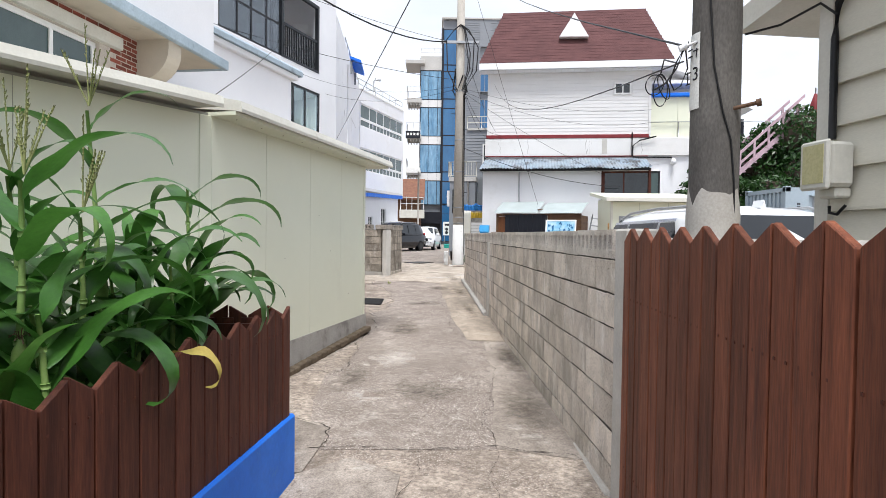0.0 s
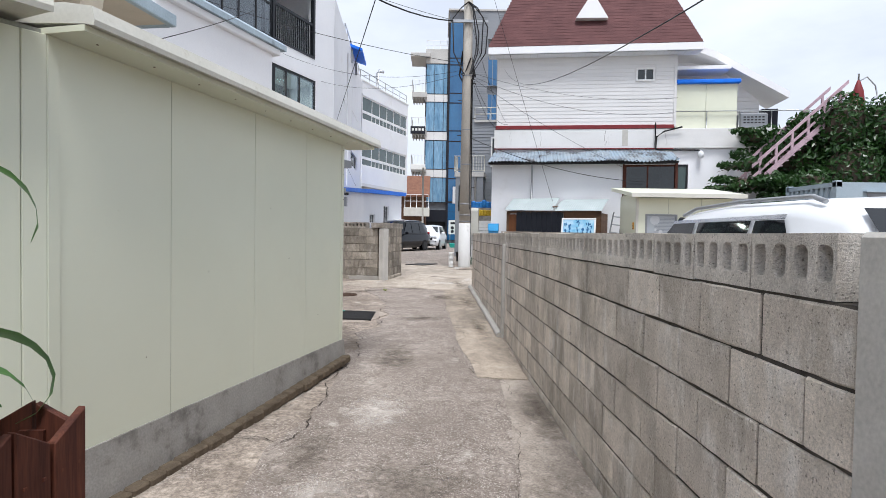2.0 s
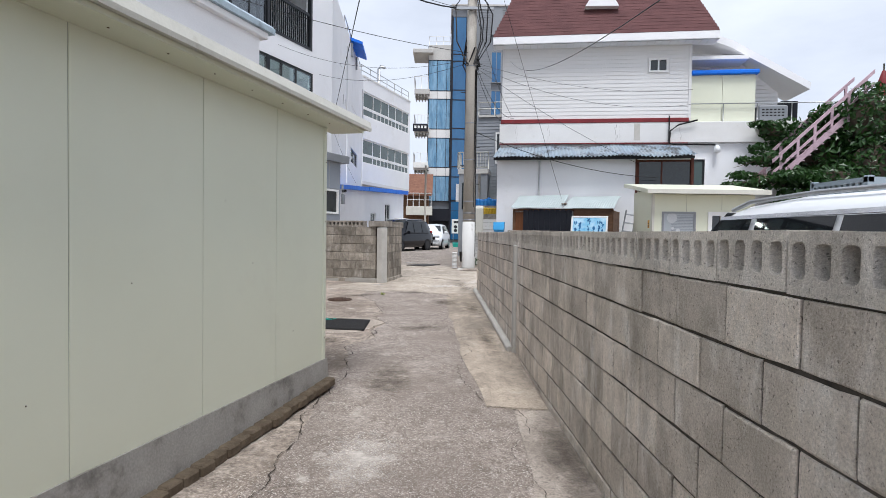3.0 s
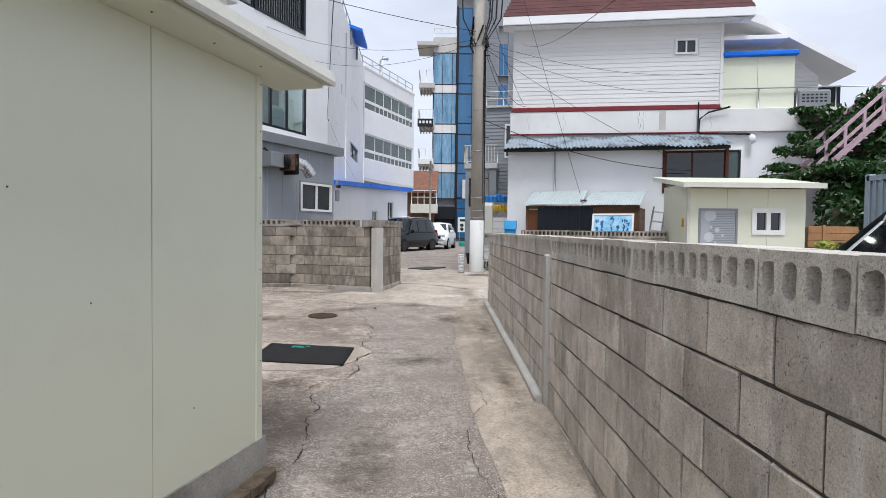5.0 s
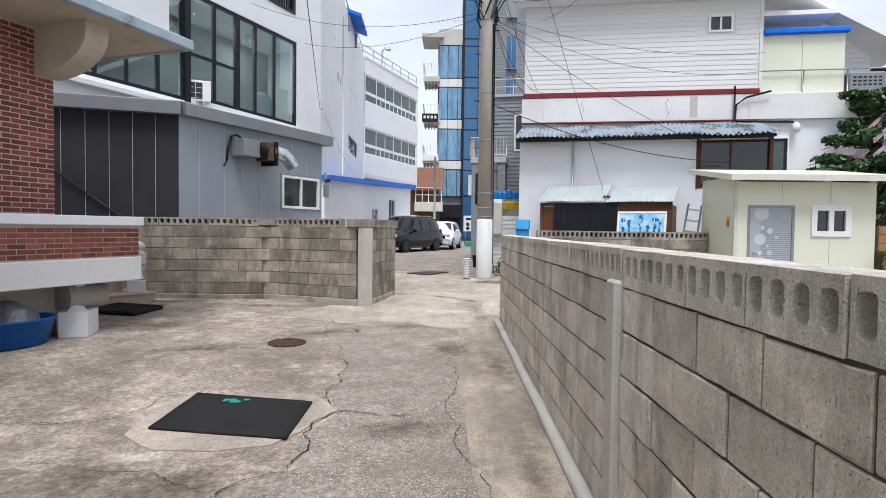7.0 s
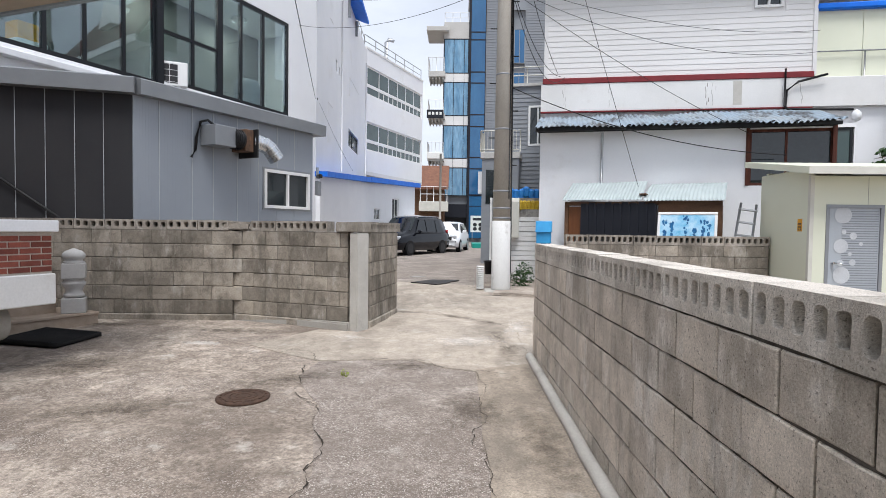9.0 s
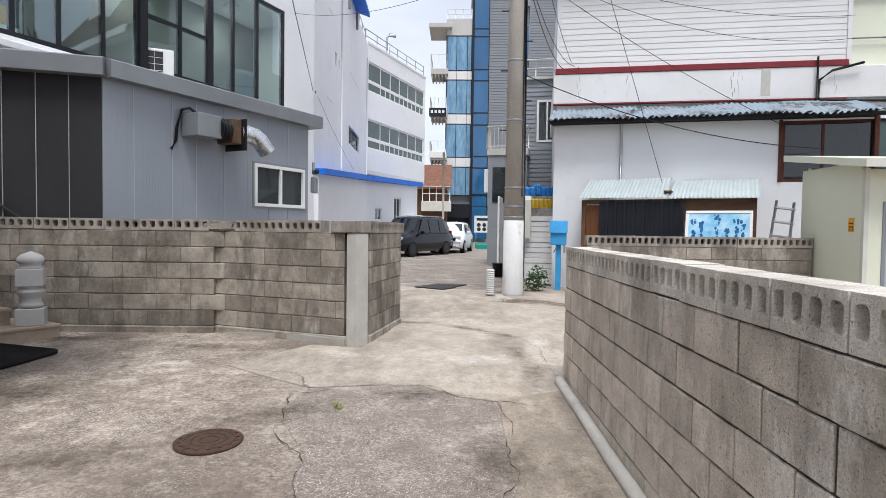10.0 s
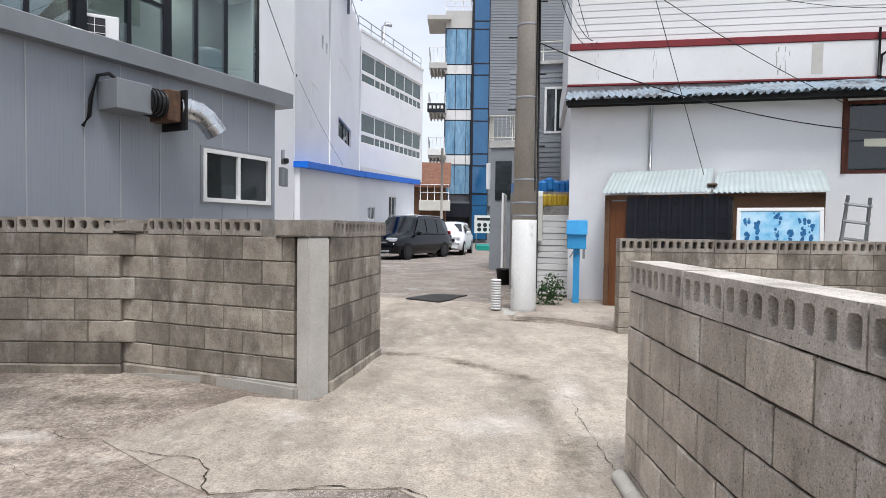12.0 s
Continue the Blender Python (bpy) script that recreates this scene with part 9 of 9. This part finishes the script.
for r, z in ((0.30, 0.0), (0.33, 0.02), (0.40, 0.27), (0.425, 0.28), (0.425, 0.30), (0.39, 0.30), (0.31, 0.04)):
    rg.append([_bm.verts.new((r * 0.8 * math.cos(6.283 * i / 32), r * 1.05 * math.sin(6.283 * i / 32), z)) for i in range(32)])
for a, b in zip(rg, rg[1:]):
    for i in range(32):
        _bm.faces.new((a[i], a[(i + 1) % 32], b[(i + 1) % 32], b[i])).smooth = True
_bm.faces.new(rg[0][::-1])
_bm.faces.new(rg[-1])
solid("blue_basin", _bm, M["bottle"], "large blue plastic basin under the terrace", "basin", at=pose(-4.62, 12.45, ground_z(0, 12.45)) @ pose(0, 0, 0, 0, 0, -18))
bag = bmesh.new()
bmesh.ops.create_icosphere(bag, subdivisions=3, radius=0.24)
for v in bag.verts:
    v.co *= 1 + 0.3 * noise.noise(v.co * 5)
solid("plastic_bag", bag, M["gtrim"], "crumpled grey plastic bag in the basin", "bag", at=pose(-4.62, 12.45, ground_z(0, 12.45) + 0.24))
fb = thing("foam_box", pose(-4.3, 13.06, ground_z(0, 13.06), 0, 0, 17), "white foam box with a plastic bag in it", "box")
part("box", boxes((-0.15, 0.15, -0.2, 0.2, 0, 0.06), (-0.15, -0.12, -0.2, 0.2, 0.06, 0.29), (0.12, 0.15, -0.2, 0.2, 0.06, 0.29), (-0.12, 0.12, -0.2, -0.17, 0.06, 0.29), (-0.12, 0.12, 0.17, 0.2, 0.06, 0.29)), M["foam"], fb)
_bm = bmesh.new()
bmesh.ops.create_icosphere(_bm, subdivisions=2, radius=0.12)
for v in _bm.verts:
    v.co *= 1 + 0.4 * noise.noise(v.co * 9)
    v.co.z = v.co.z * 1.1 + 0.22
part("bag", _bm, M["paper"], fb)
# security camera, switch boxes by the grey annex
sc = thing("security_camera", pose(-3.02, 20.3, 2.75, 0, 0, -60), "small black security camera on the annex corner", "camera")
part("body", boxes((-0.04, 0.18, -0.04, 0.04, -0.04, 0.04), bevel=0.012), M["black"], sc)
part("mount", boxes((-0.12, -0.04, -0.02, 0.02, 0.0, 0.2)), M["galv"], sc)
bx = boxes((-3.06, -2.98, 20.15, 20.4, 2.35, 2.65), bevel=0.01)
solid("switch_box", bx, M["gtrim"], "grey switch box on the annex corner", "box")
